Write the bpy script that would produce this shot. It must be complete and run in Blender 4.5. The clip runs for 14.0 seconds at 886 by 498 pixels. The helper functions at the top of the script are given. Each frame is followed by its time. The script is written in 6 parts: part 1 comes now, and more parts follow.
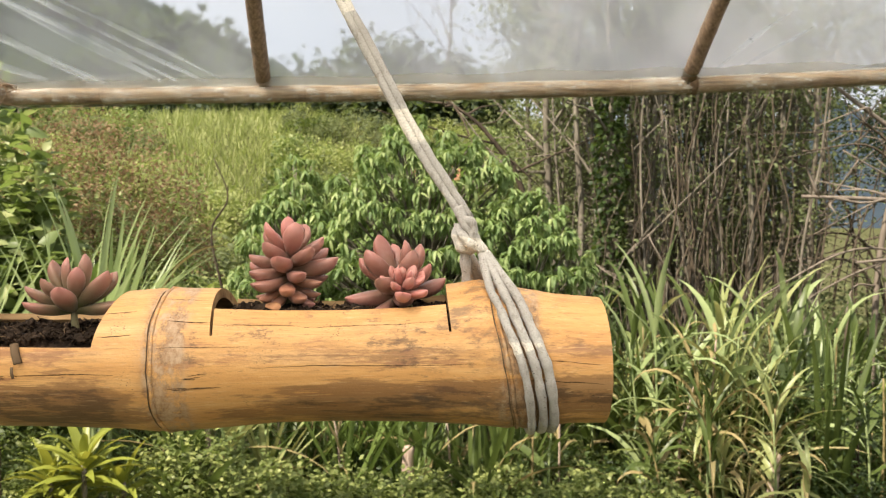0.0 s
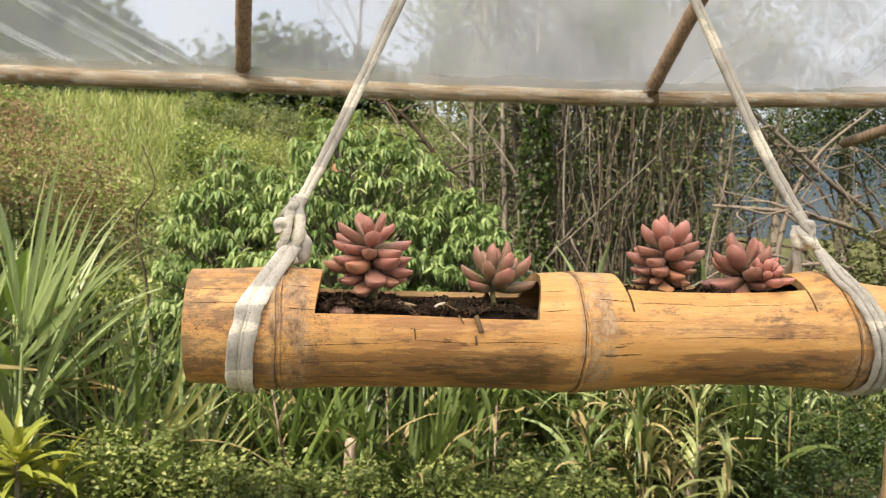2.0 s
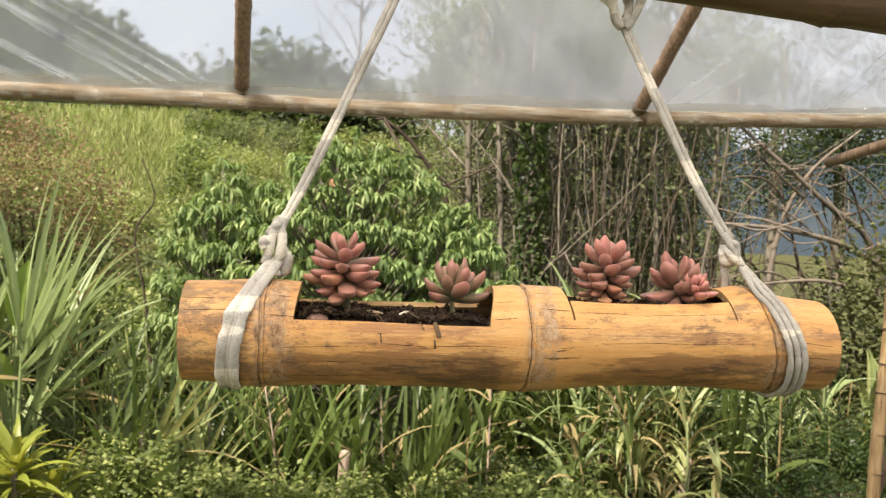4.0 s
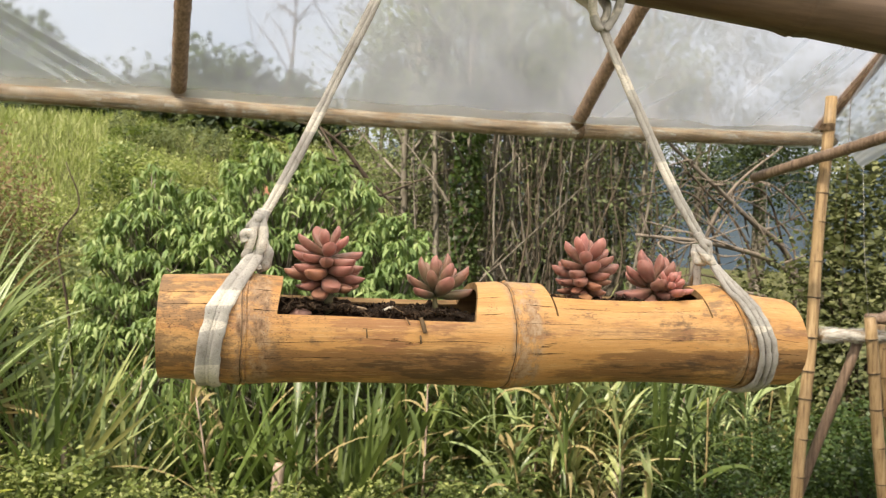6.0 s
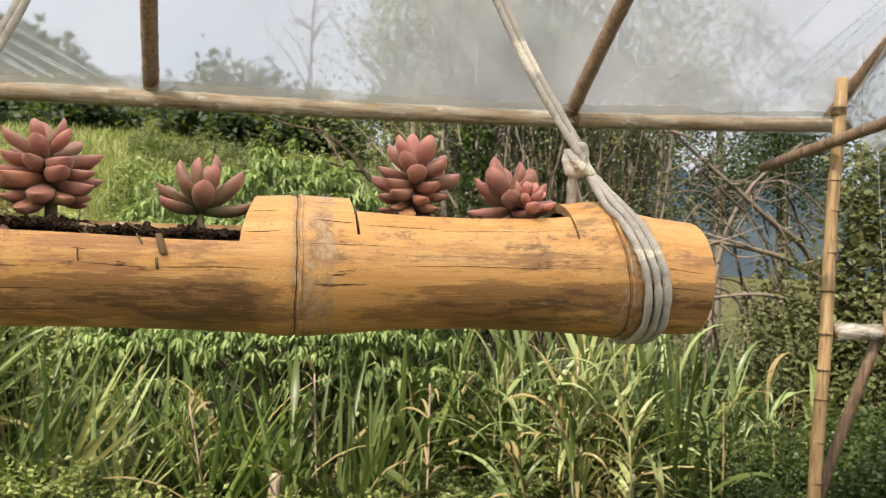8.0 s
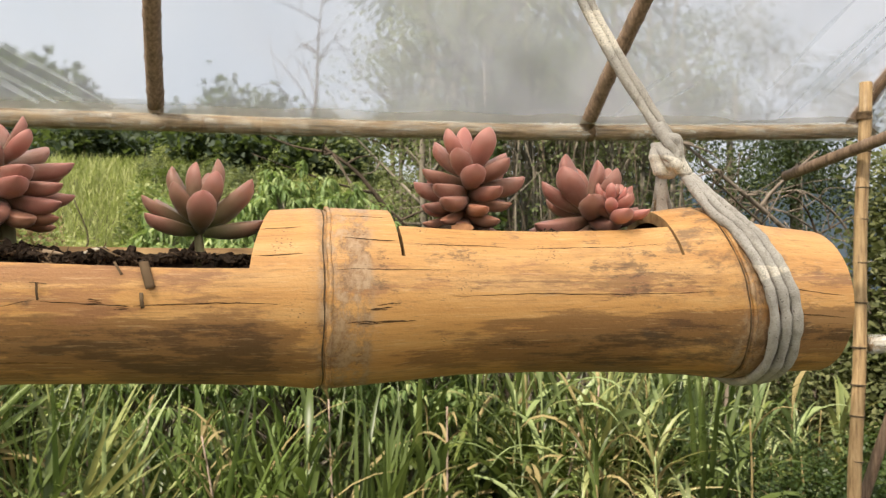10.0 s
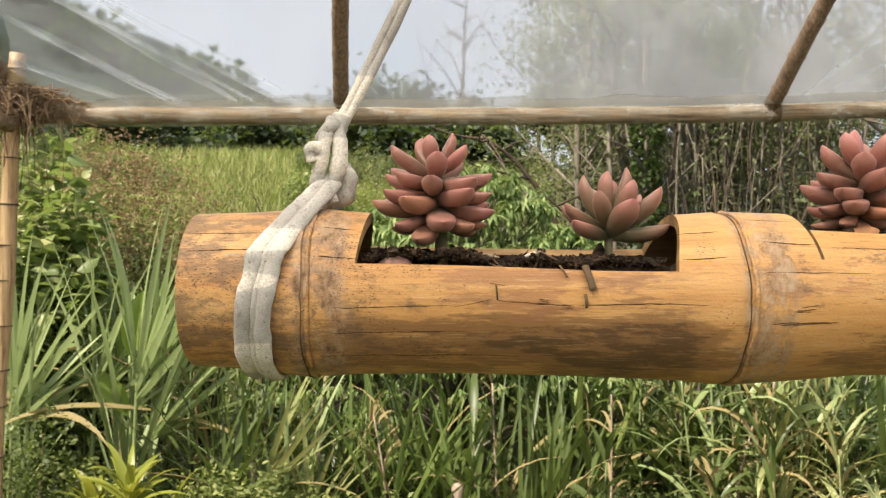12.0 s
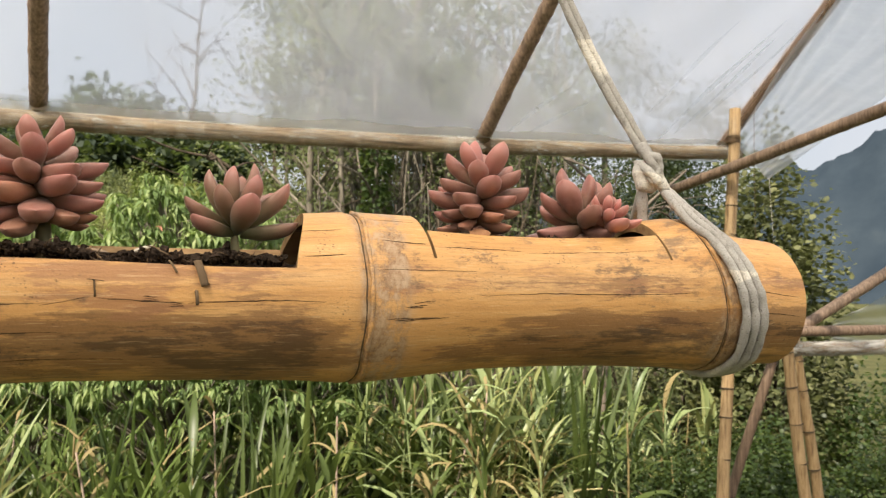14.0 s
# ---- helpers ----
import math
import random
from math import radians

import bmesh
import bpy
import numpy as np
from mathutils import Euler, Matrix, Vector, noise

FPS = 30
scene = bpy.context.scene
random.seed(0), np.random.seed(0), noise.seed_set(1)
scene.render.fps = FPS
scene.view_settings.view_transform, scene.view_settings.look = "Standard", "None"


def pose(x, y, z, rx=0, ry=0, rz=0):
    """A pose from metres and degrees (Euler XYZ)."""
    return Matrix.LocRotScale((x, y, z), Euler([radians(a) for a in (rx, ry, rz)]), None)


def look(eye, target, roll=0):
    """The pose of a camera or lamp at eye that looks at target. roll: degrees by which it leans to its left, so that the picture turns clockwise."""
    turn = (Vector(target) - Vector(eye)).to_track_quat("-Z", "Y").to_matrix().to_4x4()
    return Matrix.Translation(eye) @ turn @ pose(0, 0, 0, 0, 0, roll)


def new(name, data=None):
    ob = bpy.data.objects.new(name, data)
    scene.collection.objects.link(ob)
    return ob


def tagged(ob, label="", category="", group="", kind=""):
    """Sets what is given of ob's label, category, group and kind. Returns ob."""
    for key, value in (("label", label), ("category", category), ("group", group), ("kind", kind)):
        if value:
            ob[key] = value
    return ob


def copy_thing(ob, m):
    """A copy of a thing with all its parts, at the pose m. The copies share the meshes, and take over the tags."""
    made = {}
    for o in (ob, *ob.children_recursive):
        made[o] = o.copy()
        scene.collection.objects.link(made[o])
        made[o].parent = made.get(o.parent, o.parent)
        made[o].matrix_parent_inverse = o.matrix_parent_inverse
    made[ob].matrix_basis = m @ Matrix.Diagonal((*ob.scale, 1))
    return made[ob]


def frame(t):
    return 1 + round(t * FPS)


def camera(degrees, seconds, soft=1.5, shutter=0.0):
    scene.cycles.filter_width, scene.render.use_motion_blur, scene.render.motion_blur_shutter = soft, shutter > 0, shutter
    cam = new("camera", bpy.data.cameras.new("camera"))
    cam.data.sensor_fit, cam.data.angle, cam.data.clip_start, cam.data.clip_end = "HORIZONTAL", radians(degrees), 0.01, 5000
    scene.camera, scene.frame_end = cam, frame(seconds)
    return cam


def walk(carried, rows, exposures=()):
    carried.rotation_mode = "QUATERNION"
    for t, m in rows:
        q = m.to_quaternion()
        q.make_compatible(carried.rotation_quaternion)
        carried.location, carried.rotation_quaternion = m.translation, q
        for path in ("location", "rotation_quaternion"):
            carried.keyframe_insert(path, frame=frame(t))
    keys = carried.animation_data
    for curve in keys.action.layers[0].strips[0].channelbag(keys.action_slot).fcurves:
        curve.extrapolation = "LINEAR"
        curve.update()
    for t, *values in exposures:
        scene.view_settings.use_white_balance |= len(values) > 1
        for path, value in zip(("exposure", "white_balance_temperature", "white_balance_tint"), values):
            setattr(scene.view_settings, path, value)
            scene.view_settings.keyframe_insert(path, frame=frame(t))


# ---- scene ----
cam = camera(59.5, 14.0, 1.25)
PATH = [
    (0, (-0.002, 0.060, 1.528), (0.006, 2.058, 1.436), -0.55),
    (0.5, (-0.126, 0.122, 1.533), (-0.097, 2.122, 1.487), -2.1),
    (1, (-0.28, 0.118, 1.517), (-0.23, 2.118, 1.506), -1.5),
    (1.5, (-0.474, 0.029, 1.513), (-0.311, 2.022, 1.458), -0.1),
    (2, (-0.505, -0.042, 1.524), (-0.223, 1.936, 1.427), 1.5),
    (2.2, (-0.488, -0.093, 1.531), (-0.228, 1.888, 1.43), 1.8),
    (4.3, (-0.481, -0.163, 1.532), (-0.182, 1.814, 1.48), 1.9),
    (4.5, (-0.484, -0.168, 1.534), (-0.162, 1.805, 1.485), 1.8),
    (5, (-0.493, -0.186, 1.542), (-0.137, 1.781, 1.481), 1.4),
    (5.5, (-0.517, -0.168, 1.534), (-0.112, 1.789, 1.454), 2.1),
    (6, (-0.541, -0.143, 1.51), (-0.084, 1.803, 1.487), 2.4),
    (6.5, (-0.555, -0.124, 1.47), (-0.082, 1.819, 1.533), 2.1),
    (7, (-0.504, -0.083, 1.441), (-0.01, 1.854, 1.49), 2.6),
    (7.5, (-0.347, -0.031, 1.437), (0.095, 1.919, 1.463), 2.1),
    (8, (-0.258, 0.037, 1.413), (0.136, 1.998, 1.42), 1.5),
    (8.2, (-0.258, 0.077, 1.409), (0.163, 2.032, 1.425), 0.8),
    (10.3, (-0.273, 0.197, 1.42), (0.067, 2.167, 1.476), -0.3),
    (10.5, (-0.297, 0.176, 1.43), (-0.006, 2.155, 1.467), -0.6),
    (11, (-0.361, 0.160, 1.43), (-0.186, 2.153, 1.434), -0.85),
    (11.5, (-0.422, 0.164, 1.432), (-0.352, 2.163, 1.428), -0.4),
    (12, (-0.462, 0.178, 1.428), (-0.456, 2.177, 1.445), 0.2),
    (12.5, (-0.481, 0.189, 1.427), (-0.486, 2.188, 1.470), 0.65),
    (13, (-0.453, 0.208, 1.417), (-0.274, 2.200, 1.485), 0.95),
    (13.5, (-0.412, 0.194, 1.413), (0.025, 2.143, 1.496), 0.45),
    (14, (-0.380, 0.180, 1.409), (0.285, 2.064, 1.493), 0.45),
]
walk(cam, [(t, look(eye, target, roll)) for t, eye, target, roll in PATH], [(0.0, 0.68), (0.6, 0.55), (1.3, 0.53), (2.0, 0.66), (5.5, 0.66), (7.0, 0.54), (8.0, 0.55), (10.5, 0.50), (12.0, 0.56), (14.0, 0.50)])

# a small lens focused on the near planter
cam.data.dof.use_dof = True
cam.data.dof.focus_distance, cam.data.dof.aperture_fstop = 0.70, 21.0
rng = np.random.default_rng(7)

# ---- world, sun, exposure ----
SUN_DIR = Vector((-0.50, -0.42, 0.80)).normalized()
world = bpy.data.worlds.new("world")
scene.world = world
world.use_nodes = True
wn, wl = world.node_tree.nodes, world.node_tree.links
wn.clear()
w_out = wn.new("ShaderNodeOutputWorld")
w_bg = wn.new("ShaderNodeBackground")
w_sky = wn.new("ShaderNodeTexSky")
w_sky.sky_type = "NISHITA"
w_sky.sun_disc = False
w_sky.sun_elevation = math.asin(SUN_DIR.z)
w_sky.sun_rotation = math.atan2(SUN_DIR.x, SUN_DIR.y)
w_sky.air_density, w_sky.dust_density = 1.0, 3.0
w_co = wn.new("ShaderNodeTexCoord")
w_noise = wn.new("ShaderNodeTexNoise")
w_noise.inputs["Scale"].default_value = 2.6
w_noise.inputs["Detail"].default_value = 7
w_noise.inputs["Roughness"].default_value = 0.55
w_ramp = wn.new("ShaderNodeValToRGB")
w_ramp.color_ramp.elements[0].position, w_ramp.color_ramp.elements[1].position = 0.30, 0.62
w_ramp.color_ramp.elements[0].color = (0.72, 0.72, 0.72, 1)
w_mix = wn.new("ShaderNodeMixRGB")
w_mix.inputs["Color2"].default_value = (5.7, 5.9, 6.3, 1)
wl.new(w_co.outputs["Generated"], w_noise.inputs["Vector"])
wl.new(w_noise.outputs["Fac"], w_ramp.inputs["Fac"])
wl.new(w_ramp.outputs["Color"], w_mix.inputs["Fac"])
wl.new(w_sky.outputs["Color"], w_mix.inputs["Color1"])
wl.new(w_mix.outputs["Color"], w_bg.inputs["Color"])
w_bg.inputs["Strength"].default_value = 0.095
wl.new(w_bg.outputs["Background"], w_out.inputs["Surface"])
sun = new("sun", bpy.data.lights.new("sun", "SUN"))
sun.data.energy, sun.data.angle, sun.data.color = 6.4, radians(0.8), (1.0, 0.89, 0.755)
sun.matrix_world = look(tuple(SUN_DIR * 30), (0, 0, 0))


# ---- materials ----
class Mat:
    """A node material with small helpers."""

    def __init__(self, name):
        self.m = bpy.data.materials.new(name)
        self.m.use_nodes = True
        self.nt = self.m.node_tree
        self.bsdf = self.nt.nodes["Principled BSDF"]
        self.out = self.nt.nodes["Material Output"]

    def node(self, kind, **values):
        n = self.nt.nodes.new(kind)
        for k, v in values.items():
            n.inputs[k.replace("_", " ")].default_value = v
        return n

    def link(self, a, b):
        self.nt.links.new(a, b)

    def coords(self, which="Object", scale=(1, 1, 1)):
        c = self.node("ShaderNodeTexCoord")
        mp = self.node("ShaderNodeMapping")
        mp.inputs["Scale"].default_value = scale
        self.link(c.outputs[which], mp.inputs["Vector"])
        return mp.outputs["Vector"]

    def noise(self, vec, scale, detail=5, rough=0.55):
        n = self.node("ShaderNodeTexNoise", Scale=scale, Detail=detail, Roughness=rough)
        self.link(vec, n.inputs["Vector"])
        return n.outputs["Fac"]

    def ramp(self, fac, stops):
        r = self.node("ShaderNodeValToRGB")
        e = r.color_ramp.elements
        while len(e) < len(stops):
            e.new(0.5)
        for el, (p, c) in zip(e, stops):
            el.position = p
            el.color = (*c, 1) if len(c) == 3 else c
        self.link(fac, r.inputs["Fac"])
        return r.outputs["Color"]

    def grey(self, fac, a, b):
        n = self.node("ShaderNodeMapRange")
        n.inputs["From Min"].default_value, n.inputs["From Max"].default_value = a, b
        self.link(fac, n.inputs["Value"])
        return n.outputs[0]

    def mix(self, fac, a, b, how="MIX"):
        n = self.node("ShaderNodeMixRGB")
        n.blend_type = how
        for v, s in ((fac, "Fac"), (a, "Color1"), (b, "Color2")):
            if isinstance(v, (int, float)):
                n.inputs[s].default_value = v
            elif isinstance(v, tuple):
                n.inputs[s].default_value = (*v, 1)
            else:
                self.link(v, n.inputs[s])
        return n.outputs["Color"]

    def bump(self, height, strength=0.3, distance=0.01):
        b = self.node("ShaderNodeBump", Strength=strength, Distance=distance)
        self.link(height, b.inputs["Height"])
        self.link(b.outputs["Normal"], self.bsdf.inputs["Normal"])

    def done(self, colour, rough=0.6, spec=0.4):
        if isinstance(colour, tuple):
            self.bsdf.inputs["Base Color"].default_value = (*colour, 1)
        else:
            self.link(colour, self.bsdf.inputs["Base Color"])
        if isinstance(rough, (int, float)):
            self.bsdf.inputs["Roughness"].default_value = rough
        else:
            self.link(rough, self.bsdf.inputs["Roughness"])
        self.bsdf.inputs["Specular IOR Level"].default_value = spec
        return self.m


def leaf_mat(name, stops, trans=0.35, rough=0.45, tcol=(0.30, 0.42, 0.06)):
    """Foliage: colour by leaf, blotches, and light passing through."""
    k = Mat(name)
    g = k.node("ShaderNodeNewGeometry")
    n = k.noise(k.coords("Object"), 1.1, 3)
    f = k.mix(0.35, g.outputs["Random Per Island"], n)
    c = k.ramp(f, stops)
    c = k.mix(k.noise(k.coords("Object"), 40, 3), c, (0.9, 0.9, 0.8), "MULTIPLY")
    k.done(c, rough, 0.35)
    t = k.node("ShaderNodeBsdfTranslucent")
    k.link(k.mix(0.5, c, tcol), t.inputs["Color"])
    mx = k.node("ShaderNodeMixShader", Fac=trans)
    k.link(k.bsdf.outputs[0], mx.inputs[1])
    k.link(t.outputs[0], mx.inputs[2])
    k.link(mx.outputs[0], k.out.inputs["Surface"])
    return k.m


def bamboo_mat(name, base, pale, dark, stain_low, along="x"):
    """Dry bamboo skin: streaks along the culm, mottled stains, specks and grey weathering."""
    k = Mat(name)
    s = {"x": (3, 60, 60), "z": (60, 60, 3)}[along]
    streak = k.noise(k.coords("Object", s), 1.0, 6, 0.65)
    c = k.ramp(streak, [(0.36, dark), (0.50, base), (0.66, pale)])
    blotch = k.noise(k.coords("Object", (9, 22, 22) if along == "x" else (16, 16, 5)), 1.0, 6, 0.6)
    if stain_low:
        geo = k.node("ShaderNodeTexCoord")
        sep = k.node("ShaderNodeSeparateXYZ")
        k.link(geo.outputs["Object"], sep.inputs[0])
        def add(u, v, f_=1.0):
            mm = k.node("ShaderNodeMath")
            mm.operation = "MULTIPLY_ADD"
            k.link(v, mm.inputs[0])
            mm.inputs[1].default_value = f_
            k.link(u, mm.inputs[2])
            return mm.outputs[0]

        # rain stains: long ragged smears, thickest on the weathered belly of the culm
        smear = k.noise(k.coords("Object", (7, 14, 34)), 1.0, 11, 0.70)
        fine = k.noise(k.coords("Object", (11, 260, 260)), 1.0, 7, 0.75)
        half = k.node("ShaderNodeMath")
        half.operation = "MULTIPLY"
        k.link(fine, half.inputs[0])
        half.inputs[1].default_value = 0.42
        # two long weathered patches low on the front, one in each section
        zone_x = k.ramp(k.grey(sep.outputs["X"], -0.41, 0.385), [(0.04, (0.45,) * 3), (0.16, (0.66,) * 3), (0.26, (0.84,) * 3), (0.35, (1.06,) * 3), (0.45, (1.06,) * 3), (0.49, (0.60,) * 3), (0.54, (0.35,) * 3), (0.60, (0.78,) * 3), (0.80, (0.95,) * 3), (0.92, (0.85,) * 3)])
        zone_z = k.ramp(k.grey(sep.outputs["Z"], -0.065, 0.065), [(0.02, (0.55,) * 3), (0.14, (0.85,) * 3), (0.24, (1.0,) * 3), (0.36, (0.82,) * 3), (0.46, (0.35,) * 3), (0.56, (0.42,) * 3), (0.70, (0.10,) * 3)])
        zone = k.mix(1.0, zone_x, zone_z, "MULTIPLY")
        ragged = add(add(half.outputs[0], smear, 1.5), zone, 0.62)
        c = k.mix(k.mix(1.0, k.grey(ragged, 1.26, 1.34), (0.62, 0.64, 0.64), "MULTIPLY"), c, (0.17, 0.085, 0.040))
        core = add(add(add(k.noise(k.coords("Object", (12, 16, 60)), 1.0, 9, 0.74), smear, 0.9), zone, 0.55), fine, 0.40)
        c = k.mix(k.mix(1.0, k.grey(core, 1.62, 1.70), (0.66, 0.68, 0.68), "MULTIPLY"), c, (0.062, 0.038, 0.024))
        scuff = add(k.noise(k.coords("Object", (14, 30, 85)), 1.0, 9, 0.78), k.ramp(k.grey(sep.outputs["Z"], -0.065, 0.065), [(0.42, (0.0,) * 3), (0.52, (0.16,) * 3), (0.66, (0.10,) * 3), (0.76, (0.0,) * 3)]))
        c = k.mix(k.mix(1.0, k.grey(scuff, 0.66, 0.72), (0.62, 0.62, 0.62), "MULTIPLY"), c, (0.33, 0.155, 0.075))
        grime = add(k.noise(k.coords("Object", (10, 14, 36)), 1.0, 9, 0.72), fine, 0.35)
        c = k.mix(k.mix(1.0, k.grey(grime, 0.70, 0.86), (0.45, 0.45, 0.45), "MULTIPLY"), c, (0.20, 0.10, 0.05))
        # reddish-brown weathered skin under the rim of the first trough
        rust = add(add(k.noise(k.coords("Object", (16, 40, 95)), 1.0, 10, 0.74), k.ramp(k.grey(sep.outputs["X"], -0.26, -0.08), [(0.0, (0.0,) * 3), (0.22, (0.24,) * 3), (0.62, (0.30,) * 3), (0.95, (0.0,) * 3)])), k.ramp(k.grey(sep.outputs["Z"], -0.025, 0.025), [(0.12, (0.0,) * 3), (0.34, (0.20,) * 3), (0.50, (0.10,) * 3), (0.72, (0.20,) * 3), (0.92, (0.10,) * 3)]))
        c = k.mix(k.mix(1.0, k.grey(rust, 0.86, 0.93), (0.60, 0.60, 0.60), "MULTIPLY"), c, (0.30, 0.135, 0.065))
        # small ragged moulds with grey rims
        mould = add(k.noise(k.coords("Object", (38, 46, 90)), 1.0, 9, 0.78), k.noise(k.coords("Object", (6, 10, 10)), 1.0, 3, 0.5), 0.7)
        c = k.mix(k.mix(1.0, k.grey(mould, 1.00, 1.07), (0.6, 0.6, 0.6), "MULTIPLY"), c, (0.060, 0.042, 0.032))
        fib = k.noise(k.coords("Object", (7, 700, 700)), 1.0, 4, 0.65)
        c = k.mix(k.mix(1.0, k.grey(fib, 0.54, 0.68), (0.34, 0.34, 0.34), "MULTIPLY"), c, (0.22, 0.10, 0.042))
        dash = k.noise(k.coords("Object", (34, 640, 640)), 1.0, 4, 0.6)
        c = k.mix(k.mix(1.0, k.grey(dash, 0.61, 0.67), (0.34, 0.34, 0.34), "MULTIPLY"), c, (0.09, 0.045, 0.022))
        c = k.mix(k.mix(1.0, k.grey(dash, 0.40, 0.34), (0.35, 0.35, 0.35), "MULTIPLY"), c, (0.70, 0.47, 0.25))
        ends = k.node("ShaderNodeMapRange")
        for key, v in (("From Min", -0.16), ("From Max", -0.36), ("To Min", 0.0), ("To Max", 0.16)):
            ends.inputs[key].default_value = v
        k.link(sep.outputs["X"], ends.inputs["Value"])
        far_end = k.ramp(k.grey(sep.outputs["X"], 0.18, 0.33), [(0.0, (0.0,) * 3), (0.45, (0.10,) * 3), (0.80, (0.13,) * 3), (1.0, (0.0,) * 3)])
        f3 = add(add(k.noise(k.coords("Object", (30, 70, 70)), 1.0, 7, 0.72), ends.outputs[0]), far_end)
        c = k.mix(k.mix(1.0, k.grey(f3, 0.60, 0.72), (0.62, 0.62, 0.62), "MULTIPLY"), c, (0.09, 0.062, 0.045))
        # grey-pale weathering close to the three nodes
        nd = None
        for x0 in (-0.557, -0.247, 0.055):
            a = k.node("ShaderNodeMath")
            a.operation = "SUBTRACT"
            k.link(sep.outputs["X"], a.inputs[0])
            a.inputs[1].default_value = x0 + 0.235 + 0.011
            b = k.node("ShaderNodeMath")
            b.operation = "ABSOLUTE"
            k.link(a.outputs[0], b.inputs[0])
            nd2 = b.outputs[0]
            if nd is None:
                nd = nd2
            else:
                mn = k.node("ShaderNodeMath")
                mn.operation = "MINIMUM"
                k.link(nd, mn.inputs[0])
                k.link(nd2, mn.inputs[1])
                nd = mn.outputs[0]
        near = k.ramp(nd, [(0.017, (1, 1, 1)), (0.0195, (0.25,) * 3), (0.026, (0, 0, 0))])
        dirt = k.mix(near, (0, 0, 0), k.grey(k.noise(k.coords("Object", (58, 46, 46)), 1.0, 9, 0.76), 0.42, 0.52), "MIX")
        c = k.mix(k.mix(1.0, dirt, (0.85, 0.85, 0.85), "MULTIPLY"), c, k.ramp(k.noise(k.coords("Object", (120, 90, 90)), 1.0, 7, 0.75), [(0.36, (0.09, 0.05, 0.028)), (0.48, (0.30, 0.185, 0.105)), (0.62, (0.46, 0.325, 0.205))]))
    else:
        c = k.mix(k.mix(k.grey(blotch, 0.52, 0.75), (0, 0, 0), (0.38, 0.38, 0.38)), c, dark)
    speck = k.noise(k.coords("Object", (420, 620, 620)), 1.0, 3, 0.6)
    patch = k.noise(k.coords("Object", (17, 17, 17)), 1.0, 5, 0.65)
    if stain_low:
        patch = add(patch, ends.outputs[0], 0.9)
        coarse = k.noise(k.coords("Object", (480, 640, 640)), 1.0, 5, 0.7)
        c = k.mix(k.mix(1.0, k.grey(coarse, 0.66, 0.72), k.grey(patch, 0.62, 0.80), "MULTIPLY"), c, (0.05, 0.03, 0.018))
        # little black insect pits, thick round the first node
        pit = k.node("ShaderNodeTexVoronoi", Scale=1.0)
        k.link(k.coords("Object", (330, 560, 560)), pit.inputs["Vector"])
        pits = k.mix(1.0, k.grey(pit.outputs["Distance"], 0.27, 0.19), k.grey(add(k.noise(k.coords("Object", (34, 34, 34)), 1.0, 4, 0.6), ends.outputs[0], 1.0), 0.57, 0.66), "MULTIPLY")
        c = k.mix(k.mix(1.0, pits, (0.75, 0.75, 0.75), "MULTIPLY"), c, (0.045, 0.026, 0.016))
    sp = k.mix(1.0, k.grey(speck, 0.62, 0.70), k.grey(patch, 0.52, 0.70) if stain_low else k.grey(patch, 0.62, 0.85), "MULTIPLY")
    c = k.mix(sp, c, (0.035, 0.022, 0.014))
    k.bump(k.mix(0.5, streak, speck), 0.4 if stain_low else 0.25, 0.002)
    return k.done(c, k.ramp(blotch, [(0.3, (0.42,) * 3), (0.7, (0.62,) * 3)]), 0.4)


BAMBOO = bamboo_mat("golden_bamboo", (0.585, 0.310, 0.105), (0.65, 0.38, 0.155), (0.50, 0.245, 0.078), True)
POLE_X = bamboo_mat("tan_bamboo", (0.24, 0.165, 0.10), (0.36, 0.27, 0.175), (0.09, 0.062, 0.04), False)
POLE_Z = bamboo_mat("tan_bamboo_upright", (0.40, 0.26, 0.125), (0.51, 0.36, 0.19), (0.21, 0.13, 0.065), False, "z")
POLE_D = bamboo_mat("brown_bamboo", (0.225, 0.15, 0.10), (0.32, 0.22, 0.15), (0.12, 0.078, 0.052), False, "z")
POLE_B = bamboo_mat("dull_brown_bamboo", (0.15, 0.10, 0.068), (0.21, 0.14, 0.095), (0.10, 0.065, 0.045), False)

k = Mat("bamboo_cut")
f = k.noise(k.coords("Object", (8, 60, 60)), 2.0, 5)
CUT = k.done(k.ramp(f, [(0.3, (0.23, 0.13, 0.06)), (0.7, (0.46, 0.30, 0.14))]), 0.8, 0.2)

k = Mat("dark_cut")
CRACK = k.done(k.ramp(k.noise(k.coords("Object"), 120, 4), [(0.3, (0.02, 0.012, 0.007)), (0.7, (0.06, 0.035, 0.02))]), 0.9, 0.1)

k = Mat("soil")
f = k.noise(k.coords("Object"), 160, 6, 0.7)
k.bump(f, 0.8, 0.004)
SOIL = k.done(k.ramp(k.mix(0.5, f, k.noise(k.coords("Object"), 34, 5, 0.7)), [(0.38, (0.012, 0.009, 0.007)), (0.54, (0.045, 0.030, 0.020)), (0.66, (0.15, 0.095, 0.06))]), 0.95, 0.1)

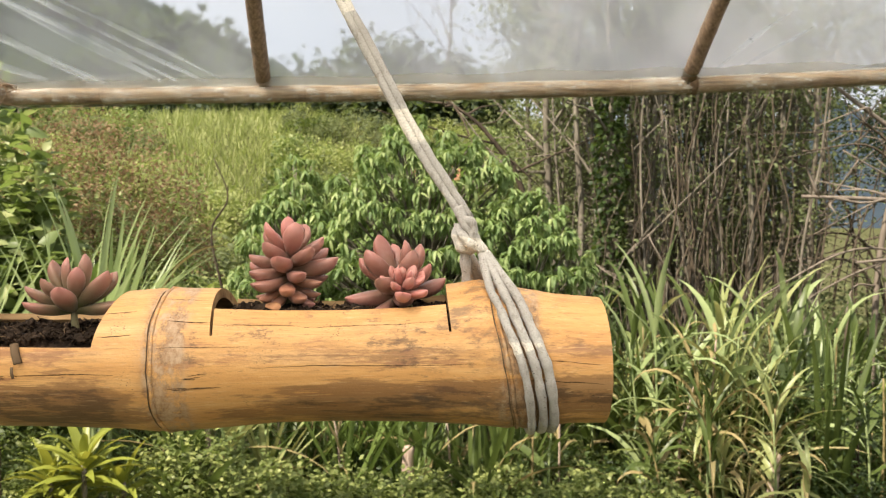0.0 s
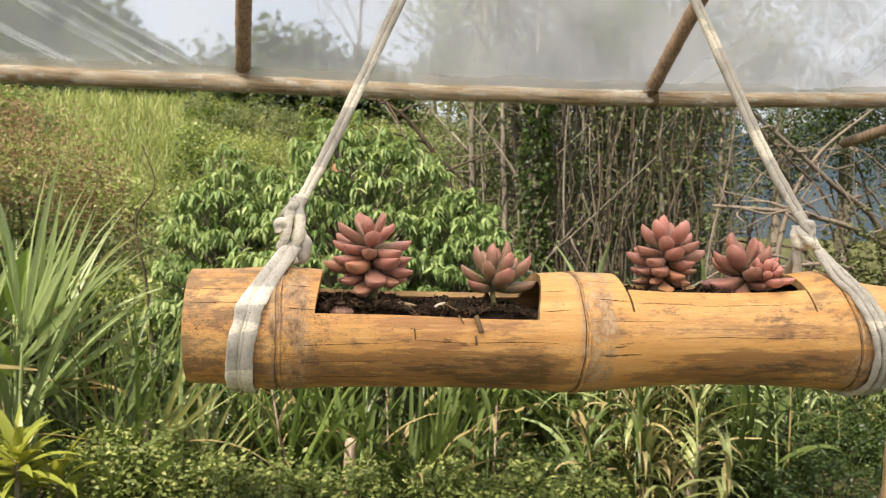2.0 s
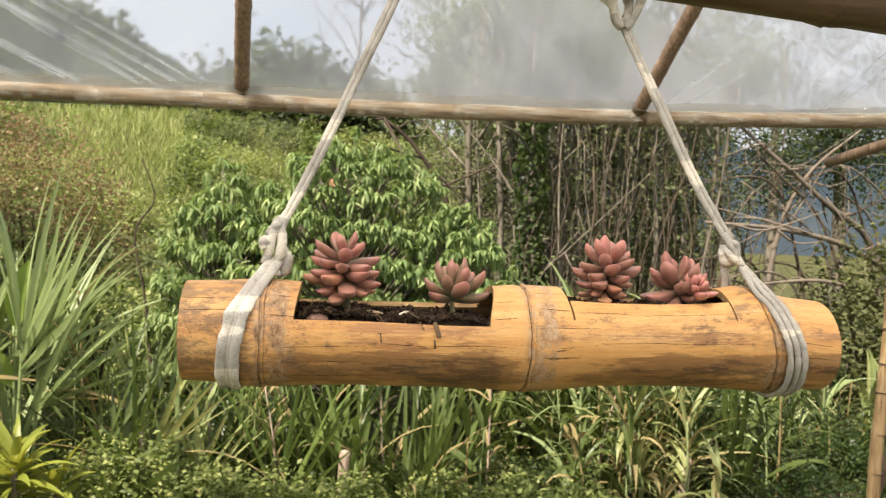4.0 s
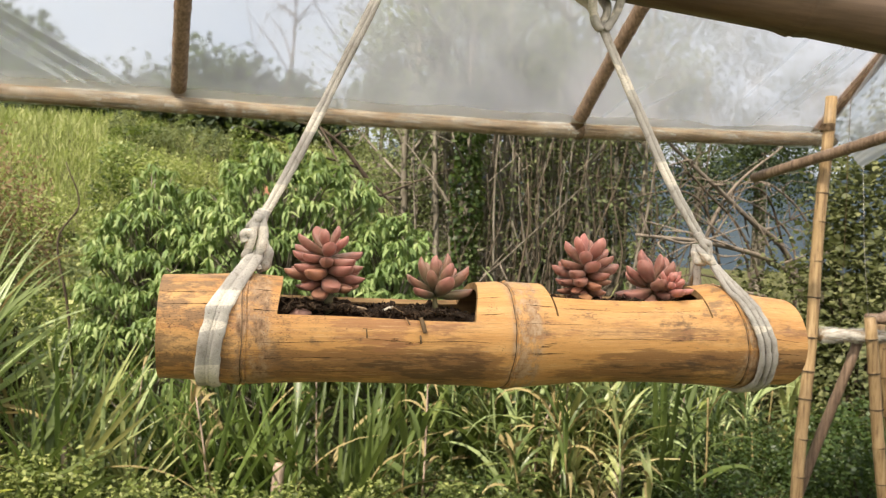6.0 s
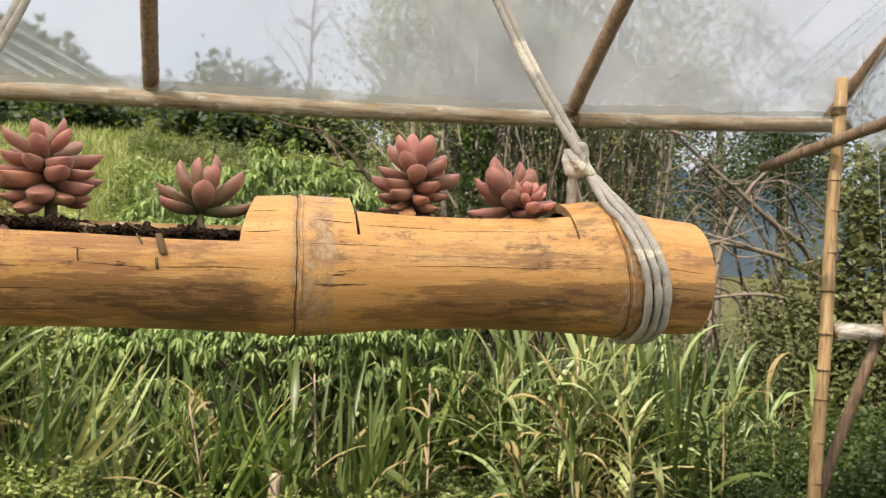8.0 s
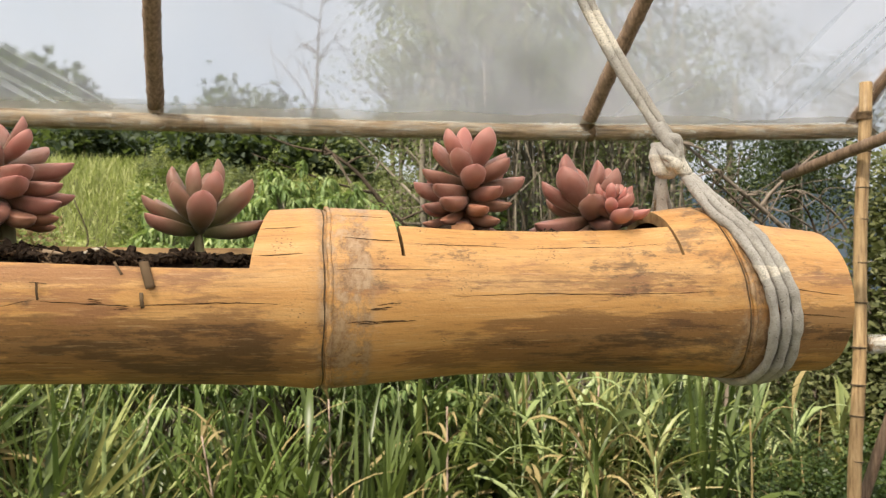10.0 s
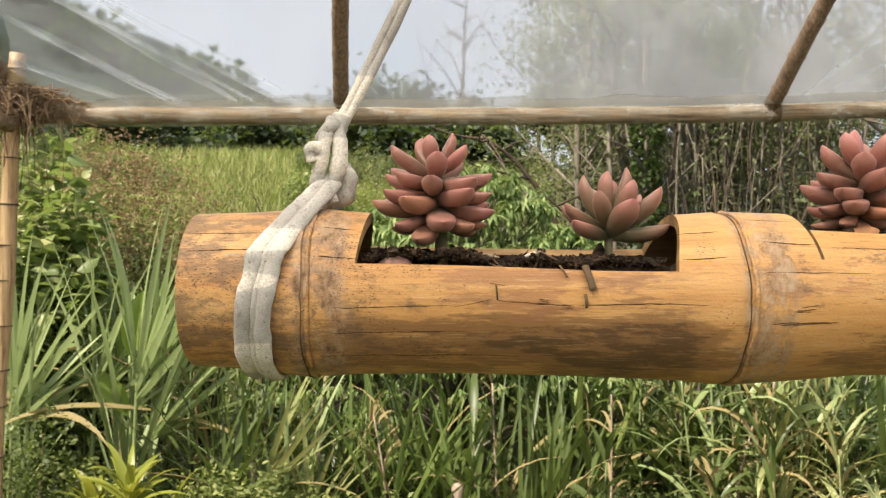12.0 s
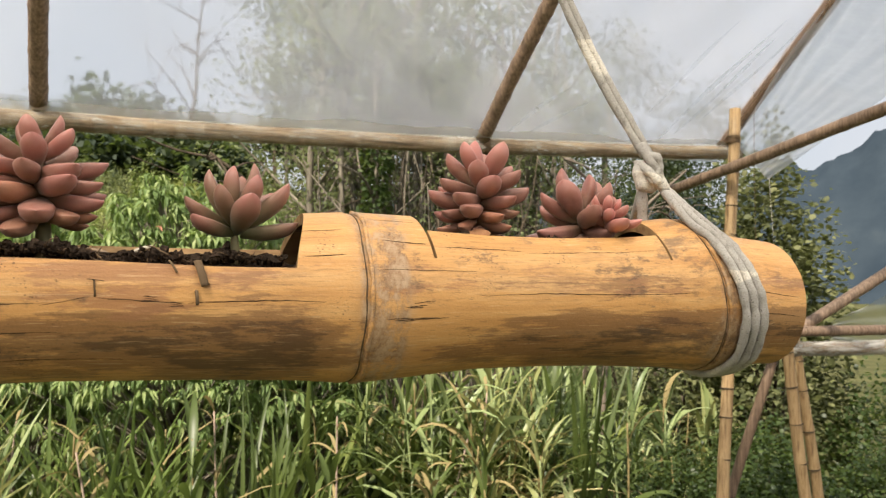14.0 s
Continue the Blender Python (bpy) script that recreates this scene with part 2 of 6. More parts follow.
k = Mat("cloth_rope")
band = k.noise(k.coords("Object", (6, 6, 26)), 1.0, 2, 0.4)
c = k.ramp(band, [(0.36, (0.37, 0.345, 0.31)), (0.50, (0.47, 0.44, 0.40)), (0.560, (0.53, 0.50, 0.45)), (0.572, (0.80, 0.74, 0.64))])
dirt = k.noise(k.coords("Object", (1, 1, 0.45)), 150, 8, 0.8)
c = k.mix(k.mix(k.grey(dirt, 0.53, 0.66), (0, 0, 0), (0.55, 0.55, 0.55)), c, (0.15, 0.125, 0.10))
speck = k.noise(k.coords("Object"), 420, 4, 0.6)
c = k.mix(k.mix(k.grey(speck, 0.63, 0.68), (0, 0, 0), (0.7, 0.7, 0.7)), c, (0.06, 0.05, 0.04))
rib = k.node("ShaderNodeTexNoise", Scale=1.0, Detail=3.0)
k.link(k.coords("Object", (620, 620, 900)), rib.inputs["Vector"])
c = k.mix(k.mix(k.grey(rib.outputs["Fac"], 0.36, 0.60), (0.34, 0.34, 0.34), (0, 0, 0)), c, (0.22, 0.20, 0.175))
k.bump(k.mix(0.5, rib.outputs["Fac"], k.noise(k.coords("Object"), 200, 5, 0.7)), 0.7, 0.002)
ROPE = k.done(c, 0.92, 0.15)


def succulent_mat(name, base, mid, tip, odd=(0.26, 0.145, 0.10), bloom=(0.46, 0.29, 0.25)):
    k = Mat(name)
    co = k.node("ShaderNodeTexCoord")
    sp = k.node("ShaderNodeSeparateXYZ")
    k.link(co.outputs["Object"], sp.inputs[0])
    oi = k.node("ShaderNodeObjectInfo")
    c = k.ramp(sp.outputs["X"], [(0.10, base), (0.55, mid), (0.97, tip)])
    c = k.mix(k.mix(1.0, oi.outputs["Random"], (0.55, 0.55, 0.55), "MULTIPLY"), c, odd)
    c = k.mix(k.mix(k.grey(k.noise(k.coords("Object"), 6, 5, 0.6), 0.45, 0.7), (0, 0, 0), (0.18, 0.18, 0.18)), c, bloom)
    k.bump(k.noise(k.coords("Object"), 30, 4), 0.08, 0.01)
    k.bsdf.inputs["Subsurface Weight"].default_value = 0.05
    k.bsdf.inputs["Subsurface Radius"].default_value = (0.012, 0.005, 0.003)
    k.bsdf.inputs["Subsurface Scale"].default_value = 0.4
    k.bsdf.inputs["Sheen Weight"].default_value = 0.06
    k.bsdf.inputs["Sheen Roughness"].default_value = 0.45
    return k.done(c, k.ramp(k.noise(k.coords("Object"), 9, 4), [(0.3, (0.32,) * 3), (0.7, (0.52,) * 3)]), 0.45)


ROSE = succulent_mat("rose_succulent", (0.18, 0.125, 0.075), (0.27, 0.118, 0.088), (0.40, 0.155, 0.125))
ROSE_GREEN = succulent_mat("rose_green_succulent", (0.11, 0.12, 0.05), (0.23, 0.135, 0.085), (0.42, 0.16, 0.135), (0.17, 0.135, 0.07), (0.36, 0.25, 0.19))
ROSE_PINK = succulent_mat("pink_succulent", (0.30, 0.145, 0.105), (0.45, 0.17, 0.138), (0.60, 0.24, 0.205))
ROSE_OLD = succulent_mat("aged_succulent", (0.24, 0.14, 0.08), (0.38, 0.165, 0.095), (0.42, 0.18, 0.11))
STEM = Mat("succulent_stem").done((0.20, 0.17, 0.08), 0.6)

# plastic film: mostly clear, milky, with the pale look of folds painted as streaks
k = Mat("plastic_film")
tr = k.node("ShaderNodeBsdfTransparent", Color=(0.93, 0.96, 0.96, 1))
df = k.node("ShaderNodeBsdfDiffuse", Color=(0.70, 0.695, 0.745, 1))
tl = k.node("ShaderNodeBsdfTranslucent", Color=(0.72, 0.735, 0.79, 1))
gl = k.node("ShaderNodeBsdfGlossy", Roughness=0.35)
m1 = k.node("ShaderNodeMixShader", Fac=0.62)
k.link(df.outputs[0], m1.inputs[1])
k.link(tl.outputs[0], m1.inputs[2])
m0 = k.node("ShaderNodeMixShader", Fac=0.06)
k.link(m1.outputs[0], m0.inputs[1])
k.link(gl.outputs[0], m0.inputs[2])
m2 = k.node("ShaderNodeMixShader")
mpf = k.node("ShaderNodeMapping")
mpf.inputs["Rotation"].default_value = (0, radians(30), 0)
mpf.vector_type = "TEXTURE"
mpf.inputs["Scale"].default_value = (2.6, 1.0, 0.22)
tcf = k.node("ShaderNodeTexCoord")
k.link(tcf.outputs["Object"], mpf.inputs["Vector"])
film_f = k.ramp(k.mix(0.5, k.noise(mpf.outputs["Vector"], 1.6, 5, 0.6), k.noise(k.coords("Object", (2.2, 0.7, 0.7)), 1.0, 5, 0.6)), [(0.40, (0.13,) * 3), (0.62, (0.30,) * 3)])
# milkiness raised towards the thicket end, to lighten the film there
sepf = k.node("ShaderNodeSeparateXYZ")
k.link(tcf.outputs["Object"], sepf.inputs[0])
film_f = k.mix(1.0, film_f, k.ramp(k.grey(sepf.outputs["X"], -2.5, 2.5), [(0.0, (0.0,) * 3), (1.0, (0.34,) * 3)]), "ADD")
k.link(film_f, m2.inputs["Fac"])
k.link(tr.outputs[0], m2.inputs[1])
k.link(m0.outputs[0], m2.inputs[2])
k.link(m2.outputs[0], k.out.inputs["Surface"])
FILM = k.m


def milky(name, share):
    """The same film made cloudier; share sets how milky it is."""
    kk = Mat(name)
    t_ = kk.node("ShaderNodeBsdfTransparent", Color=(0.95, 0.96, 0.95, 1))
    u_ = kk.node("ShaderNodeBsdfTranslucent", Color=(0.86, 0.86, 0.84, 1))
    x_ = kk.node("ShaderNodeMixShader")
    kk.link(kk.ramp(kk.noise(kk.coords("Object"), 0.8, 4), [(0.3, (share - 0.05,) * 3), (0.7, (share + 0.05,) * 3)]), x_.inputs["Fac"])
    kk.link(t_.outputs[0], x_.inputs[1])
    kk.link(u_.outputs[0], x_.inputs[2])
    kk.link(x_.outputs[0], kk.out.inputs["Surface"])
    return kk.m


FILM_DIFFUSER = milky("sun_softening_film", 0.80)

def wrap_mat(name, lo, hi):
    """Clinging plastic film, clear where it is stretched and whitish where it is bunched."""
    kk = Mat(name)
    clear = kk.node("ShaderNodeBsdfTransparent", Color=(0.95, 0.93, 0.88, 1))
    kk.done((0.78, 0.74, 0.66), 0.25, 0.6)
    both = kk.node("ShaderNodeMixShader")
    kk.link(kk.ramp(kk.noise(kk.coords("Object", (5, 28, 28)), 1.0, 6, 0.65), [(0.42, (lo,) * 3), (0.68, (hi,) * 3)]), both.inputs["Fac"])
    kk.link(clear.outputs[0], both.inputs[1])
    kk.link(kk.bsdf.outputs[0], both.inputs[2])
    kk.link(both.outputs[0], kk.out.inputs["Surface"])
    return kk.m


WRAP = wrap_mat("plastic_wrap", 0.04, 0.42)
WRAP_WHITE = wrap_mat("whitish_plastic_wrap", 0.20, 0.75)

k = Mat("ground_soil")
f = k.noise(k.coords("Object"), 0.35, 8, 0.65)
f2 = k.noise(k.coords("Object"), 6.0, 6, 0.65)
c = k.ramp(f, [(0.3, (0.06, 0.062, 0.028)), (0.5, (0.10, 0.10, 0.042)), (0.7, (0.17, 0.16, 0.075))])
k.bump(f2, 0.8, 0.2)
GROUND = k.done(k.mix(k.grey(f2, 0.35, 0.8), c, (0.08, 0.085, 0.03)), 0.95, 0.1)

k = Mat("bark_grey")
f = k.noise(k.coords("Object", (14, 14, 2.5)), 1.0, 6, 0.65)
k.bump(f, 0.6, 0.03)
BARK = k.done(k.ramp(f, [(0.3, (0.11, 0.095, 0.07)), (0.55, (0.20, 0.175, 0.135)), (0.75, (0.35, 0.31, 0.25))]), 0.9, 0.2)
k = Mat("bark_twig")
f = k.noise(k.coords("Object", (14, 14, 2.5)), 1.0, 6, 0.65)
TWIG = k.done(k.ramp(f, [(0.3, (0.13, 0.105, 0.08)), (0.7, (0.26, 0.215, 0.17))]), 0.9, 0.2)
k = Mat("bark_dark")
f = k.noise(k.coords("Object", (14, 14, 2.5)), 1.0, 6, 0.65)
k.bump(f, 0.6, 0.03)
BARK_DARK = k.done(k.ramp(f, [(0.3, (0.035, 0.026, 0.018)), (0.7, (0.12, 0.09, 0.062))]), 0.9, 0.2)
k = Mat("bark_brown")
f = k.noise(k.coords("Object", (14, 14, 2.5)), 1.0, 6, 0.65)
STEM_BROWN = k.done(k.ramp(f, [(0.3, (0.06, 0.045, 0.032)), (0.7, (0.15, 0.118, 0.082))]), 0.9, 0.2)
k = Mat("weathered_stake")
f = k.noise(k.coords("Object", (40, 40, 5)), 1.0, 6, 0.65)
k.bump(f, 0.6, 0.01)
STAKE = k.done(k.ramp(f, [(0.3, (0.22, 0.15, 0.11)), (0.7, (0.48, 0.38, 0.30))]), 0.9, 0.2)
k = Mat("dry_roots")
ROOTS = k.done(k.ramp(k.noise(k.coords("Object"), 30, 4), [(0.3, (0.07, 0.045, 0.026)), (0.7, (0.22, 0.15, 0.09))]), 0.95, 0.1)

CANE = leaf_mat("cane_leaf", [(0.15, (0.030, 0.050, 0.014)), (0.48, (0.068, 0.098, 0.027)), (0.72, (0.145, 0.185, 0.05)), (0.90, (0.36, 0.39, 0.12))], 0.30, 0.40, (0.14, 0.20, 0.03))
CANE_PALE = leaf_mat("cane_leaf_bluish", [(0.15, (0.10, 0.145, 0.06)), (0.45, (0.25, 0.325, 0.135)), (0.85, (0.56, 0.60, 0.33))], 0.3, 0.38, (0.30, 0.40, 0.14))
CANE_GREEN = leaf_mat("cane_leaf_green", [(0.15, (0.042, 0.07, 0.018)), (0.48, (0.105, 0.155, 0.040)), (0.85, (0.23, 0.29, 0.085))], 0.32, 0.40, (0.22, 0.32, 0.05))
CANE_FAN = leaf_mat("cane_fan_leaf", [(0.15, (0.17, 0.23, 0.105)), (0.45, (0.34, 0.42, 0.20)), (0.85, (0.60, 0.64, 0.38))], 0.35, 0.36, (0.34, 0.44, 0.16))
DRY = leaf_mat("dry_leaf", [(0.2, (0.20, 0.15, 0.065)), (0.6, (0.33, 0.265, 0.125)), (0.9, (0.46, 0.40, 0.21))], 0.25, 0.7, (0.4, 0.28, 0.1))
DROOP = leaf_mat("drooping_leaf", [(0.15, (0.115, 0.18, 0.065)), (0.5, (0.23, 0.32, 0.12)), (0.85, (0.43, 0.50, 0.22))], 0.36, 0.55)
LUSH = leaf_mat("lush_low_leaf", [(0.2, (0.10, 0.13, 0.04)), (0.5, (0.21, 0.245, 0.08)), (0.85, (0.40, 0.42, 0.155))], 0.35, 0.45)
UNDER = leaf_mat("undergrowth_leaf", [(0.2, (0.036, 0.055, 0.016)), (0.5, (0.08, 0.108, 0.030)), (0.85, (0.20, 0.22, 0.07))], 0.35, 0.5)
THICK = leaf_mat("thicket_leaf", [(0.2, (0.115, 0.145, 0.065)), (0.55, (0.165, 0.20, 0.09)), (0.85, (0.25, 0.28, 0.135))], 0.42, 0.6, (0.36, 0.40, 0.14))
BUSH = leaf_mat("dull_bush_leaf", [(0.2, (0.075, 0.088, 0.038)), (0.5, (0.135, 0.15, 0.066)), (0.85, (0.25, 0.255, 0.12))], 0.38, 0.6, (0.28, 0.32, 0.10))
# leaf for the ivy; on bushes its dark colour stands in for shade
IVY_AND_SHADED = leaf_mat("ivy_and_shaded_leaf", [(0.2, (0.024, 0.042, 0.014)), (0.6, (0.045, 0.074, 0.022)), (0.85, (0.085, 0.115, 0.034))], 0.3, 0.45)
RUST = leaf_mat("rust_flower", [(0.2, (0.21, 0.135, 0.075)), (0.6, (0.30, 0.20, 0.115)), (0.85, (0.38, 0.27, 0.165))], 0.3, 0.8, (0.4, 0.26, 0.14))
BROAD = leaf_mat("broad_leaf", [(0.2, (0.12, 0.165, 0.06)), (0.55, (0.25, 0.31, 0.11)), (0.85, (0.50, 0.52, 0.25))], 0.35, 0.45)
YELLOW = leaf_mat("yellow_green_leaf", [(0.2, (0.10, 0.14, 0.03)), (0.55, (0.26, 0.29, 0.05)), (0.85, (0.54, 0.48, 0.10))], 0.35, 0.4, (0.5, 0.45, 0.05))
MEADOW = leaf_mat("meadow_grass", [(0.2, (0.22, 0.25, 0.085)), (0.55, (0.37, 0.40, 0.15)), (0.9, (0.56, 0.55, 0.27))], 0.4, 0.6)
FARLEAF = leaf_mat("far_tree_leaf", [(0.2, (0.03, 0.048, 0.032)), (0.6, (0.05, 0.07, 0.042)), (0.9, (0.085, 0.105, 0.062))], 0.25, 0.7)
CANE_YELLOW = leaf_mat("cane_leaf_yellow", [(0.15, (0.12, 0.16, 0.055)), (0.5, (0.29, 0.33, 0.13)), (0.85, (0.54, 0.51, 0.26))], 0.35, 0.4, (0.5, 0.42, 0.12))


# ---- mesh helpers ----
def mesh_np(name, V, F, mat, smooth=True):
    """A mesh from arrays of corners and of faces that all have the same number of corners."""
    V, F = np.asarray(V, float).reshape(-1, 3), np.asarray(F, int)
    me = bpy.data.meshes.new(name)
    me.vertices.add(len(V))
    me.vertices.foreach_set("co", V.ravel())
    me.loops.add(F.size)
    me.loops.foreach_set("vertex_index", F.ravel())
    me.polygons.add(len(F))
    me.polygons.foreach_set("loop_start", np.arange(len(F)) * F.shape[1])
    me.polygons.foreach_set("use_smooth", np.full(len(F), smooth))
    me.update(calc_edges=True)
    me.materials.append(mat)
    return me


def thing(name, loc, label, category, group="", kind=""):
    ob = new(name)
    ob.empty_display_size = 0.05
    ob.location = loc
    return tagged(ob, label, category, group, kind)


def part(name, me, parent=None, label="", m=None):
    ob = new(name, me)
    if parent is not None:
        ob.parent = parent
    if m is not None:
        ob.matrix_basis = m
    return tagged(ob, label)


def join(*pieces):
    """Several (V, F) with equal face sizes as one."""
    Vs, Fs, n = [], [], 0
    for V, F in pieces:
        V = np.asarray(V, float).reshape(-1, 3)
        Vs.append(V)
        Fs.append(np.asarray(F, int) + n)
        n += len(V)
    return np.concatenate(Vs), np.concatenate(Fs)


def smooth_path(pts, per=6):
    """A Catmull-Rom curve through points."""
    P = np.asarray(pts, float)
    P = np.vstack([2 * P[0] - P[1], P, 2 * P[-1] - P[-2]])
    out = []
    for i in range(1, len(P) - 2):
        for s in np.arange(per) / per:
            a, b, c, d = P[i - 1], P[i], P[i + 1], P[i + 2]
            out.append(0.5 * (2 * b + (c - a) * s + (2 * a - 5 * b + 4 * c - d) * s * s + (3 * b - a - 3 * c + d) * s ** 3))
    out.append(P[-2])
    return np.array(out)


def tube(path, radius, sides=8, flat=1.0, up=(0, 0, 1), cap=True):
    """A tube of quads along a path; radius: a number or one for each point; flat: thickness against width."""
    P = np.asarray(path, float)
    n = len(P)
    R = np.broadcast_to(np.asarray(radius, float), (n,))
    T = np.gradient(P, axis=0)
    T /= np.linalg.norm(T, axis=1)[:, None] + 1e-12
    u = np.cross(np.asarray(up, float), T[0])
    if np.linalg.norm(u) < 1e-3:
        u = np.cross((1.0, 0, 0), T[0])
    V = []
    a = np.arange(sides) * 2 * np.pi / sides
    for i in range(n):
        u = u - T[i] * np.dot(u, T[i])
        u /= np.linalg.norm(u) + 1e-12
        w = np.cross(T[i], u)
        V.append(P[i] + R[i] * (np.cos(a)[:, None] * u + flat * np.sin(a)[:, None] * w))
    V = np.concatenate(V)
    i, j = np.meshgrid(np.arange(n - 1), np.arange(sides), indexing="ij")
    j2 = (j + 1) % sides
    F = np.stack([i * sides + j, i * sides + j2, (i + 1) * sides + j2, (i + 1) * sides + j], -1).reshape(-1, 4)
    if cap:
        m = len(V)
        V = np.vstack([V, P[0], P[-1]])
        e = [[m, (q + 2) % sides, (q + 1) % sides, q] for q in range(0, sides, 2)]
        b = (n - 1) * sides
        e += [[m + 1, b + q, b + (q + 1) % sides, b + (q + 2) % sides] for q in range(0, sides, 2)]
        F = np.vstack([F, np.array(e)])
    return V, F


def orient(d, up):
    """Rotations whose x axis runs along d, with z near up. Arrays of rows."""
    d = d / np.linalg.norm(d, axis=1)[:, None]
    y = np.cross(up, d)
    y /= np.linalg.norm(y, axis=1)[:, None] + 1e-9
    z = np.cross(d, y)
    return np.stack([d, y, z], -1)


def leaf_shape(rows=4, width=0.3, droop=0.25, fold=0.10, belly=0.45):
    """A leaf one unit long: three corners a row, folded along its midrib and bent down."""
    s = np.linspace(0, 1, rows + 1)
    w = width / 2 * np.sin(np.pi * s ** (np.log(0.5) / np.log(belly))) + 0.012
    V = np.zeros((rows + 1, 3, 3))
    for c, sg in enumerate((-1, 0, 1)):
        V[:, c, 0] = s
        V[:, c, 1] = sg * w
        V[:, c, 2] = abs(sg) * fold * w / (width / 2) * 0.5 - droop * s * s
    F = [[r * 3 + c, r * 3 + c + 1, r * 3 + c + 4, r * 3 + c + 3] for r in range(rows) for c in (0, 1)]
    return V.reshape(-1, 3), np.array(F)


def scatter(shape, P, M, S):
    """Copies of a shape at places P, turned by M, of sizes S, as one (V, F)."""
    V0, F0 = shape
    V = np.einsum("nij,vj->nvi", M * S[:, None, None], V0) + P[:, None, :]
    F = F0[None] + (np.arange(len(P)) * len(V0))[:, None, None]
    return V.reshape(-1, 3), F.reshape(-1, F0.shape[1])


def blades(base, az, pitch, length, width, bend, seg=7):
    """Long arching grass blades: base points, headings and first pitch (radians), lengths, widths, bends."""
    n = len(base)
    s = np.linspace(0, 1, seg + 1)
    pit = pitch[:, None] - bend[:, None] * s[None] ** 1.6
    h = np.stack([np.cos(az), np.sin(az), 0 * az], -1)
    step = (length / seg)[:, None, None] * (np.cos(pit)[..., None] * h[:, None] + np.sin(pit)[..., None] * np.array([0, 0, 1.0]))
    pos = base[:, None] + np.concatenate([np.zeros((n, 1, 3)), np.cumsum(step[:, :-1], 1)], 1)
    side = np.stack([-np.sin(az), np.cos(az), 0 * az], -1)
    tw = (rng.random(n) - 0.5) * 1.2
    nrm = np.stack([-np.sin(pit)[..., None] * h[:, None], np.cos(pit)[..., None] * np.ones((n, 1, 1)) * np.array([0, 0, 1.0])], 0).sum(0)
    sd = np.cos(tw)[:, None, None] * side[:, None] + np.sin(tw)[:, None, None] * nrm
    w = width[:, None] * np.clip(0.35 + 2.2 * s, 0, 1)[None] * (1 - s[None] ** 2.2) + 0.001
    V = np.stack([pos - sd * w[..., None] / 2, pos - nrm * w[..., None] * 0.16, pos + sd * w[..., None] / 2], 2)
    F0 = np.array([[r * 3 + c, r * 3 + c + 1, r * 3 + c + 4, r * 3 + c + 3] for r in range(seg) for c in (0, 1)])
    F = F0[None] + (np.arange(n) * (seg + 1) * 3)[:, None, None]
    return V.reshape(-1, 3), F.reshape(-1, 4)


def ramp01(v, a, b):
    s = np.clip((np.asarray(v, float) - a) / (b - a), 0, 1)
    return s * s * (3 - 2 * s)


def ground_z(x, y):
    """Height of the ground: a terrace, a dip with the wild growth, a hill beyond on one side and a fall on the other."""
    x, y = np.asarray(x, float), np.asarray(y, float)
    z = -1.15 * ramp01(y, 2.6, 5.2) - 0.15 * ramp01(y, 5.0, 9.0)
    hill = 7.6 * ramp01(y, 11.0, 42.0) * (1 - ramp01(x - 0.16 * y, -3.0, 9.0))
    fall = -9.0 * ramp01(y, 13.0, 60.0) * ramp01(x - 0.16 * y, 1.0, 12.0)
    side = -1.0 * ramp01(np.abs(x), 5.0, 14.0) * ramp01(y, 2.0, 6.0) * (1 - ramp01(y, 10.0, 22.0))
    return z + hill + fall + side + 0.06 * np.sin(x * 1.7 + y) * np.sin(y * 1.3)


def on_ground(x, y, dz=0.0):
    return (float(x), float(y), float(ground_z(x, y)) + dz)


# ---- ground and distance ----
gx = np.concatenate([-np.geomspace(900, 16, 22), np.linspace(-15, 15, 61), np.geomspace(16, 900, 22)])
gy = np.concatenate([-np.geomspace(700, 6, 14), np.linspace(-5, 40, 91), np.geomspace(42, 1200, 26)])
GX, GY = np.meshgrid(gx, gy, indexing="ij")
GZ = ground_z(GX, GY)
i, j = np.meshgrid(np.arange(len(gx) - 1), np.arange(len(gy) - 1), indexing="ij")
n = len(gy)
GF = np.stack([i * n + j, (i + 1) * n + j, (i + 1) * n + j + 1, i * n + j + 1], -1).reshape(-1, 4)
tagged(part("ground", mesh_np("ground", np.stack([GX, GY, GZ], -1), GF, GROUND)),
       "overgrown green and brown earth falling away below the terrace", "ground", kind="structure")


def mountain(name, label, az0, az1, dist, base, height, mat, seed, rough=0.25):
    """A far ridge with depth: a grid that climbs from its foot to a jagged crest."""
    na, nr = 120, 14
    a = np.radians(np.linspace(az0, az1, na))
    V = np.zeros((na, nr, 3))
    for ia in range(na):
        crest = height(math.degrees(a[ia]))
        for ir in range(nr):
            s = ir / (nr - 1)
            d = dist * (0.75 + 0.35 * s)
            q = noise.fractal((a[ia] * 14 + seed, s * 3, seed), 1.0, 2.0, 5)
            V[ia, ir] = (d * math.sin(a[ia]), d * math.cos(a[ia]), base + (crest - base) * s ** 0.8 * (1 + rough * q * s ** 0.5))
    ii, jj = np.meshgrid(np.arange(na - 1), np.arange(nr - 1), indexing="ij")
    F = np.stack([ii * nr + jj, (ii + 1) * nr + jj, (ii + 1) * nr + jj + 1, ii * nr + jj + 1], -1).reshape(-1, 4)
    return tagged(part(name, mesh_np(name, V, F, mat)), label, "mountain", kind="structure")


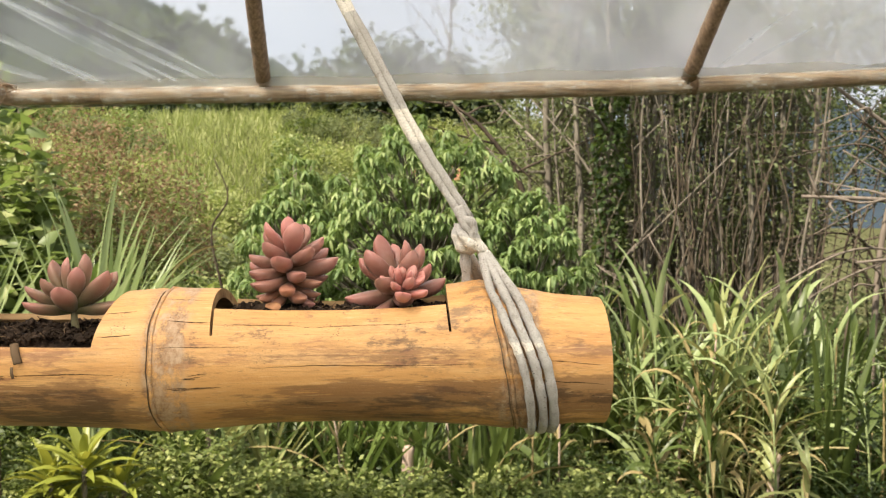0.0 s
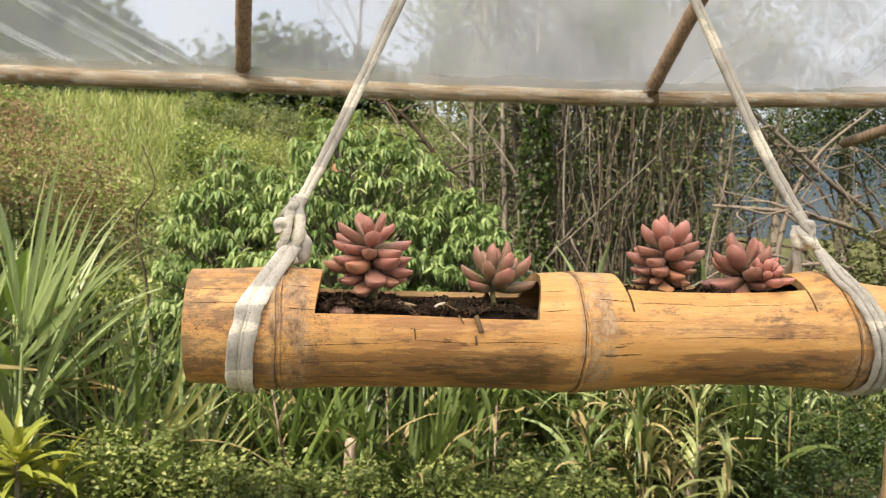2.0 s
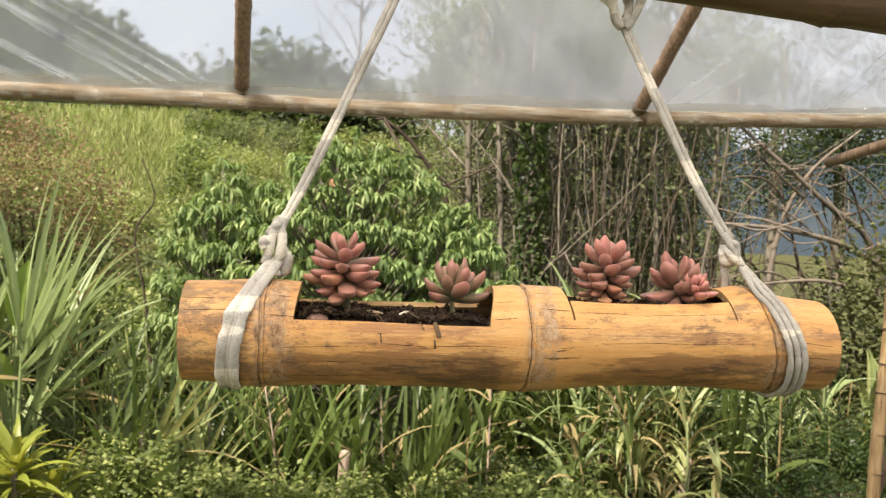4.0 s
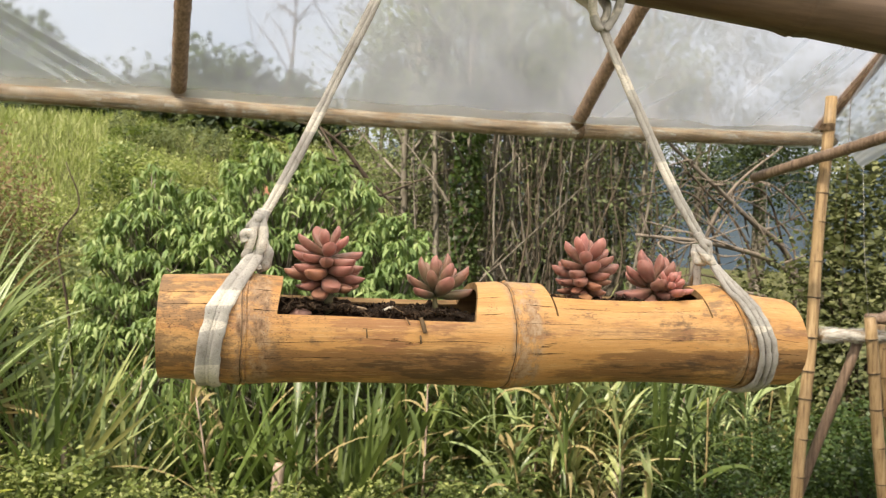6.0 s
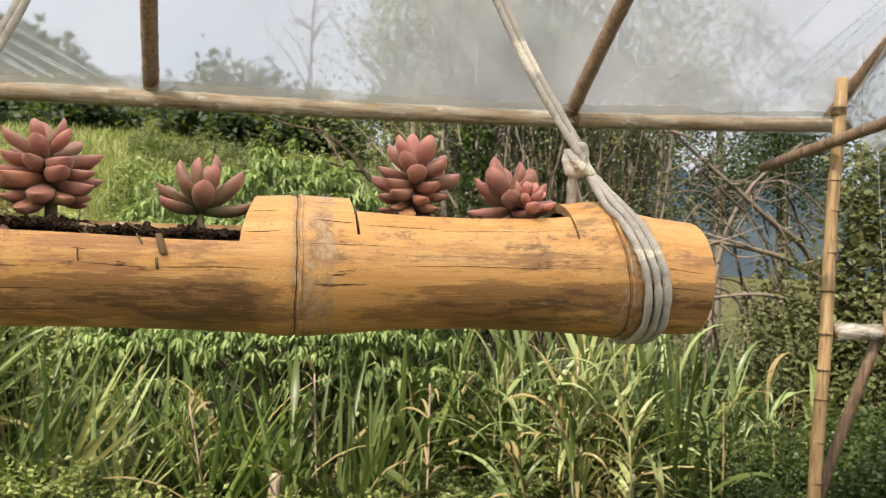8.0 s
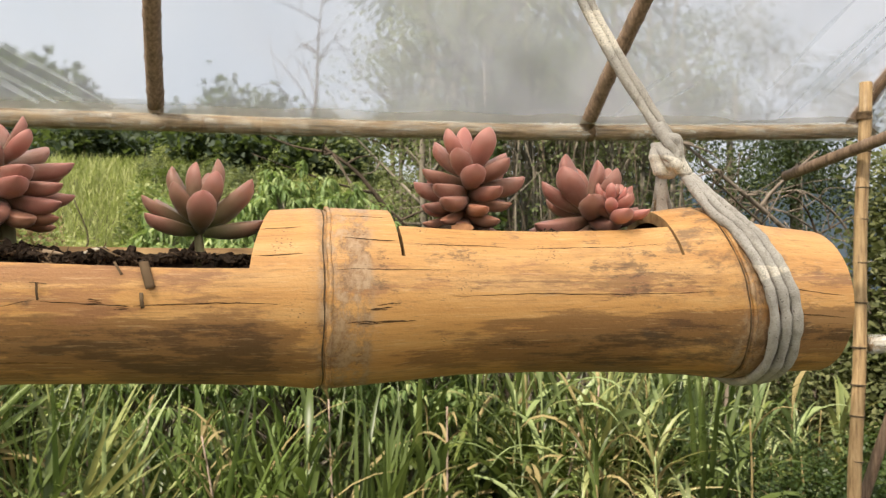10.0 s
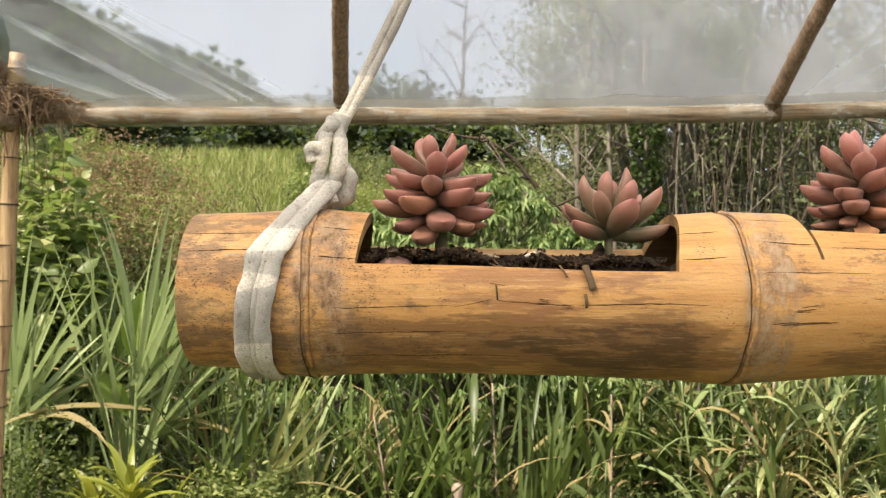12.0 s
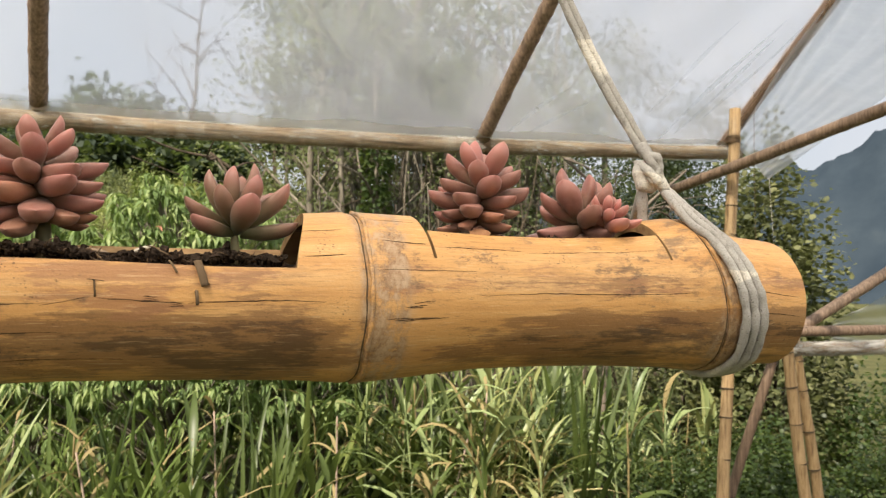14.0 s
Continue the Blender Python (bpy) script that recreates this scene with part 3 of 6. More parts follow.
# distance haze is put into the ridge's own colour as slate blue
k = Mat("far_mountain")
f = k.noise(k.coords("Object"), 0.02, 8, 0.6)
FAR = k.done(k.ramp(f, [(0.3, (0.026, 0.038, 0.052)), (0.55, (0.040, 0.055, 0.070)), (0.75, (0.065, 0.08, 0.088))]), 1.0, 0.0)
k = Mat("far_hillside")
f = k.noise(k.coords("Object"), 0.12, 8, 0.6)
HILLSIDE = k.done(k.ramp(f, [(0.3, (0.024, 0.036, 0.026)), (0.55, (0.042, 0.056, 0.038)), (0.75, (0.07, 0.085, 0.055))]), 1.0, 0.0)
def crest_angle(d):
    """Height of the wooded skyline over the horizon, by heading, in degrees."""
    return np.interp(d, [-75, -34, -22, -18, -15, -11, -8, -5, 0, 6], [21, 20, 16.8, 15.6, 14.4, 12.2, 10.6, 9.2, 6.0, 0.5])


mountain("backdrop_hillside", "green wooded hillside rising beyond the meadow", -75, 6, 80, 0,
         lambda d: 80 * 1.08 * math.tan(radians(float(crest_angle(d)))), HILLSIDE, 8.3, 0.05)
mountain("backdrop_mountain", "distant forested mountain ridge, haze painted in as blue, under pale cloud", -12, 75, 600, -120,
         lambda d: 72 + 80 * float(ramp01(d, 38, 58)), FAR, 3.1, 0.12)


# ---- bamboo poles ----
def pole_geom(a, b, r0, r1, node_gap=0.27, sides=14, bow=0.0, seed=0, lop=1.0):
    """A bamboo culm from a to b: swollen nodes with a groove, a little bow and crookedness."""
    rs = random.Random(seed)
    a, b = np.asarray(a, float), np.asarray(b, float)
    L = np.linalg.norm(b - a)
    st, x = [0.0], node_gap * rs.uniform(0.3, 0.9)
    nodes = []
    while x < L - 0.03:
        nodes.append(x)
        st += [x - 0.030, x - 0.010, x - 0.004, x, x + 0.004, x + 0.012, x + 0.030]
        x += node_gap * rs.uniform(0.8, 1.2)
    st = sorted([s for s in st if 0 <= s < L] + [L])
    d = (b - a) / L
    up = np.array([0, 0, 1.0]) if abs(d[2]) < 0.8 else np.array([0, 1.0, 0])
    side = np.cross(d, up)
    side /= np.linalg.norm(side)
    P, R = [], []
    ph = rs.uniform(0, 6)
    for s in st:
        q = s / L
        c = a + d * s + np.cross(side, d) * bow * math.sin(math.pi * q ** lop) + side * 0.008 * math.sin(ph + 4 * s) * min(1, s)
        r = r0 + (r1 - r0) * q
        for nd in nodes:
            e = abs(s - nd)
            if e < 0.0045:
                r *= 1.04 if e > 0.001 else 1.09
            elif e < 0.02:
                r *= 1.05
        P.append(c)
        R.append(r)
    return (*tube(np.array(P), np.array(R), sides), [(a + d * nd, r0 + (r1 - r0) * nd / L) for nd in nodes])


def bamboo_pole(name, a, b, r0, r1, mat, label, group="", seed=0, bow=0.0, category="bamboo pole", gap=0.27, lop=1.0):
    base = Vector(a)
    V, F, nodes = pole_geom((0, 0, 0), np.array(b) - np.array(a), r0, r1, gap, 14, bow, seed, lop)
    ob = part(name, mesh_np(name, V, F, mat))
    ob.location = base
    d = (Vector(b) - base).normalized()
    q = d.to_track_quat("Z", "Y")
    for c_, r_ in nodes if mat is POLE_Z else []:
        ring = np.array([Vector(c_) + q @ Vector((r_ * 1.075 * math.cos(t_), r_ * 1.075 * math.sin(t_), -0.006)) for t_ in np.linspace(0, 2 * math.pi, 19)])
        part("node_ring", mesh_np("node_ring", *tube(ring, 0.0045, 5, cap=False), BARK_DARK), ob, "dark ring at the node")
    return tagged(ob, label, category, group)


def at_ground(x, y, lean_x, lean_y, z_ref):
    """The foot of a leaning post that passes (x, y) at height z_ref."""
    z = float(ground_z(x, y)) - 0.05
    return (x + lean_x * (z - z_ref), y + lean_y * (z - z_ref), z)


EAVE = "bamboo shelter frame"
rail = bamboo_pole("eave_rail", (-3.25, 4.79, 2.25), (3.62, 4.88, 2.386), 0.052, 0.048, POLE_X,
                   "tan bamboo eave rail wrapped in clear plastic film, sagging a little", EAVE, 3, -0.05, lop=1.35)
V, F, _ = pole_geom((0, 0, 0), (6.87, 0.09, 0.136), 0.0585, 0.055, 0.12, 20, -0.05, 3, 1.35)
V = V + 0.007 * np.sin(V[:, :1] * 60 + 25 * V[:, 1:2] + 31 * V[:, 2:3]) * np.array([[0, 0.7, 0.8]])
part("plastic_wrap", mesh_np("plastic_wrap", V + np.array([0, 0, 0.002]), F, WRAP), rail, "wrinkled clear plastic film")


def lashing(c, axis, r, turns, mat=ROOTS, thick=0.006, label="brown twine lashing round the bamboo joint"):
    ax = Vector(axis).normalized()
    q = ax.to_track_quat("Z", "Y")
    pts = []
    for s in range(turns * 10 + 1):
        a = s * 2 * math.pi / 10
        p = q @ Vector((r * math.cos(a), r * math.sin(a), (s / (turns * 10) - 0.5) * turns * thick * 1.7))
        pts.append(p)
    V, F = tube(np.array(pts), thick, 6)
    ob = part("twine_lashing", mesh_np("twine_lashing", V, F, mat))
    ob.location = c
    return tagged(ob, label, "lashing")


bamboo_pole("post", at_ground(3.188, 4.545, 0.066, 0.03, 0.05), (3.347, 4.60, 2.64), 0.042, 0.039, POLE_Z,
            "tan bamboo corner post with dark rings", EAVE, 5, 0.0, "post", 0.24)
bamboo_pole("post", at_ground(-3.035, 4.66, 0.042, 0.01, 0.05), (-2.935, 4.70, 2.60), 0.047, 0.045, POLE_Z,
            "sunlit yellow-tan bamboo corner post with dark rings", EAVE, 9, 0.0, "post", 0.25)
RUN = (0.12, -1.0, 0.87)


def rafter(x, y, z, length, seed, r=0.046):
    b = (x + RUN[0] * length, y + RUN[1] * length, z + RUN[2] * length)
    return bamboo_pole("rafter", (x, y, z), b, r, r * 0.95, POLE_D, "brown bamboo rafter rising under the plastic roof", EAVE, seed, 0.0, "rafter", 0.22)


rafter(-1.06, 4.80, 2.33, 2.4, 11)
rafter(1.526, 4.835, 2.33, 2.45, 12)
rafter(3.478, 4.90, 2.43, 2.4, 13, 0.046)
rafter(-3.03, 4.74, 2.40, 2.4, 14)
lashing((1.55, 4.85, 2.30), (1, 0.03, 0), 0.056, 5)
lashing((3.330, 4.595, 2.42), (0.07, 0.03, 1), 0.043, 5)
bamboo_pole("tie_beam", (3.11, 5.10, 2.085), (3.66, 1.60, 2.72), 0.037, 0.041, POLE_D,
            "tan bamboo side beam lashed to the corner post", EAVE, 21, 0.0, "beam")
bamboo_pole("tie_beam", (-2.90, 4.58, 2.16), (-4.2, 1.60, 2.75), 0.045, 0.048, POLE_X,
            "tan bamboo side beam lashed to the corner post", EAVE, 22, 0.0, "beam")

# the beam from which the planter hangs
beam = bamboo_pole("hanging_beam", (-1.6, 0.80, 1.988), (1.9, 0.78, 1.732), 0.047, 0.050, POLE_B,
                   "thick brown bamboo beam carrying the hanging planter", "", 31, 0.0, "beam", 0.36)
for x, z in ((-1.55, 1.985), (1.85, 1.736)):
    bamboo_pole("beam_post", (x, 0.88, float(ground_z(x, 0.88)) - 0.02), (x, 0.87, z + 0.25), 0.05, 0.047, POLE_Z,
                "tan bamboo post holding up the beam", EAVE, 33, 0.0, "post")

# low side fence
FENCE = "low bamboo side fence"
bamboo_pole("fence_post", at_ground(3.74, 4.40, -0.155, 0, 0.0), (3.575, 4.40, 1.10), 0.041, 0.038, POLE_Z,
            "pale tan bamboo fence post", FENCE, 41, 0.0, "post", 0.25)
bamboo_pole("fence_post", at_ground(3.92, 4.47, -0.16, 0, 0.0), (3.735, 4.47, 1.04), 0.038, 0.036, POLE_Z,
            "tan bamboo fence post leaning on its neighbour", FENCE, 42, 0.0, "post", 0.25)
bamboo_pole("fence_brace", (3.22, 5.0, float(ground_z(3.22, 5.0)) - 0.05), (3.60, 4.52, 0.93), 0.036, 0.034, POLE_D,
            "brown bamboo brace leaning on the fence post", FENCE, 43, 0.0, "brace")
hr = bamboo_pole("handrail", (3.30, 4.54, 0.955), (5.9, 4.05, 0.985), 0.045, 0.043, POLE_X,
                 "bamboo handrail wrapped in whitish plastic film", FENCE, 44, 0.0, "handrail")
V, F, _ = pole_geom((0, 0, 0), (2.5, -0.47, 0.03), 0.056, 0.053, 0.5, 20, 0, 4)
V = V + 0.008 * np.sin(V[:, :1] * 45 + 30 * V[:, 2:3]) * np.array([[0, 0.7, 0.8]])
part("plastic_wrap", mesh_np("plastic_wrap", V, F, WRAP_WHITE), hr, "crumpled whitish plastic film")
bamboo_pole("handrail", (3.70, 4.56, 1.075), (5.9, 4.20, 1.10), 0.038, 0.036, POLE_D,
            "brown bamboo upper handrail", FENCE, 45, 0.0, "handrail")
bamboo_pole("fence_brace", (3.78, 4.62, 1.02), (5.4, 4.30, 1.98), 0.040, 0.040, POLE_D,
            "brown bamboo pole slanting up from the fence", FENCE, 46, 0.0, "brace")


# ---- plastic roof ----
def film_sheet(name, corners, nu, nv, amp, label, seed, droop=0.0, mat=FILM):
    """A wrinkled sheet between four corners (u along the first edge)."""
    A, B, C, D = [np.array(c, float) for c in corners]
    V = np.zeros((nu + 1, nv + 1, 3))
    nrm = np.cross(B - A, D - A)
    nrm /= np.linalg.norm(nrm)
    for iu in range(nu + 1):
        for iv in range(nv + 1):
            u, v = iu / nu, iv / nv
            p = A * (1 - u) * (1 - v) + B * u * (1 - v) + C * u * v + D * (1 - u) * v
            # folds that fan out from the upper edge to the corner of the eave
            fan = math.sin(38 * (u + 0.55 * v) + seed) * (1 - u) ** 3 + 0.35 * math.sin(64 * (u - 0.3 * v)) * u ** 3
            q = noise.fractal((u * 7 + seed, v * 3, seed), 1.0, 2.0, 4)
            V[iu, iv] = p + nrm * amp * (fan + 0.8 * q) + np.array([0, 0, -droop * math.sin(math.pi * v)])
    ii, jj = np.meshgrid(np.arange(nu), np.arange(nv), indexing="ij")
    m = nv + 1
    F = np.stack([ii * m + jj, (ii + 1) * m + jj, (ii + 1) * m + jj + 1, ii * m + jj + 1], -1).reshape(-1, 4)
    ob = part(name, mesh_np(name, V, F, mat))
    return tagged(ob, label, "plastic sheet")


E0, E1 = np.array((-3.35, 4.92, 2.205)), np.array((3.50, 5.00, 2.345))
UP = np.array(RUN) * 2.4
roof_sheet = film_sheet("plastic_roof", (E0, E1, E1 + UP, E0 + UP), 130, 30, 0.022,
           "milky clear plastic roof sheet, wrinkled, on bamboo rafters", 0.4)
R0, R1 = E0 + UP, E1 + UP
# the fogged inner face of the film, which blurs what lies beyond
kh = Mat("fogged_film")
hz = kh.node("ShaderNodeBsdfRefraction", Roughness=0.28, IOR=1.02)
hz.inputs["Color"].default_value = (0.99, 0.99, 1.0, 1)
kh.link(hz.outputs[0], kh.out.inputs["Surface"])
DN = np.array((0, -0.015, -0.018))
fog = film_sheet("fogged_layer", (E0 + DN, E1 + DN, E1 + UP + DN, E0 + UP + DN), 40, 12, 0.004, "fogged inner face", 0.4, 0.0, kh.m)
fog.visible_shadow = False
del fog["category"]
fog.parent = roof_sheet
# roof sheet out of view, clouded so that sun on the planter is soft
film_sheet("plastic_roof", (R0, R1, R1 + np.array((0.3, -5.6, -1.6)), R0 + np.array((-0.3, -5.6, -1.6))), 60, 40, 0.02,
           "unseen cloudy plastic roof sheet over the terrace, softening the sun", 1.7, 0.0, FILM_DIFFUSER)
film_sheet("plastic_gable", ((3.47, 4.80, 2.47), (3.60, 4.56, 2.15), (4.05, 3.2, 2.95), (3.72, 2.5, 4.52)), 40, 24, 0.02,
           "milky clear plastic gable flap hanging off the end rafter", 2.2)
film_sheet("plastic_gable", ((-3.1, 4.82, 2.46), (-3.6, 4.5, 2.2), (-4.4, 2.6, 3.0), (-3.0, 2.5, 4.5)), 40, 24, 0.02,
           "milky clear plastic gable flap hanging off the end rafter", 4.2)
film_sheet("plastic_side_sheet", ((5.55, 5.9, 0.86), (8.2, 5.3, 0.86), (8.2, 5.3, 2.3), (5.55, 5.9, 1.05)), 60, 16, 0.03,
           "milky plastic sheet hung in folds beyond the fence", 1.2, 0.0, milky("thin_plastic_film", 0.34))
V, F = tube(np.array([(3.60, 4.55, 2.16), (3.595, 4.50, 1.6), (3.585, 4.42, 1.11)]), 0.0015, 6)
ob = part("hanging_string", mesh_np("hanging_string", V - np.array([3.60, 4.55, 2.16]), F, ROPE))
ob.location = (3.60, 4.55, 2.16)
tagged(ob, "thin pale string from the plastic sheet to the fence post", "string")

ks = Mat("straw_roots")
STRAW = ks.done(ks.ramp(ks.noise(ks.coords("Object"), 26, 4), [(0.3, (0.12, 0.075, 0.045)), (0.7, (0.34, 0.235, 0.15))]), 0.95, 0.1)
# bundle of dry roots on the corner of the eave
bundle = thing("root_bundle", (-2.9, 4.7, 2.3), "matted bundle of dry brown roots tied on the eave rail", "root bundle")
for nm_, count, drop in (("root_mat", 430, 0.07), ("root_fringe", 90, 0.24), ("root_fringe", 70, 0.17)):
    pts = []
    side = rng.uniform(-0.08, 0.08)
    for q in range(count):
        c = np.array((side * (drop > 0.1) + rng.normal(0, 0.13 if drop < 0.1 else 0.07), rng.normal(0, 0.05), 0.02 + rng.normal(0, 0.035)))
        d = rng.normal(0, 1, 3) * np.array([0.075, 0.03, 0.03])
        hang = abs(rng.normal(0, drop))
        pts.append(tube(smooth_path([c - d, c + np.array([0, -0.01, 0.02]), c + d + np.array([0, -0.02, -hang * 0.4]), c + d * 1.2 + np.array([rng.normal(0, 0.02), -0.02, -hang])], 3), 0.0030 * rng.uniform(0.4, 1.2), 4))
    tagged(part(nm_, mesh_np(nm_, *join(*pts), STRAW), bundle), kind="stuff")

# a thin string hanging from the roof to the handrail
V, F = tube(np.array([(0, 0, 0), (0.004, 0, 0.6), (-0.003, 0, 1.2), (0, 0, 1.95)]), 0.0016, 5)
thread = part("string", mesh_np("string", V, F, ROOTS))
thread.location = (3.43, 4.5, 1.02)
tagged(thread, "thin brown string hanging from the roof to the handrail", "string")

# folds of doubled film and the string that hangs by the end rafter
kf = Mat("film_fold")
ft = kf.node("ShaderNodeBsdfTransparent", Color=(0.93, 0.94, 0.95, 1))
fd = kf.node("ShaderNodeBsdfTranslucent", Color=(0.78, 0.80, 0.80, 1))
fx = kf.node("ShaderNodeMixShader")
kf.link(kf.ramp(kf.noise(kf.coords("Object", (3, 3, 3)), 1.0, 4), [(0.35, (0.06,) * 3), (0.65, (0.34,) * 3)]), fx.inputs["Fac"])
kf.link(ft.outputs[0], fx.inputs[1])
kf.link(fd.outputs[0], fx.inputs[2])
kf.link(fx.outputs[0], kf.out.inputs["Surface"])


def film_fold(u0, v0, u1, v1, width, seed):
    """A narrow pleat lying under the roof sheet, tapering at both ends."""
    n = 24
    V, F = [], []
    side = np.cross(E1 - E0, UP)
    side /= np.linalg.norm(side)
    if side[2] > 0:
        side = -side
    a, b = E0 + (E1 - E0) * u0 + UP * v0, E0 + (E1 - E0) * u1 + UP * v1
    d = (b - a) / np.linalg.norm(b - a)
    w = np.cross(d, side)
    for q in range(n + 1):
        s = q / n
        p = a + (b - a) * s + w * 0.012 * math.sin(s * 5 + seed) + side * 0.045
        h = width * (0.15 + math.sin(math.pi * s) ** 0.6) * (1 + 0.3 * math.sin(s * 11 + seed))
        V += [p - w * h, p + side * h * 0.7, p + w * h]
    for q in range(n):
        F += [[q * 3, q * 3 + 1, q * 3 + 4, q * 3 + 3], [q * 3 + 1, q * 3 + 2, q * 3 + 5, q * 3 + 4]]
    part("fold", mesh_np("fold", np.array(V), np.array(F), kf.m), roof_sheet, "doubled milky pleat")


for q, (u0, v0, u1, v1, w_) in enumerate([(0.05, 0.40, 0.25, 0.045, 0.030), (0.08, 0.33, 0.275, 0.035, 0.020), (0.03, 0.30, 0.21, 0.045, 0.024), (0.11, 0.33, 0.30, 0.030, 0.016),
                                          (0.02, 0.21, 0.165, 0.045, 0.022), (0.14, 0.30, 0.32, 0.028, 0.012), (0.01, 0.13, 0.115, 0.045, 0.018), (0.06, 0.27, 0.19, 0.05, 0.010),
                                          (0.872, 0.134, 0.907, 0.365, 0.015), (0.904, 0.062, 0.955, 0.384, 0.016), (0.94, 0.115, 0.983, 0.391, 0.014),
                                          (0.919, 0.08, 0.960, 0.34, 0.012), (0.728, 0.045, 0.775, 0.18, 0.014), (0.75, 0.04, 0.80, 0.15, 0.012)]):
    film_fold(u0, v0, u1, v1, w_, q * 1.7)


# the hem of the film, gathered along the top of the rail
n = 220
V, F = [], []
for q in range(n + 1):
    s = q / n
    x = -3.2 + 6.6 * s
    q_ = (x + 3.25) / 6.87
    zr = 2.25 + 0.136 * q_ - 0.05 * math.sin(math.pi * q_ ** 1.35)
    up_ = 0.05 + 0.055 * (1 - s) + 0.03 * noise.fractal((x * 2.1, 0.3, 4.0), 1.0, 2.0, 4)
    y_ = 4.735 + 0.012 * math.sin(x * 9)
    V += [(x, y_, zr + 0.035), (x, y_ + 0.03, zr + 0.035 + 0.5 * up_), (x, y_ + 0.085, zr + 0.035 + up_)]
for q in range(n):
    F += [[q * 3, q * 3 + 1, q * 3 + 4, q * 3 + 3], [q * 3 + 1, q * 3 + 2, q * 3 + 5, q * 3 + 4]]
part("hem", mesh_np("hem", np.array(V), np.array(F), milky("gathered_film", 0.40)), roof_sheet, "milky gathered hem")


# ---- the hanging bamboo planter ----
PX, PY, PZ = -0.235, 0.77, 1.40
# along the culm: place, radius, height of its axis
PROFILE = [(-0.645, 0.0575, 1.4015), (-0.60, 0.0595, 1.401), (-0.575, 0.0622, 1.400), (-0.560, 0.0640, 1.400), (-0.5535, 0.0615, 1.400),
           (-0.548, 0.0632, 1.400), (-0.52, 0.0612, 1.3995), (-0.45, 0.0598, 1.399), (-0.35, 0.0606, 1.3975), (-0.285, 0.0628, 1.397),
           (-0.257, 0.0652, 1.3965), (-0.2495, 0.0636, 1.3965), (-0.243, 0.0655, 1.3965), (-0.20, 0.0632, 1.3975), (-0.15, 0.0595, 1.398),
           (-0.09, 0.0588, 1.398), (-0.03, 0.0606, 1.3985), (0.02, 0.0645, 1.399), (0.046, 0.0678, 1.399), (0.0535, 0.0660, 1.399),
           (0.060, 0.0672, 1.398), (0.08, 0.0632, 1.396), (0.11, 0.0590, 1.394), (0.1445, 0.0572, 1.392)]
PRF = np.array(PROFILE)


def culm_radius(x):
    return np.interp(x, PRF[:, 0], PRF[:, 1]), np.interp(x, PRF[:, 0], PRF[:, 2])


def culm_point(x, deg, out=0.0):
    """A point of the planter's skin: deg is 0 at the front, 90 on top."""
    r, z = culm_radius(x)
    a = radians(deg)
    tilt = 0.012 * float(ramp01(x, -0.05, 0.05)) * (1 - float(ramp01(x, 0.06, 0.16)))
    return np.array([x - PX - tilt * math.sin(a), -(r + out) * math.cos(a), z - PZ + (r + out) * math.sin(a)])


planter = thing("hanging_planter", (PX, PY, PZ), "golden bamboo culm planter with two cut-out troughs, stained, hanging on ropes", "planter")
xs = sorted(set(np.round(np.concatenate([np.linspace(-0.645, 0.1445, 120), PRF[:, 0], [-0.5225, -0.5205, -0.2995, -0.197, -0.1945, 0.0085, 0.0110]]), 5)))
degs = np.unique(np.concatenate([np.arange(-90, 270, 5.0), [22.0, 27.0, 52.0, 128.0, 144.0, 148.0]]))
NX, ND = len(xs), len(degs)


def cut(x0, x1, d0, d1):
    """Is this bit of the skin sawn away?"""
    x, d = (x0 + x1) / 2, (d0 + d1) / 2
    if 22.1 < d < 143.5 and -0.5225 < x < -0.2995:
        return True
    if 52 < d < 128 and -0.197 < x < 0.0110:
        return True
    if (-0.197 < x < -0.1945 or 0.0085 < x < 0.0110) and (27 < d < 60 or 120 < d < 148):
        return True
    return False


def slant(x, d):
    """The saw ran a little askew."""
    high = math.sin(radians(min(max(d, 0.0), 180.0))) ** 2
    return x + high * (0.008 * math.exp(-((x + 0.5225) / 0.012) ** 2) + 0.013 * math.exp(-((x + 0.2995) / 0.016) ** 2) - 0.006 * math.exp(-((x + 0.195) / 0.012) ** 2))


def dip(x, d):
    """The front rim of the first trough sinks a little along its length."""
    return d - 2.8 * math.exp(-((d - 22) / 6) ** 2) * float(ramp01(x, -0.47, -0.31)) * (1 - float(ramp01(x, -0.28, -0.24)))


WALL = 0.0085
V = []
for x in xs:
    for d in degs:
        V.append(culm_point(slant(x, d), dip(x, d)))
for x in xs:
    for d in degs:
        V.append(culm_point(slant(x, d), dip(x, d), -WALL))
solid = np.array([[not cut(xs[i], xs[i + 1], degs[j], degs[j + 1] if j + 1 < ND else 270.0) for j in range(ND)] for i in range(NX - 1)])
Fo, Fi, Fr = [], [], []
off = NX * ND
for i in range(NX - 1):
    for j in range(ND):
        if not solid[i, j]:
            continue
        j2 = (j + 1) % ND
        q = [i * ND + j, i * ND + j2, (i + 1) * ND + j2, (i + 1) * ND + j]
        Fo.append(q)
        Fi.append([off + c for c in q[::-1]])
        for a, b, other in ((q[3], q[0], solid[i, j - 1]), (q[1], q[2], solid[i, j2])):
            if not other:
                Fr.append([a, b, b + off, a + off])
        for a, b, ok in ((q[0], q[1], i > 0 and solid[i - 1, j]), (q[2], q[3], i < NX - 2 and solid[i + 1, j])):
            if not ok:
                Fr.append([a, b, b + off, a + off])
V = np.array(V)
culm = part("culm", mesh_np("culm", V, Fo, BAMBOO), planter)
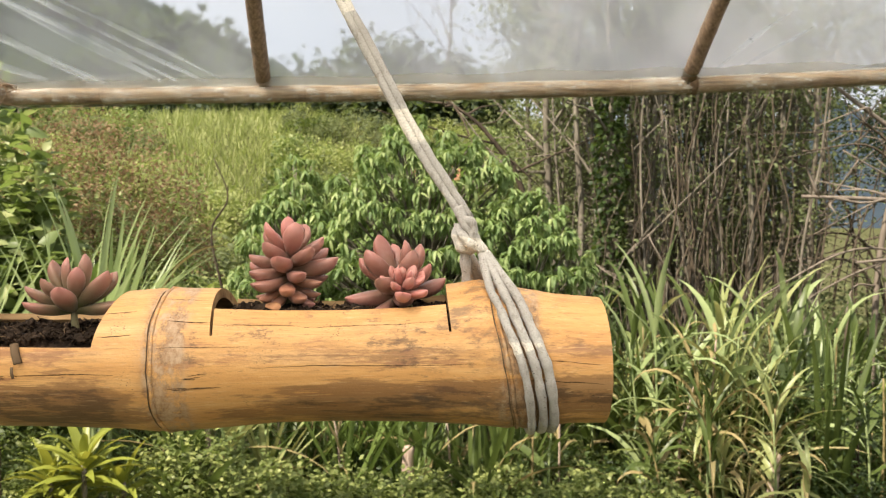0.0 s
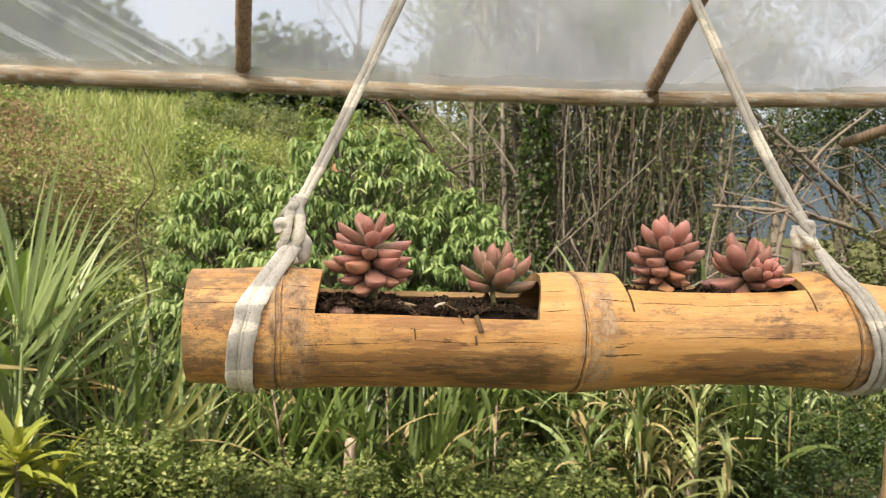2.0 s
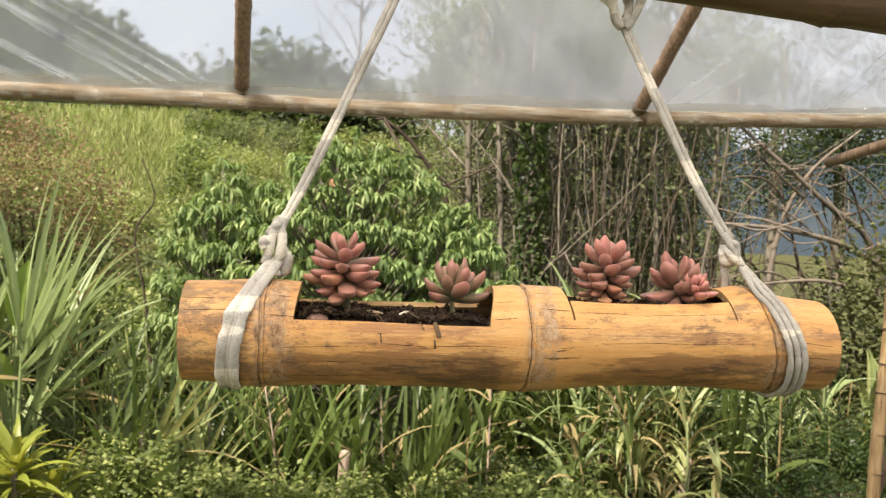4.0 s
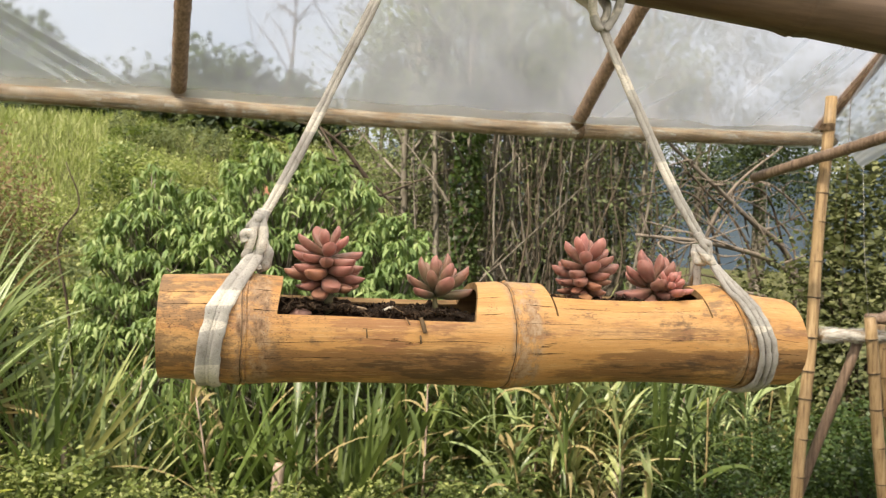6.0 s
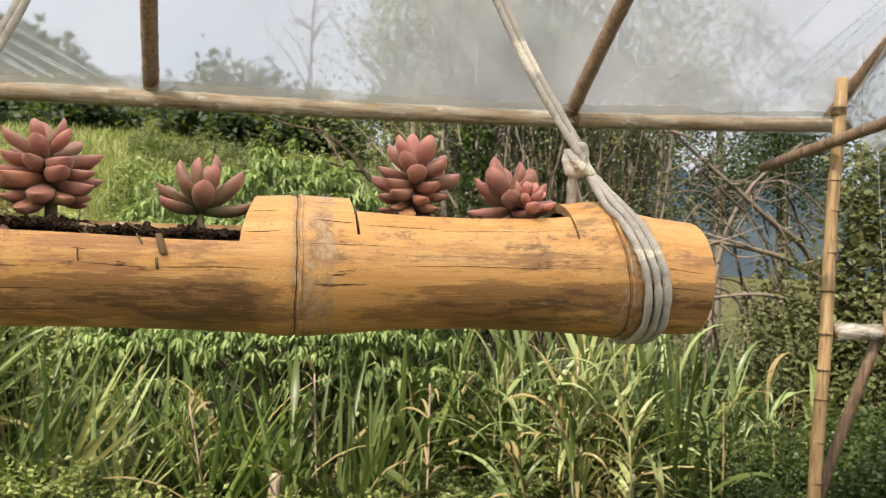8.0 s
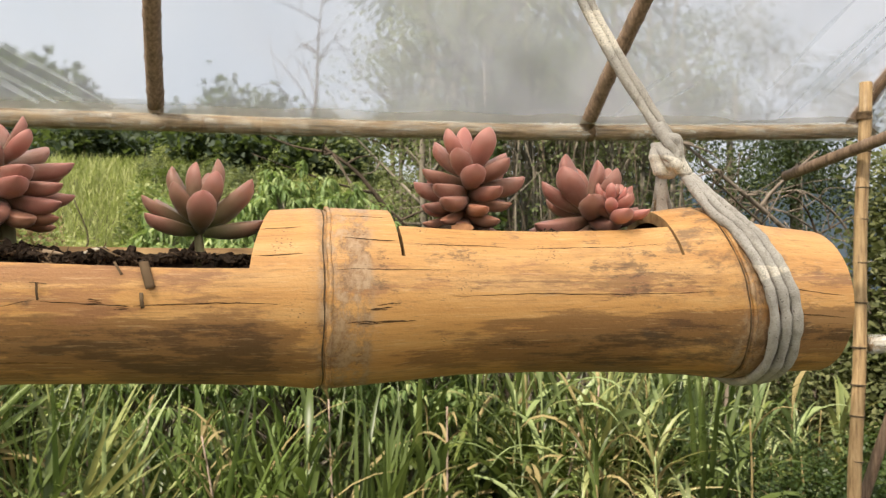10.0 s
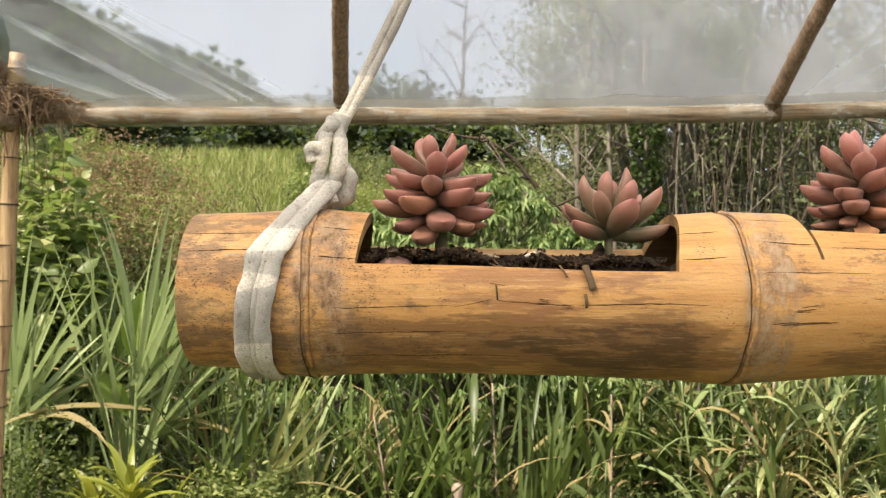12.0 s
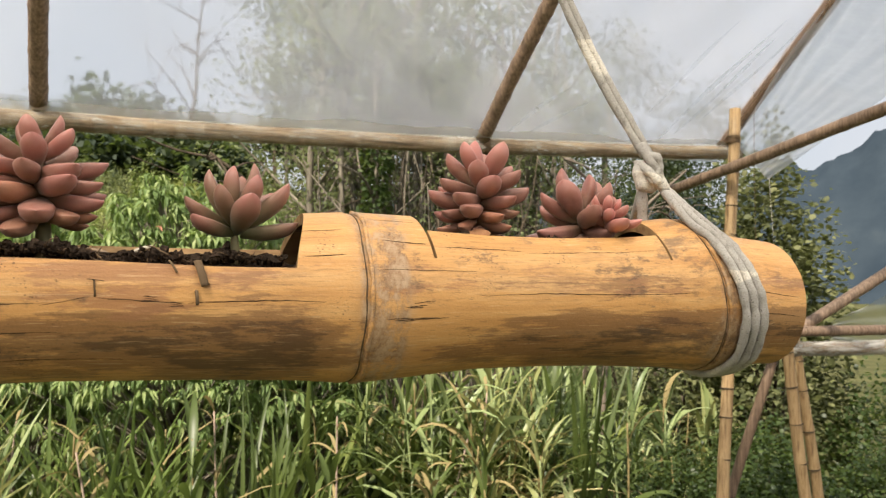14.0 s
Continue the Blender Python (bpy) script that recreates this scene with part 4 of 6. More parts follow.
part("inner_wall", mesh_np("inner_wall", V, Fi, CUT), planter, "dull brown inner bamboo wall")
part("sawn_edge", mesh_np("sawn_edge", V, Fr, CUT, False), planter, "pale sawn bamboo edge")


def disc(x):
    """A diaphragm across the culm."""
    ring = [culm_point(x, d, -WALL * 0.9) for d in np.arange(0, 360, 10)]
    c = np.mean(ring, 0)
    Vd, Fd = [c - np.array([0.002, 0, 0]), c + np.array([0.002, 0, 0])], []
    for s in (-0.002, 0.002):
        for p in ring:
            Vd.append(p + np.array([s, 0, 0]))
    m = len(ring)
    for q in range(0, m, 2):
        Fd.append([0, 2 + q, 2 + (q + 1) % m, 2 + (q + 2) % m])
        Fd.append([1, 2 + m + (q + 2) % m, 2 + m + (q + 1) % m, 2 + m + q])
    return np.array(Vd), np.array(Fd)


for x in (-0.5515, -0.2485, 0.055):
    part("diaphragm", mesh_np("diaphragm", *disc(x), CUT), planter, "brown woody diaphragm")

# the raised rings and the dark groove at each node
for x in (-0.557, -0.249, 0.052):
    for dx, rr, mat, nm in ((-0.0012, 0.00055, ROOTS, "node_groove"), (0.0026, 0.0019, BAMBOO, "node_ridge")):
        path = np.array([culm_point(x + dx + 0.0006 * math.sin(d * 0.13), d, 0.0002 + 0.0003 * math.sin(d * 0.21)) for d in np.arange(0, 361, 4)])
        part(nm, mesh_np(nm, *tube(path, rr * (1 + 0.25 * np.sin(np.arange(len(path)) * 1.7)), 6, cap=False), mat), culm)

# drying cracks and chips in the skin
def crack(x0, d0, x1, d1, w, seed):
    rs = random.Random(seed)
    n = max(6, int(abs(x1 - x0) / 0.004))
    w = w * 1.05 if w < 0.0008 else w * 0.85
    path, rad = [], []
    d_off = 0.0
    for q in range(n + 1):
        s = q / n
        d_off += rs.uniform(-0.32, 0.32)
        path.append(culm_point(x0 + (x1 - x0) * s, d0 + (d1 - d0) * s + d_off, -w * 0.35))
        rad.append(w * 0.95 * (0.25 + math.sin(math.pi * min(1, max(0, s))) ** 0.5 * rs.uniform(0.35, 1.0)))
    part("crack", mesh_np("crack", *tube(np.array(path), np.array(rad), 5, cap=True), CRACK), culm, "dark drying crack")


crack(-0.553, 26, -0.520, 25, 0.0007, 1)
crack(-0.548, 50, -0.522, 50, 0.0005, 31)
crack(-0.645, 30, -0.575, 31, 0.0005, 2)
crack(-0.645, 46, -0.575, 47, 0.0004, 12)
crack(-0.540, -7, -0.455, -6, 0.00040, 3)
crack(-0.455, -6, -0.424, 0, 0.00022, 32)
crack(-0.424, -1, -0.370, -4, 0.00042, 4)
crack(-0.370, -4, -0.277, -2, 0.00045, 33)
crack(-0.540, -25, -0.44, -23, 0.00034, 5)
crack(-0.296, 27, -0.262, 29, 0.00042, 6)
crack(-0.296, 48, -0.262, 50, 0.00036, 25)
crack(-0.240, 40, -0.199, 39, 0.00055, 7)
crack(-0.240, 62, -0.205, 62, 0.00036, 23)
crack(-0.242, 18, -0.165, 17, 0.00030, 34)
for k_ in range(5):
    crack(-0.236 + 0.006 * k_, -13 - (k_ % 3) * 0.9, -0.216 + 0.007 * k_, -13 - (k_ % 3) * 0.9 + 0.6, 0.00040, 40 + k_)
for k_ in range(3):
    crack(-0.222 + 0.003 * k_, -6 + k_ * 1.1, -0.208 + 0.004 * k_, -6 + k_ * 1.1, 0.00045, 50 + k_)
crack(-0.125, 34, 0.0, 35, 0.0003, 10)
crack(-0.19, 36, -0.12, 36, 0.0004, 20)
crack(0.065, 8, 0.139, 6, 0.0004, 11)
crack(0.065, -8, 0.139, -11, 0.0004, 13)
crack(-0.55, -43, -0.40, -44, 0.00035, 21)
crack(-0.165, 1, 0.03, 0, 0.00036, 22)
# bundles of short black scratches
for x_, d_ in ((-0.391, -1.0), (-0.375, -4.5)):
    for k_ in range(4):
        crack(x_ - 0.005 + 0.001 * (k_ % 2), d_ + 0.8 * (k_ - 1.5), x_ + 0.005, d_ + 0.8 * (k_ - 1.5) - 0.2, 0.00028, 60 + k_)


def chip(x, deg, along, length, w, mat, name, label="", out=0.002):
    """A splinter lying on the skin."""
    a = culm_point(x, deg, out)
    b = culm_point(x + along, deg - length / 0.06 * 57.3, out)
    mid = (a + b) / 2 + (a - np.array([a[0], 0, 0])) * 0.02
    V, F = tube(smooth_path([a, mid, b], 4), w, 6, 0.6)
    part(name, mesh_np(name, V, F, mat), planter, label)


chip(-0.3625, 22, 0.005, 0.016, 0.0034, ROOTS, "splinter", "dark brown splinter hanging over the rim")
chip(-0.380, 22, 0.005, 0.008, 0.0010, ROOTS, "splinter")
chip(-0.363, 4, 0.001, 0.009, 0.0012, ROOTS, "splinter")
chip(-0.424, 9, 0.001, 0.010, 0.0007, ROOTS, "splinter")
chip(-0.428, 9.5, 0.010, 0.001, 0.0005, ROOTS, "splinter")


# soil in the two troughs
def soil_bed(x0, x1, z_mid, seed):
    nx, ny = 90, 26
    V = np.zeros((nx + 1, ny + 1, 3))
    for i in range(nx + 1):
        x = x0 + (x1 - x0) * i / nx
        r, zc = culm_radius(x)
        r -= WALL + 0.0005
        for j in range(ny + 1):
            v = -1 + 2 * j / ny
            q = noise.fractal((x * 60 + seed, v * 3.4, seed), 1.0, 2.0, 4)
            q2 = noise.noise((x * 240 + seed, v * 13, seed))
            z = z_mid + 0.006 * q + 0.0035 * q2 - 0.004 * v * v
            half = math.sqrt(max(1e-6, r * r - (z - zc) ** 2))
            V[i, j] = (x - PX, v * half, z - PZ)
    ii, jj = np.meshgrid(np.arange(nx), np.arange(ny), indexing="ij")
    m = ny + 1
    F = np.stack([ii * m + jj, (ii + 1) * m + jj, (ii + 1) * m + jj + 1, ii * m + jj + 1], -1).reshape(-1, 4)
    ob = part("soil", mesh_np("soil", V, F, SOIL))
    ob.location = (PX, PY, PZ)
    return tagged(ob, "dark crumbly potting soil in the bamboo trough", "soil")


soil_bed(-0.549, -0.2515, 1.4185, 1.0)
soil_bed(-0.246, 0.052, 1.4345, 5.0)


def crumbs(n, x0, x1, z, seed, half=0.046):
    """Loose dark flakes, crumbs and fibres of soil."""
    r = np.random.default_rng(seed)
    lump = tube(np.array([(-0.5, 0, 0), (-0.25, 0.10, 0.05), (0.05, -0.06, 0.02), (0.3, 0.05, -0.04), (0.5, 0, 0.03)]), [0.10, 0.40, 0.30, 0.38, 0.10], 5, 0.6)
    flake = tube(np.array([(-0.5, 0, 0), (-0.2, 0.06, 0.05), (0.2, -0.05, -0.03), (0.5, 0.02, 0.04)]), [0.12, 0.36, 0.30, 0.08], 4, 0.25)
    fibre = tube(np.array([(-0.5, 0, 0), (-0.15, 0.10, 0.06), (0.2, 0.04, 0.12), (0.5, -0.08, 0.02)]), [0.02, 0.04, 0.035, 0.015], 4)
    ob = thing("soil_crumbs", (PX, PY, PZ), "loose dark crumbs, flakes and root fibres on the soil", "soil")
    tagged(ob, kind="stuff")
    for nm_, shape, k_, s0, mt_ in (("crumb_layer", lump, n, 0.0034, SOIL), ("flake_layer", flake, n // 2, 0.0052, SOIL), ("fibre_layer", fibre, n // 9, 0.010, ROOTS)):
        x = r.uniform(x0, x1, k_)
        hump = 0.006 * np.exp(-((x + 0.475) / 0.035) ** 2) + 0.004 * np.sin(x * 60) ** 2
        P = np.stack([x - PX, r.uniform(-half, half, k_), z - PZ + hump + r.uniform(-0.002, 0.004, k_)], -1)
        M = orient(r.normal(0, 1, (k_, 3)) * np.array([1, 1, 0.5]), r.normal(0, 0.7, (k_, 3)) + np.array([0, 0, 0.6]))
        tagged(part(nm_, mesh_np(nm_, *scatter(shape, P, M, s0 * r.lognormal(0, 0.42, k_)), mt_, nm_ == "fibre_layer"), ob), kind="stuff")
    return ob


crumbs(1500, -0.518, -0.303, 1.421, 3)
crumbs(900, -0.192, 0.006, 1.4375, 4, 0.031)


def pebble(name, loc, size, colour, label, category="pebble"):
    V, F = tube(np.array([(-1, 0, 0), (-0.8, 0, 0), (-0.3, 0.05, 0), (0.3, -0.04, 0.02), (0.8, 0, 0), (1, 0, 0)]), [0.05, 0.5, 0.95, 0.93, 0.5, 0.05], 10)
    kk = Mat(name + "_surface")
    m = kk.done(kk.ramp(kk.noise(kk.coords("Object"), 90, 4), [(0.3, tuple(c * 0.8 for c in colour)), (0.7, colour)]), 0.7)
    ob = part(name, mesh_np(name, V * np.array(size), F, m))
    ob.location = loc
    return tagged(ob, label, category)


pebble("pebble", (-0.495, 0.735, 1.4215), (0.0125, 0.009, 0.0065), (0.42, 0.24, 0.19), "rounded pinkish-brown pebble on the soil")
pebble("bark_chip", (-0.397, 0.733, 1.4290), (0.008, 0.0026, 0.0018), (0.55, 0.48, 0.38), "pale wood chip on the dark soil", "wood chip").rotation_euler = (0, -0.3, 0.4)
pebble("bark_chip", (-0.43, 0.748, 1.428), (0.012, 0.003, 0.002), (0.34, 0.24, 0.15), "brown bark chip on the dark soil", "wood chip").rotation_euler = (0, 0.1, -0.3)

# ---- succulents ----
def plump_leaf(w, t):
    """A fleshy leaf one unit long: flat above, keeled below, broad beyond its middle, closing quickly to a short point."""
    s = np.array([0, 0.12, 0.26, 0.42, 0.57, 0.70, 0.80, 0.88, 0.945, 0.985, 1.0])
    wide = np.array([0.44, 0.54, 0.72, 0.90, 1.0, 0.985, 0.88, 0.70, 0.44, 0.17, 0.02])
    deep = np.array([0.60, 0.72, 0.90, 1.0, 1.02, 0.96, 0.84, 0.66, 0.42, 0.17, 0.02])
    sides = 12
    a = np.arange(sides) * 2 * np.pi / sides
    V = np.zeros((len(s), sides, 3))
    V[..., 0] = s[:, None]
    V[..., 1] = w / 2 * wide[:, None] * np.sign(np.cos(a)) * np.abs(np.cos(a)) ** 0.8
    keel = np.where(np.sin(a) > 0, 0.42 * np.abs(np.sin(a)) ** 0.8, -1.22 * np.abs(np.sin(a)) ** 1.05)
    lift = 0.05 * s ** 2 + 0.03 * np.clip(s - 0.85, 0, 1) / 0.15
    V[..., 2] = t / 2 * deep[:, None] * keel + lift[:, None]
    ii, jj = np.meshgrid(np.arange(len(s) - 1), np.arange(sides), indexing="ij")
    j2 = (jj + 1) % sides
    F = np.stack([ii * sides + jj, (ii + 1) * sides + jj, (ii + 1) * sides + j2, ii * sides + j2], -1).reshape(-1, 4)[:, ::-1]
    return V.reshape(-1, 3), F


LEAF_MESH = {}
for nm, mt in (("rose", ROSE), ("green", ROSE_GREEN), ("pink", ROSE_PINK), ("old", ROSE_OLD), ("plump", ROSE)):
    slim = {"green": 0.80, "plump": 1.04}.get(nm, 0.95)
    LEAF_MESH[nm] = [mesh_np("leaf", *plump_leaf(w * slim, t * slim), mt) for w, t in ((0.47, 0.37), (0.52, 0.40), (0.43, 0.35))]


def succulent(base, top, leaves, label, kind, tilt=(0, 0), stem_r=0.0045, seed=0):
    """A rosette: leaves (height share, pitch, length, reach) spiral up a stem from base to top."""
    rs = random.Random(seed)
    base, top = Vector(base), Vector(top)
    ob = thing("succulent", base, label, "succulent", "succulents in the bamboo planter")
    axis = (top - base)
    path = smooth_path([(0, 0, -0.012), tuple(axis * 0.35 + Vector((0.002, 0, 0))), tuple(axis * 0.75), tuple(axis * 0.97)], 5)
    part("stem", mesh_np("stem", *tube(path, np.linspace(stem_r, stem_r * 0.6, len(path)), 8), STEM), ob)
    q = Euler((tilt[0], tilt[1], 0)).to_quaternion()
    n = len(leaves)
    for i, (h, pitch, length, kind_i) in enumerate(leaves):
        az = i * 2.39996 + rs.uniform(-0.2, 0.2) + seed
        p = radians(pitch + rs.uniform(-9, 9))
        d = q @ Vector((math.cos(az) * math.cos(p), math.sin(az) * math.cos(p), math.sin(p)))
        z = q @ Vector((-math.cos(az) * math.sin(p), -math.sin(az) * math.sin(p), math.cos(p)))
        y = z.cross(d)
        L = length * rs.uniform(0.84, 1.10)
        m = Matrix((d, y, z)).transposed().to_4x4()
        m = Matrix.Translation(axis * h + d * 0.003) @ m @ Matrix.Diagonal((L, L, L, 1))
        part("leaf", LEAF_MESH[kind_i or kind][rs.randrange(3)], ob, "", m)
    return ob


def column(n, h0, h1, rows, aged=0.38):
    """Leaf rows for a tall stacked rosette: rows give pitch and length up the stem, lowest first."""
    out = []
    for i in range(n):
        s = i / (n - 1)
        at = [r_[0] for r_ in rows]
        out.append((h0 + (h1 - h0) * s, float(np.interp(s, at, [r_[1] for r_ in rows])), float(np.interp(s, at, [r_[2] for r_ in rows])), "old" if s < aged and i % 3 else "pink" if s > 0.84 and i % 2 else None))
    return out


def tower(n, p0, p1, l0, l1, h0, h1, mid=1.0, bow=1.6):
    """Leaf rows for an open rosette: lowest leaves first."""
    out = []
    for i in range(n):
        s = i / (n - 1)
        out.append((h0 + (h1 - h0) * s, p0 + (p1 - p0) * s ** bow, (l0 + (l1 - l0) * s) * (1 + mid * math.sin(math.pi * s)), None))
    return out


succulent((-0.462, 0.772, 1.410), (-0.467, 0.768, 1.500), column(38, 0.49, 0.93, [(0, -18, 0.036), (0.25, -10, 0.042), (0.5, -3, 0.045), (0.7, 6, 0.044), (0.85, 24, 0.038), (0.94, 46, 0.031), (1, 66, 0.025)]),
          "tall rosy-brown stacked succulent rosette", "rose", (0.05, 0.0), 0.006, 2)
succulent((-0.337, 0.762, 1.405), (-0.335, 0.764, 1.449), tower(15, 16, 76, 0.044, 0.039, 0.88, 1.04, 0.08),
          "small open rosette succulent, greenish with rosy tips", "green", (0.05, 0.05), 0.0042, 4)
succulent((-0.146, 0.773, 1.428), (-0.138, 0.770, 1.502), column(36, 0.36, 0.90, [(0, -26, 0.026), (0.25, -12, 0.034), (0.5, 0, 0.040), (0.75, 16, 0.041), (0.9, 42, 0.035), (1, 70, 0.029)]),
          "rosy-brown upright stacked succulent rosette", "plump", (0.05, 0.03), 0.005, 6)
succulent((-0.034, 0.778, 1.430), (-0.043, 0.778, 1.470), tower(17, -8, 72, 0.043, 0.039, 0.55, 0.95, 0.06),
          "low sprawling rosy-brown succulent rosette with large leaves", "plump", (0.10, -0.26), 0.0045, 8)
succulent((-0.029, 0.760, 1.430), (-0.036, 0.745, 1.465), tower(15, 26, 80, 0.028, 0.013, 0.74, 1.0, 0.12),
          "small bright pink succulent rosette beside a larger one", "pink", (0.40, 0.12), 0.0035, 11)

# a shrivelled leaf at the foot of one plant
shr = Mat("shrivelled_leaf")
SHR = shr.done(shr.ramp(shr.noise(shr.coords("Object"), 140, 5), [(0.3, (0.24, 0.11, 0.05)), (0.7, (0.44, 0.22, 0.11))]), 0.8, 0.2)
sv, sf = plump_leaf(0.50, 0.30)
sv[:, 2] += 0.10 * np.sin(sv[:, 0] * 3.0) + 0.03 * np.sin(sv[:, 0] * 21.0 + sv[:, 1] * 9.0)
dead = part("shrivelled_leaf", mesh_np("shrivelled_leaf", sv * 0.017, sf, SHR))
dead.location, dead.rotation_euler = (-0.158, 0.748, 1.4475), (0.9, 0.12, -0.35)
tagged(dead, "shrivelled orange-brown fallen succulent leaf on the soil", "dead leaf")

# ---- ropes ----
def rope_strand(pts, r, flat=0.62, per=6, up=(0, 0, 1), seed=0):
    P = smooth_path(pts, per)
    run = np.arange(len(P)) * 6.0 / per
    w = r * (1 + 0.07 * np.sin(run * 0.9 + seed) + 0.03 * np.sin(run * 2.3))
    V, F = tube(P, w, 12, flat, up)
    crease = np.array([noise.noise_vector((v[0] * 190 + seed, v[1] * 190, v[2] * 120)) for v in V])
    return V + crease * 0.0006, F


def wrap_path(xdeg, out, dx=0.0):
    return [culm_point(x + dx, d, out) for x, d in xdeg]


def put_rope(name, strands, loc, label, parts):
    ob = thing(name, loc, label, "rope")
    for nm, (V, F) in zip(parts, strands):
        part(nm, mesh_np(nm, V, F, ROPE), ob)
    return ob


O = np.array([PX, PY, PZ])
KL, KR = np.array([-0.550, 0.775, 1.496]) - O, np.array([0.023, 0.772, 1.509]) - O
# one sling at each end: strands round the culm, a knot, and the long strands up to the beam
st, nm = [], []
wl_ = [(-0.578, 34), (-0.585, 14), (-0.591, -15), (-0.593, -50), (-0.592, -90), (-0.588, -130), (-0.581, -180), (-0.575, -214)]
for dx, s, rr in ((-0.0060, 0, 0.0064), (0.0016, 1, 0.0030), (0.0078, 2, 0.0056)):
    st.append(rope_strand([KL + np.array([0.004 + dx * 0.5, -0.006, -0.012])] + wrap_path(wl_, 0.0038, dx) + [KL + np.array([0.006, 0.008, -0.012])], rr, 0.46, 14, (0, 1, 0), s))
    nm.append("wrap_strand")
topL = np.array([-0.388, 0.79, 1.862]) - O
for dx, s in ((-0.0027, 2), (0.0027, 3)):
    st.append(rope_strand([KL + np.array([dx, 0.0, 0.012]), KL * 0.7 + topL * 0.3 + np.array([dx, 0, 0]), KL * 0.35 + topL * 0.65 + np.array([dx, 0, 0.0]), topL + np.array([dx, -0.004, 0])], 0.0038, 0.8, 10, (0, 1, 0), s))
    nm.append("long_strand")


def tangle(c, runs):
    """The turns of a knot: each run is a radius and points in millimetres about the knot's middle."""
    for q, (nm_, r_, pts) in enumerate(runs):
        st.append(rope_strand([c + np.array(p, float) * 0.001 for p in pts], r_, 0.85, 6, (0, 1, 0), q))
        nm.append(nm_)


tangle(KL, [("knot", 0.0064, ((10, 0, 40), (9, -4, 26), (11, -7, 10), (8, -6, -6), (1, -4, -16))),
            ("knot", 0.0052, ((6, -6, 36), (1, -9, 24), (-1, -11, 10), (-5, -8, -6), (-8, -4, -16))),
            ("knot", 0.0050, ((12, 4, 30), (5, -9, 30), (-3, -6, 22), (-4, 6, 16))),
            ("knot_bulge", 0.0075, ((11, 4, 0), (16, 2, -10), (14, 2, -22), (6, 6, -27))),
            ("loose_end", 0.0044, ((-1, -10, 6), (-7, -14, 14), (-11, -14, 11), (-9, -12, 3))),
            ("loose_end", 0.0040, ((2, -8, -14), (5, -11, -21), (7, -12, -29)))])
# the turn over the beam
BC = np.array([-0.39, 0.793, 1.900]) - O
turn = [topL + np.array([0.004, 0, 0])] + [BC + np.array([0.002 * q, 0.056 * math.sin(a) * -1, -0.056 * math.cos(a)]) for q, a in enumerate(np.radians(np.arange(20, 341, 40)))] + [topL + np.array([-0.004, 0.004, 0])]
st.append(rope_strand(turn, 0.006, 0.8, 5, (1, 0, 0), 9))
nm.append("beam_loop")
put_rope("sling_rope", st, (PX, PY, PZ), "grey-white cloth rope knotted round the bamboo planter", nm)

st, nm = [], []
wr_ = [(0.063, 62), (0.067, 45), (0.070, 30), (0.0745, 15), (0.0775, 0), (0.0785, -20), (0.078, -50), (0.077, -90), (0.074, -130), (0.066, -180), (0.055, -214)]
for dx, s in ((-0.0106, 0), (0.0, 1), (0.0104, 2)):
    st.append(rope_strand([KR + np.array([0.015 + dx * 0.2, -0.006, -0.018])] + wrap_path(wr_, 0.0042, dx) + [KR + np.array([0.0, 0.010, -0.016])], 0.0037 + 0.0003 * s, 0.95, 14, (0, 1, 0), s))
    nm.append("wrap_strand")
topR = np.array([-0.124, 0.79, 1.792]) - O
for dx, s in ((-0.0036, 3), (0.0036, 4)):
    st.append(rope_strand([KR + np.array([dx, 0.0, 0.014]), KR * 0.7 + topR * 0.3 + np.array([dx, 0, 0]), KR * 0.35 + topR * 0.65 + np.array([dx * 0.9, 0, 0.0]), topR + np.array([dx * 0.6, -0.002, 0])], 0.0039, 0.8, 14, (0, 1, 0), s))
    nm.append("long_strand")
tangle(KR, [("knot", 0.0050, ((-8, 0, 24), (-3, -6, 12), (3, -8, 3), (8, -7, -6), (15, -6, -17))),
            ("knot", 0.0046, ((-5, -4, 12), (2, -9, 12), (6, -9, 4), (3, -8, -4), (-3, -5, -9))),
            ("knot", 0.0046, ((-7, 0, 7), (-5, -7, 0), (2, -9, -7), (9, -6, -13))),
            ("knot_bulge", 0.0070, ((-5, 2, 8), (-7, 1, -2), (-4, 1, -11), (2, 1, -12), (6, -1, -8))),
            ("hanging_end", 0.0048, ((-2, 4, -12), (-1, 7, -34), (0, 8, -46)))])
BR = np.array([-0.125, 0.7915, 1.880]) - O
for sx, s in ((-1, 5), (1, 6)):
    lp = [topR + np.array([0.002 * sx, -0.003, -0.004]), topR + np.array([0.013 * sx, -0.004, 0.010]), topR + np.array([0.021 * sx, -0.018, 0.042])]
    lp += [BR + np.array([0.020 * sx, -0.057 * math.sin(a), -0.057 * math.cos(a)]) for a in np.radians(np.arange(60, 301, 40))]
    lp += [topR + np.array([0.012 * sx, 0.012, 0.030]), topR + np.array([0.002 * sx, 0.004, 0.0])]
    st.append(rope_strand(lp, 0.0066, 0.8, 5, (1, 0, 0), s))
    nm.append("beam_loop")
put_rope("sling_rope", st, (PX, PY, PZ), "grey-white cloth rope with three turns round the planter", nm)


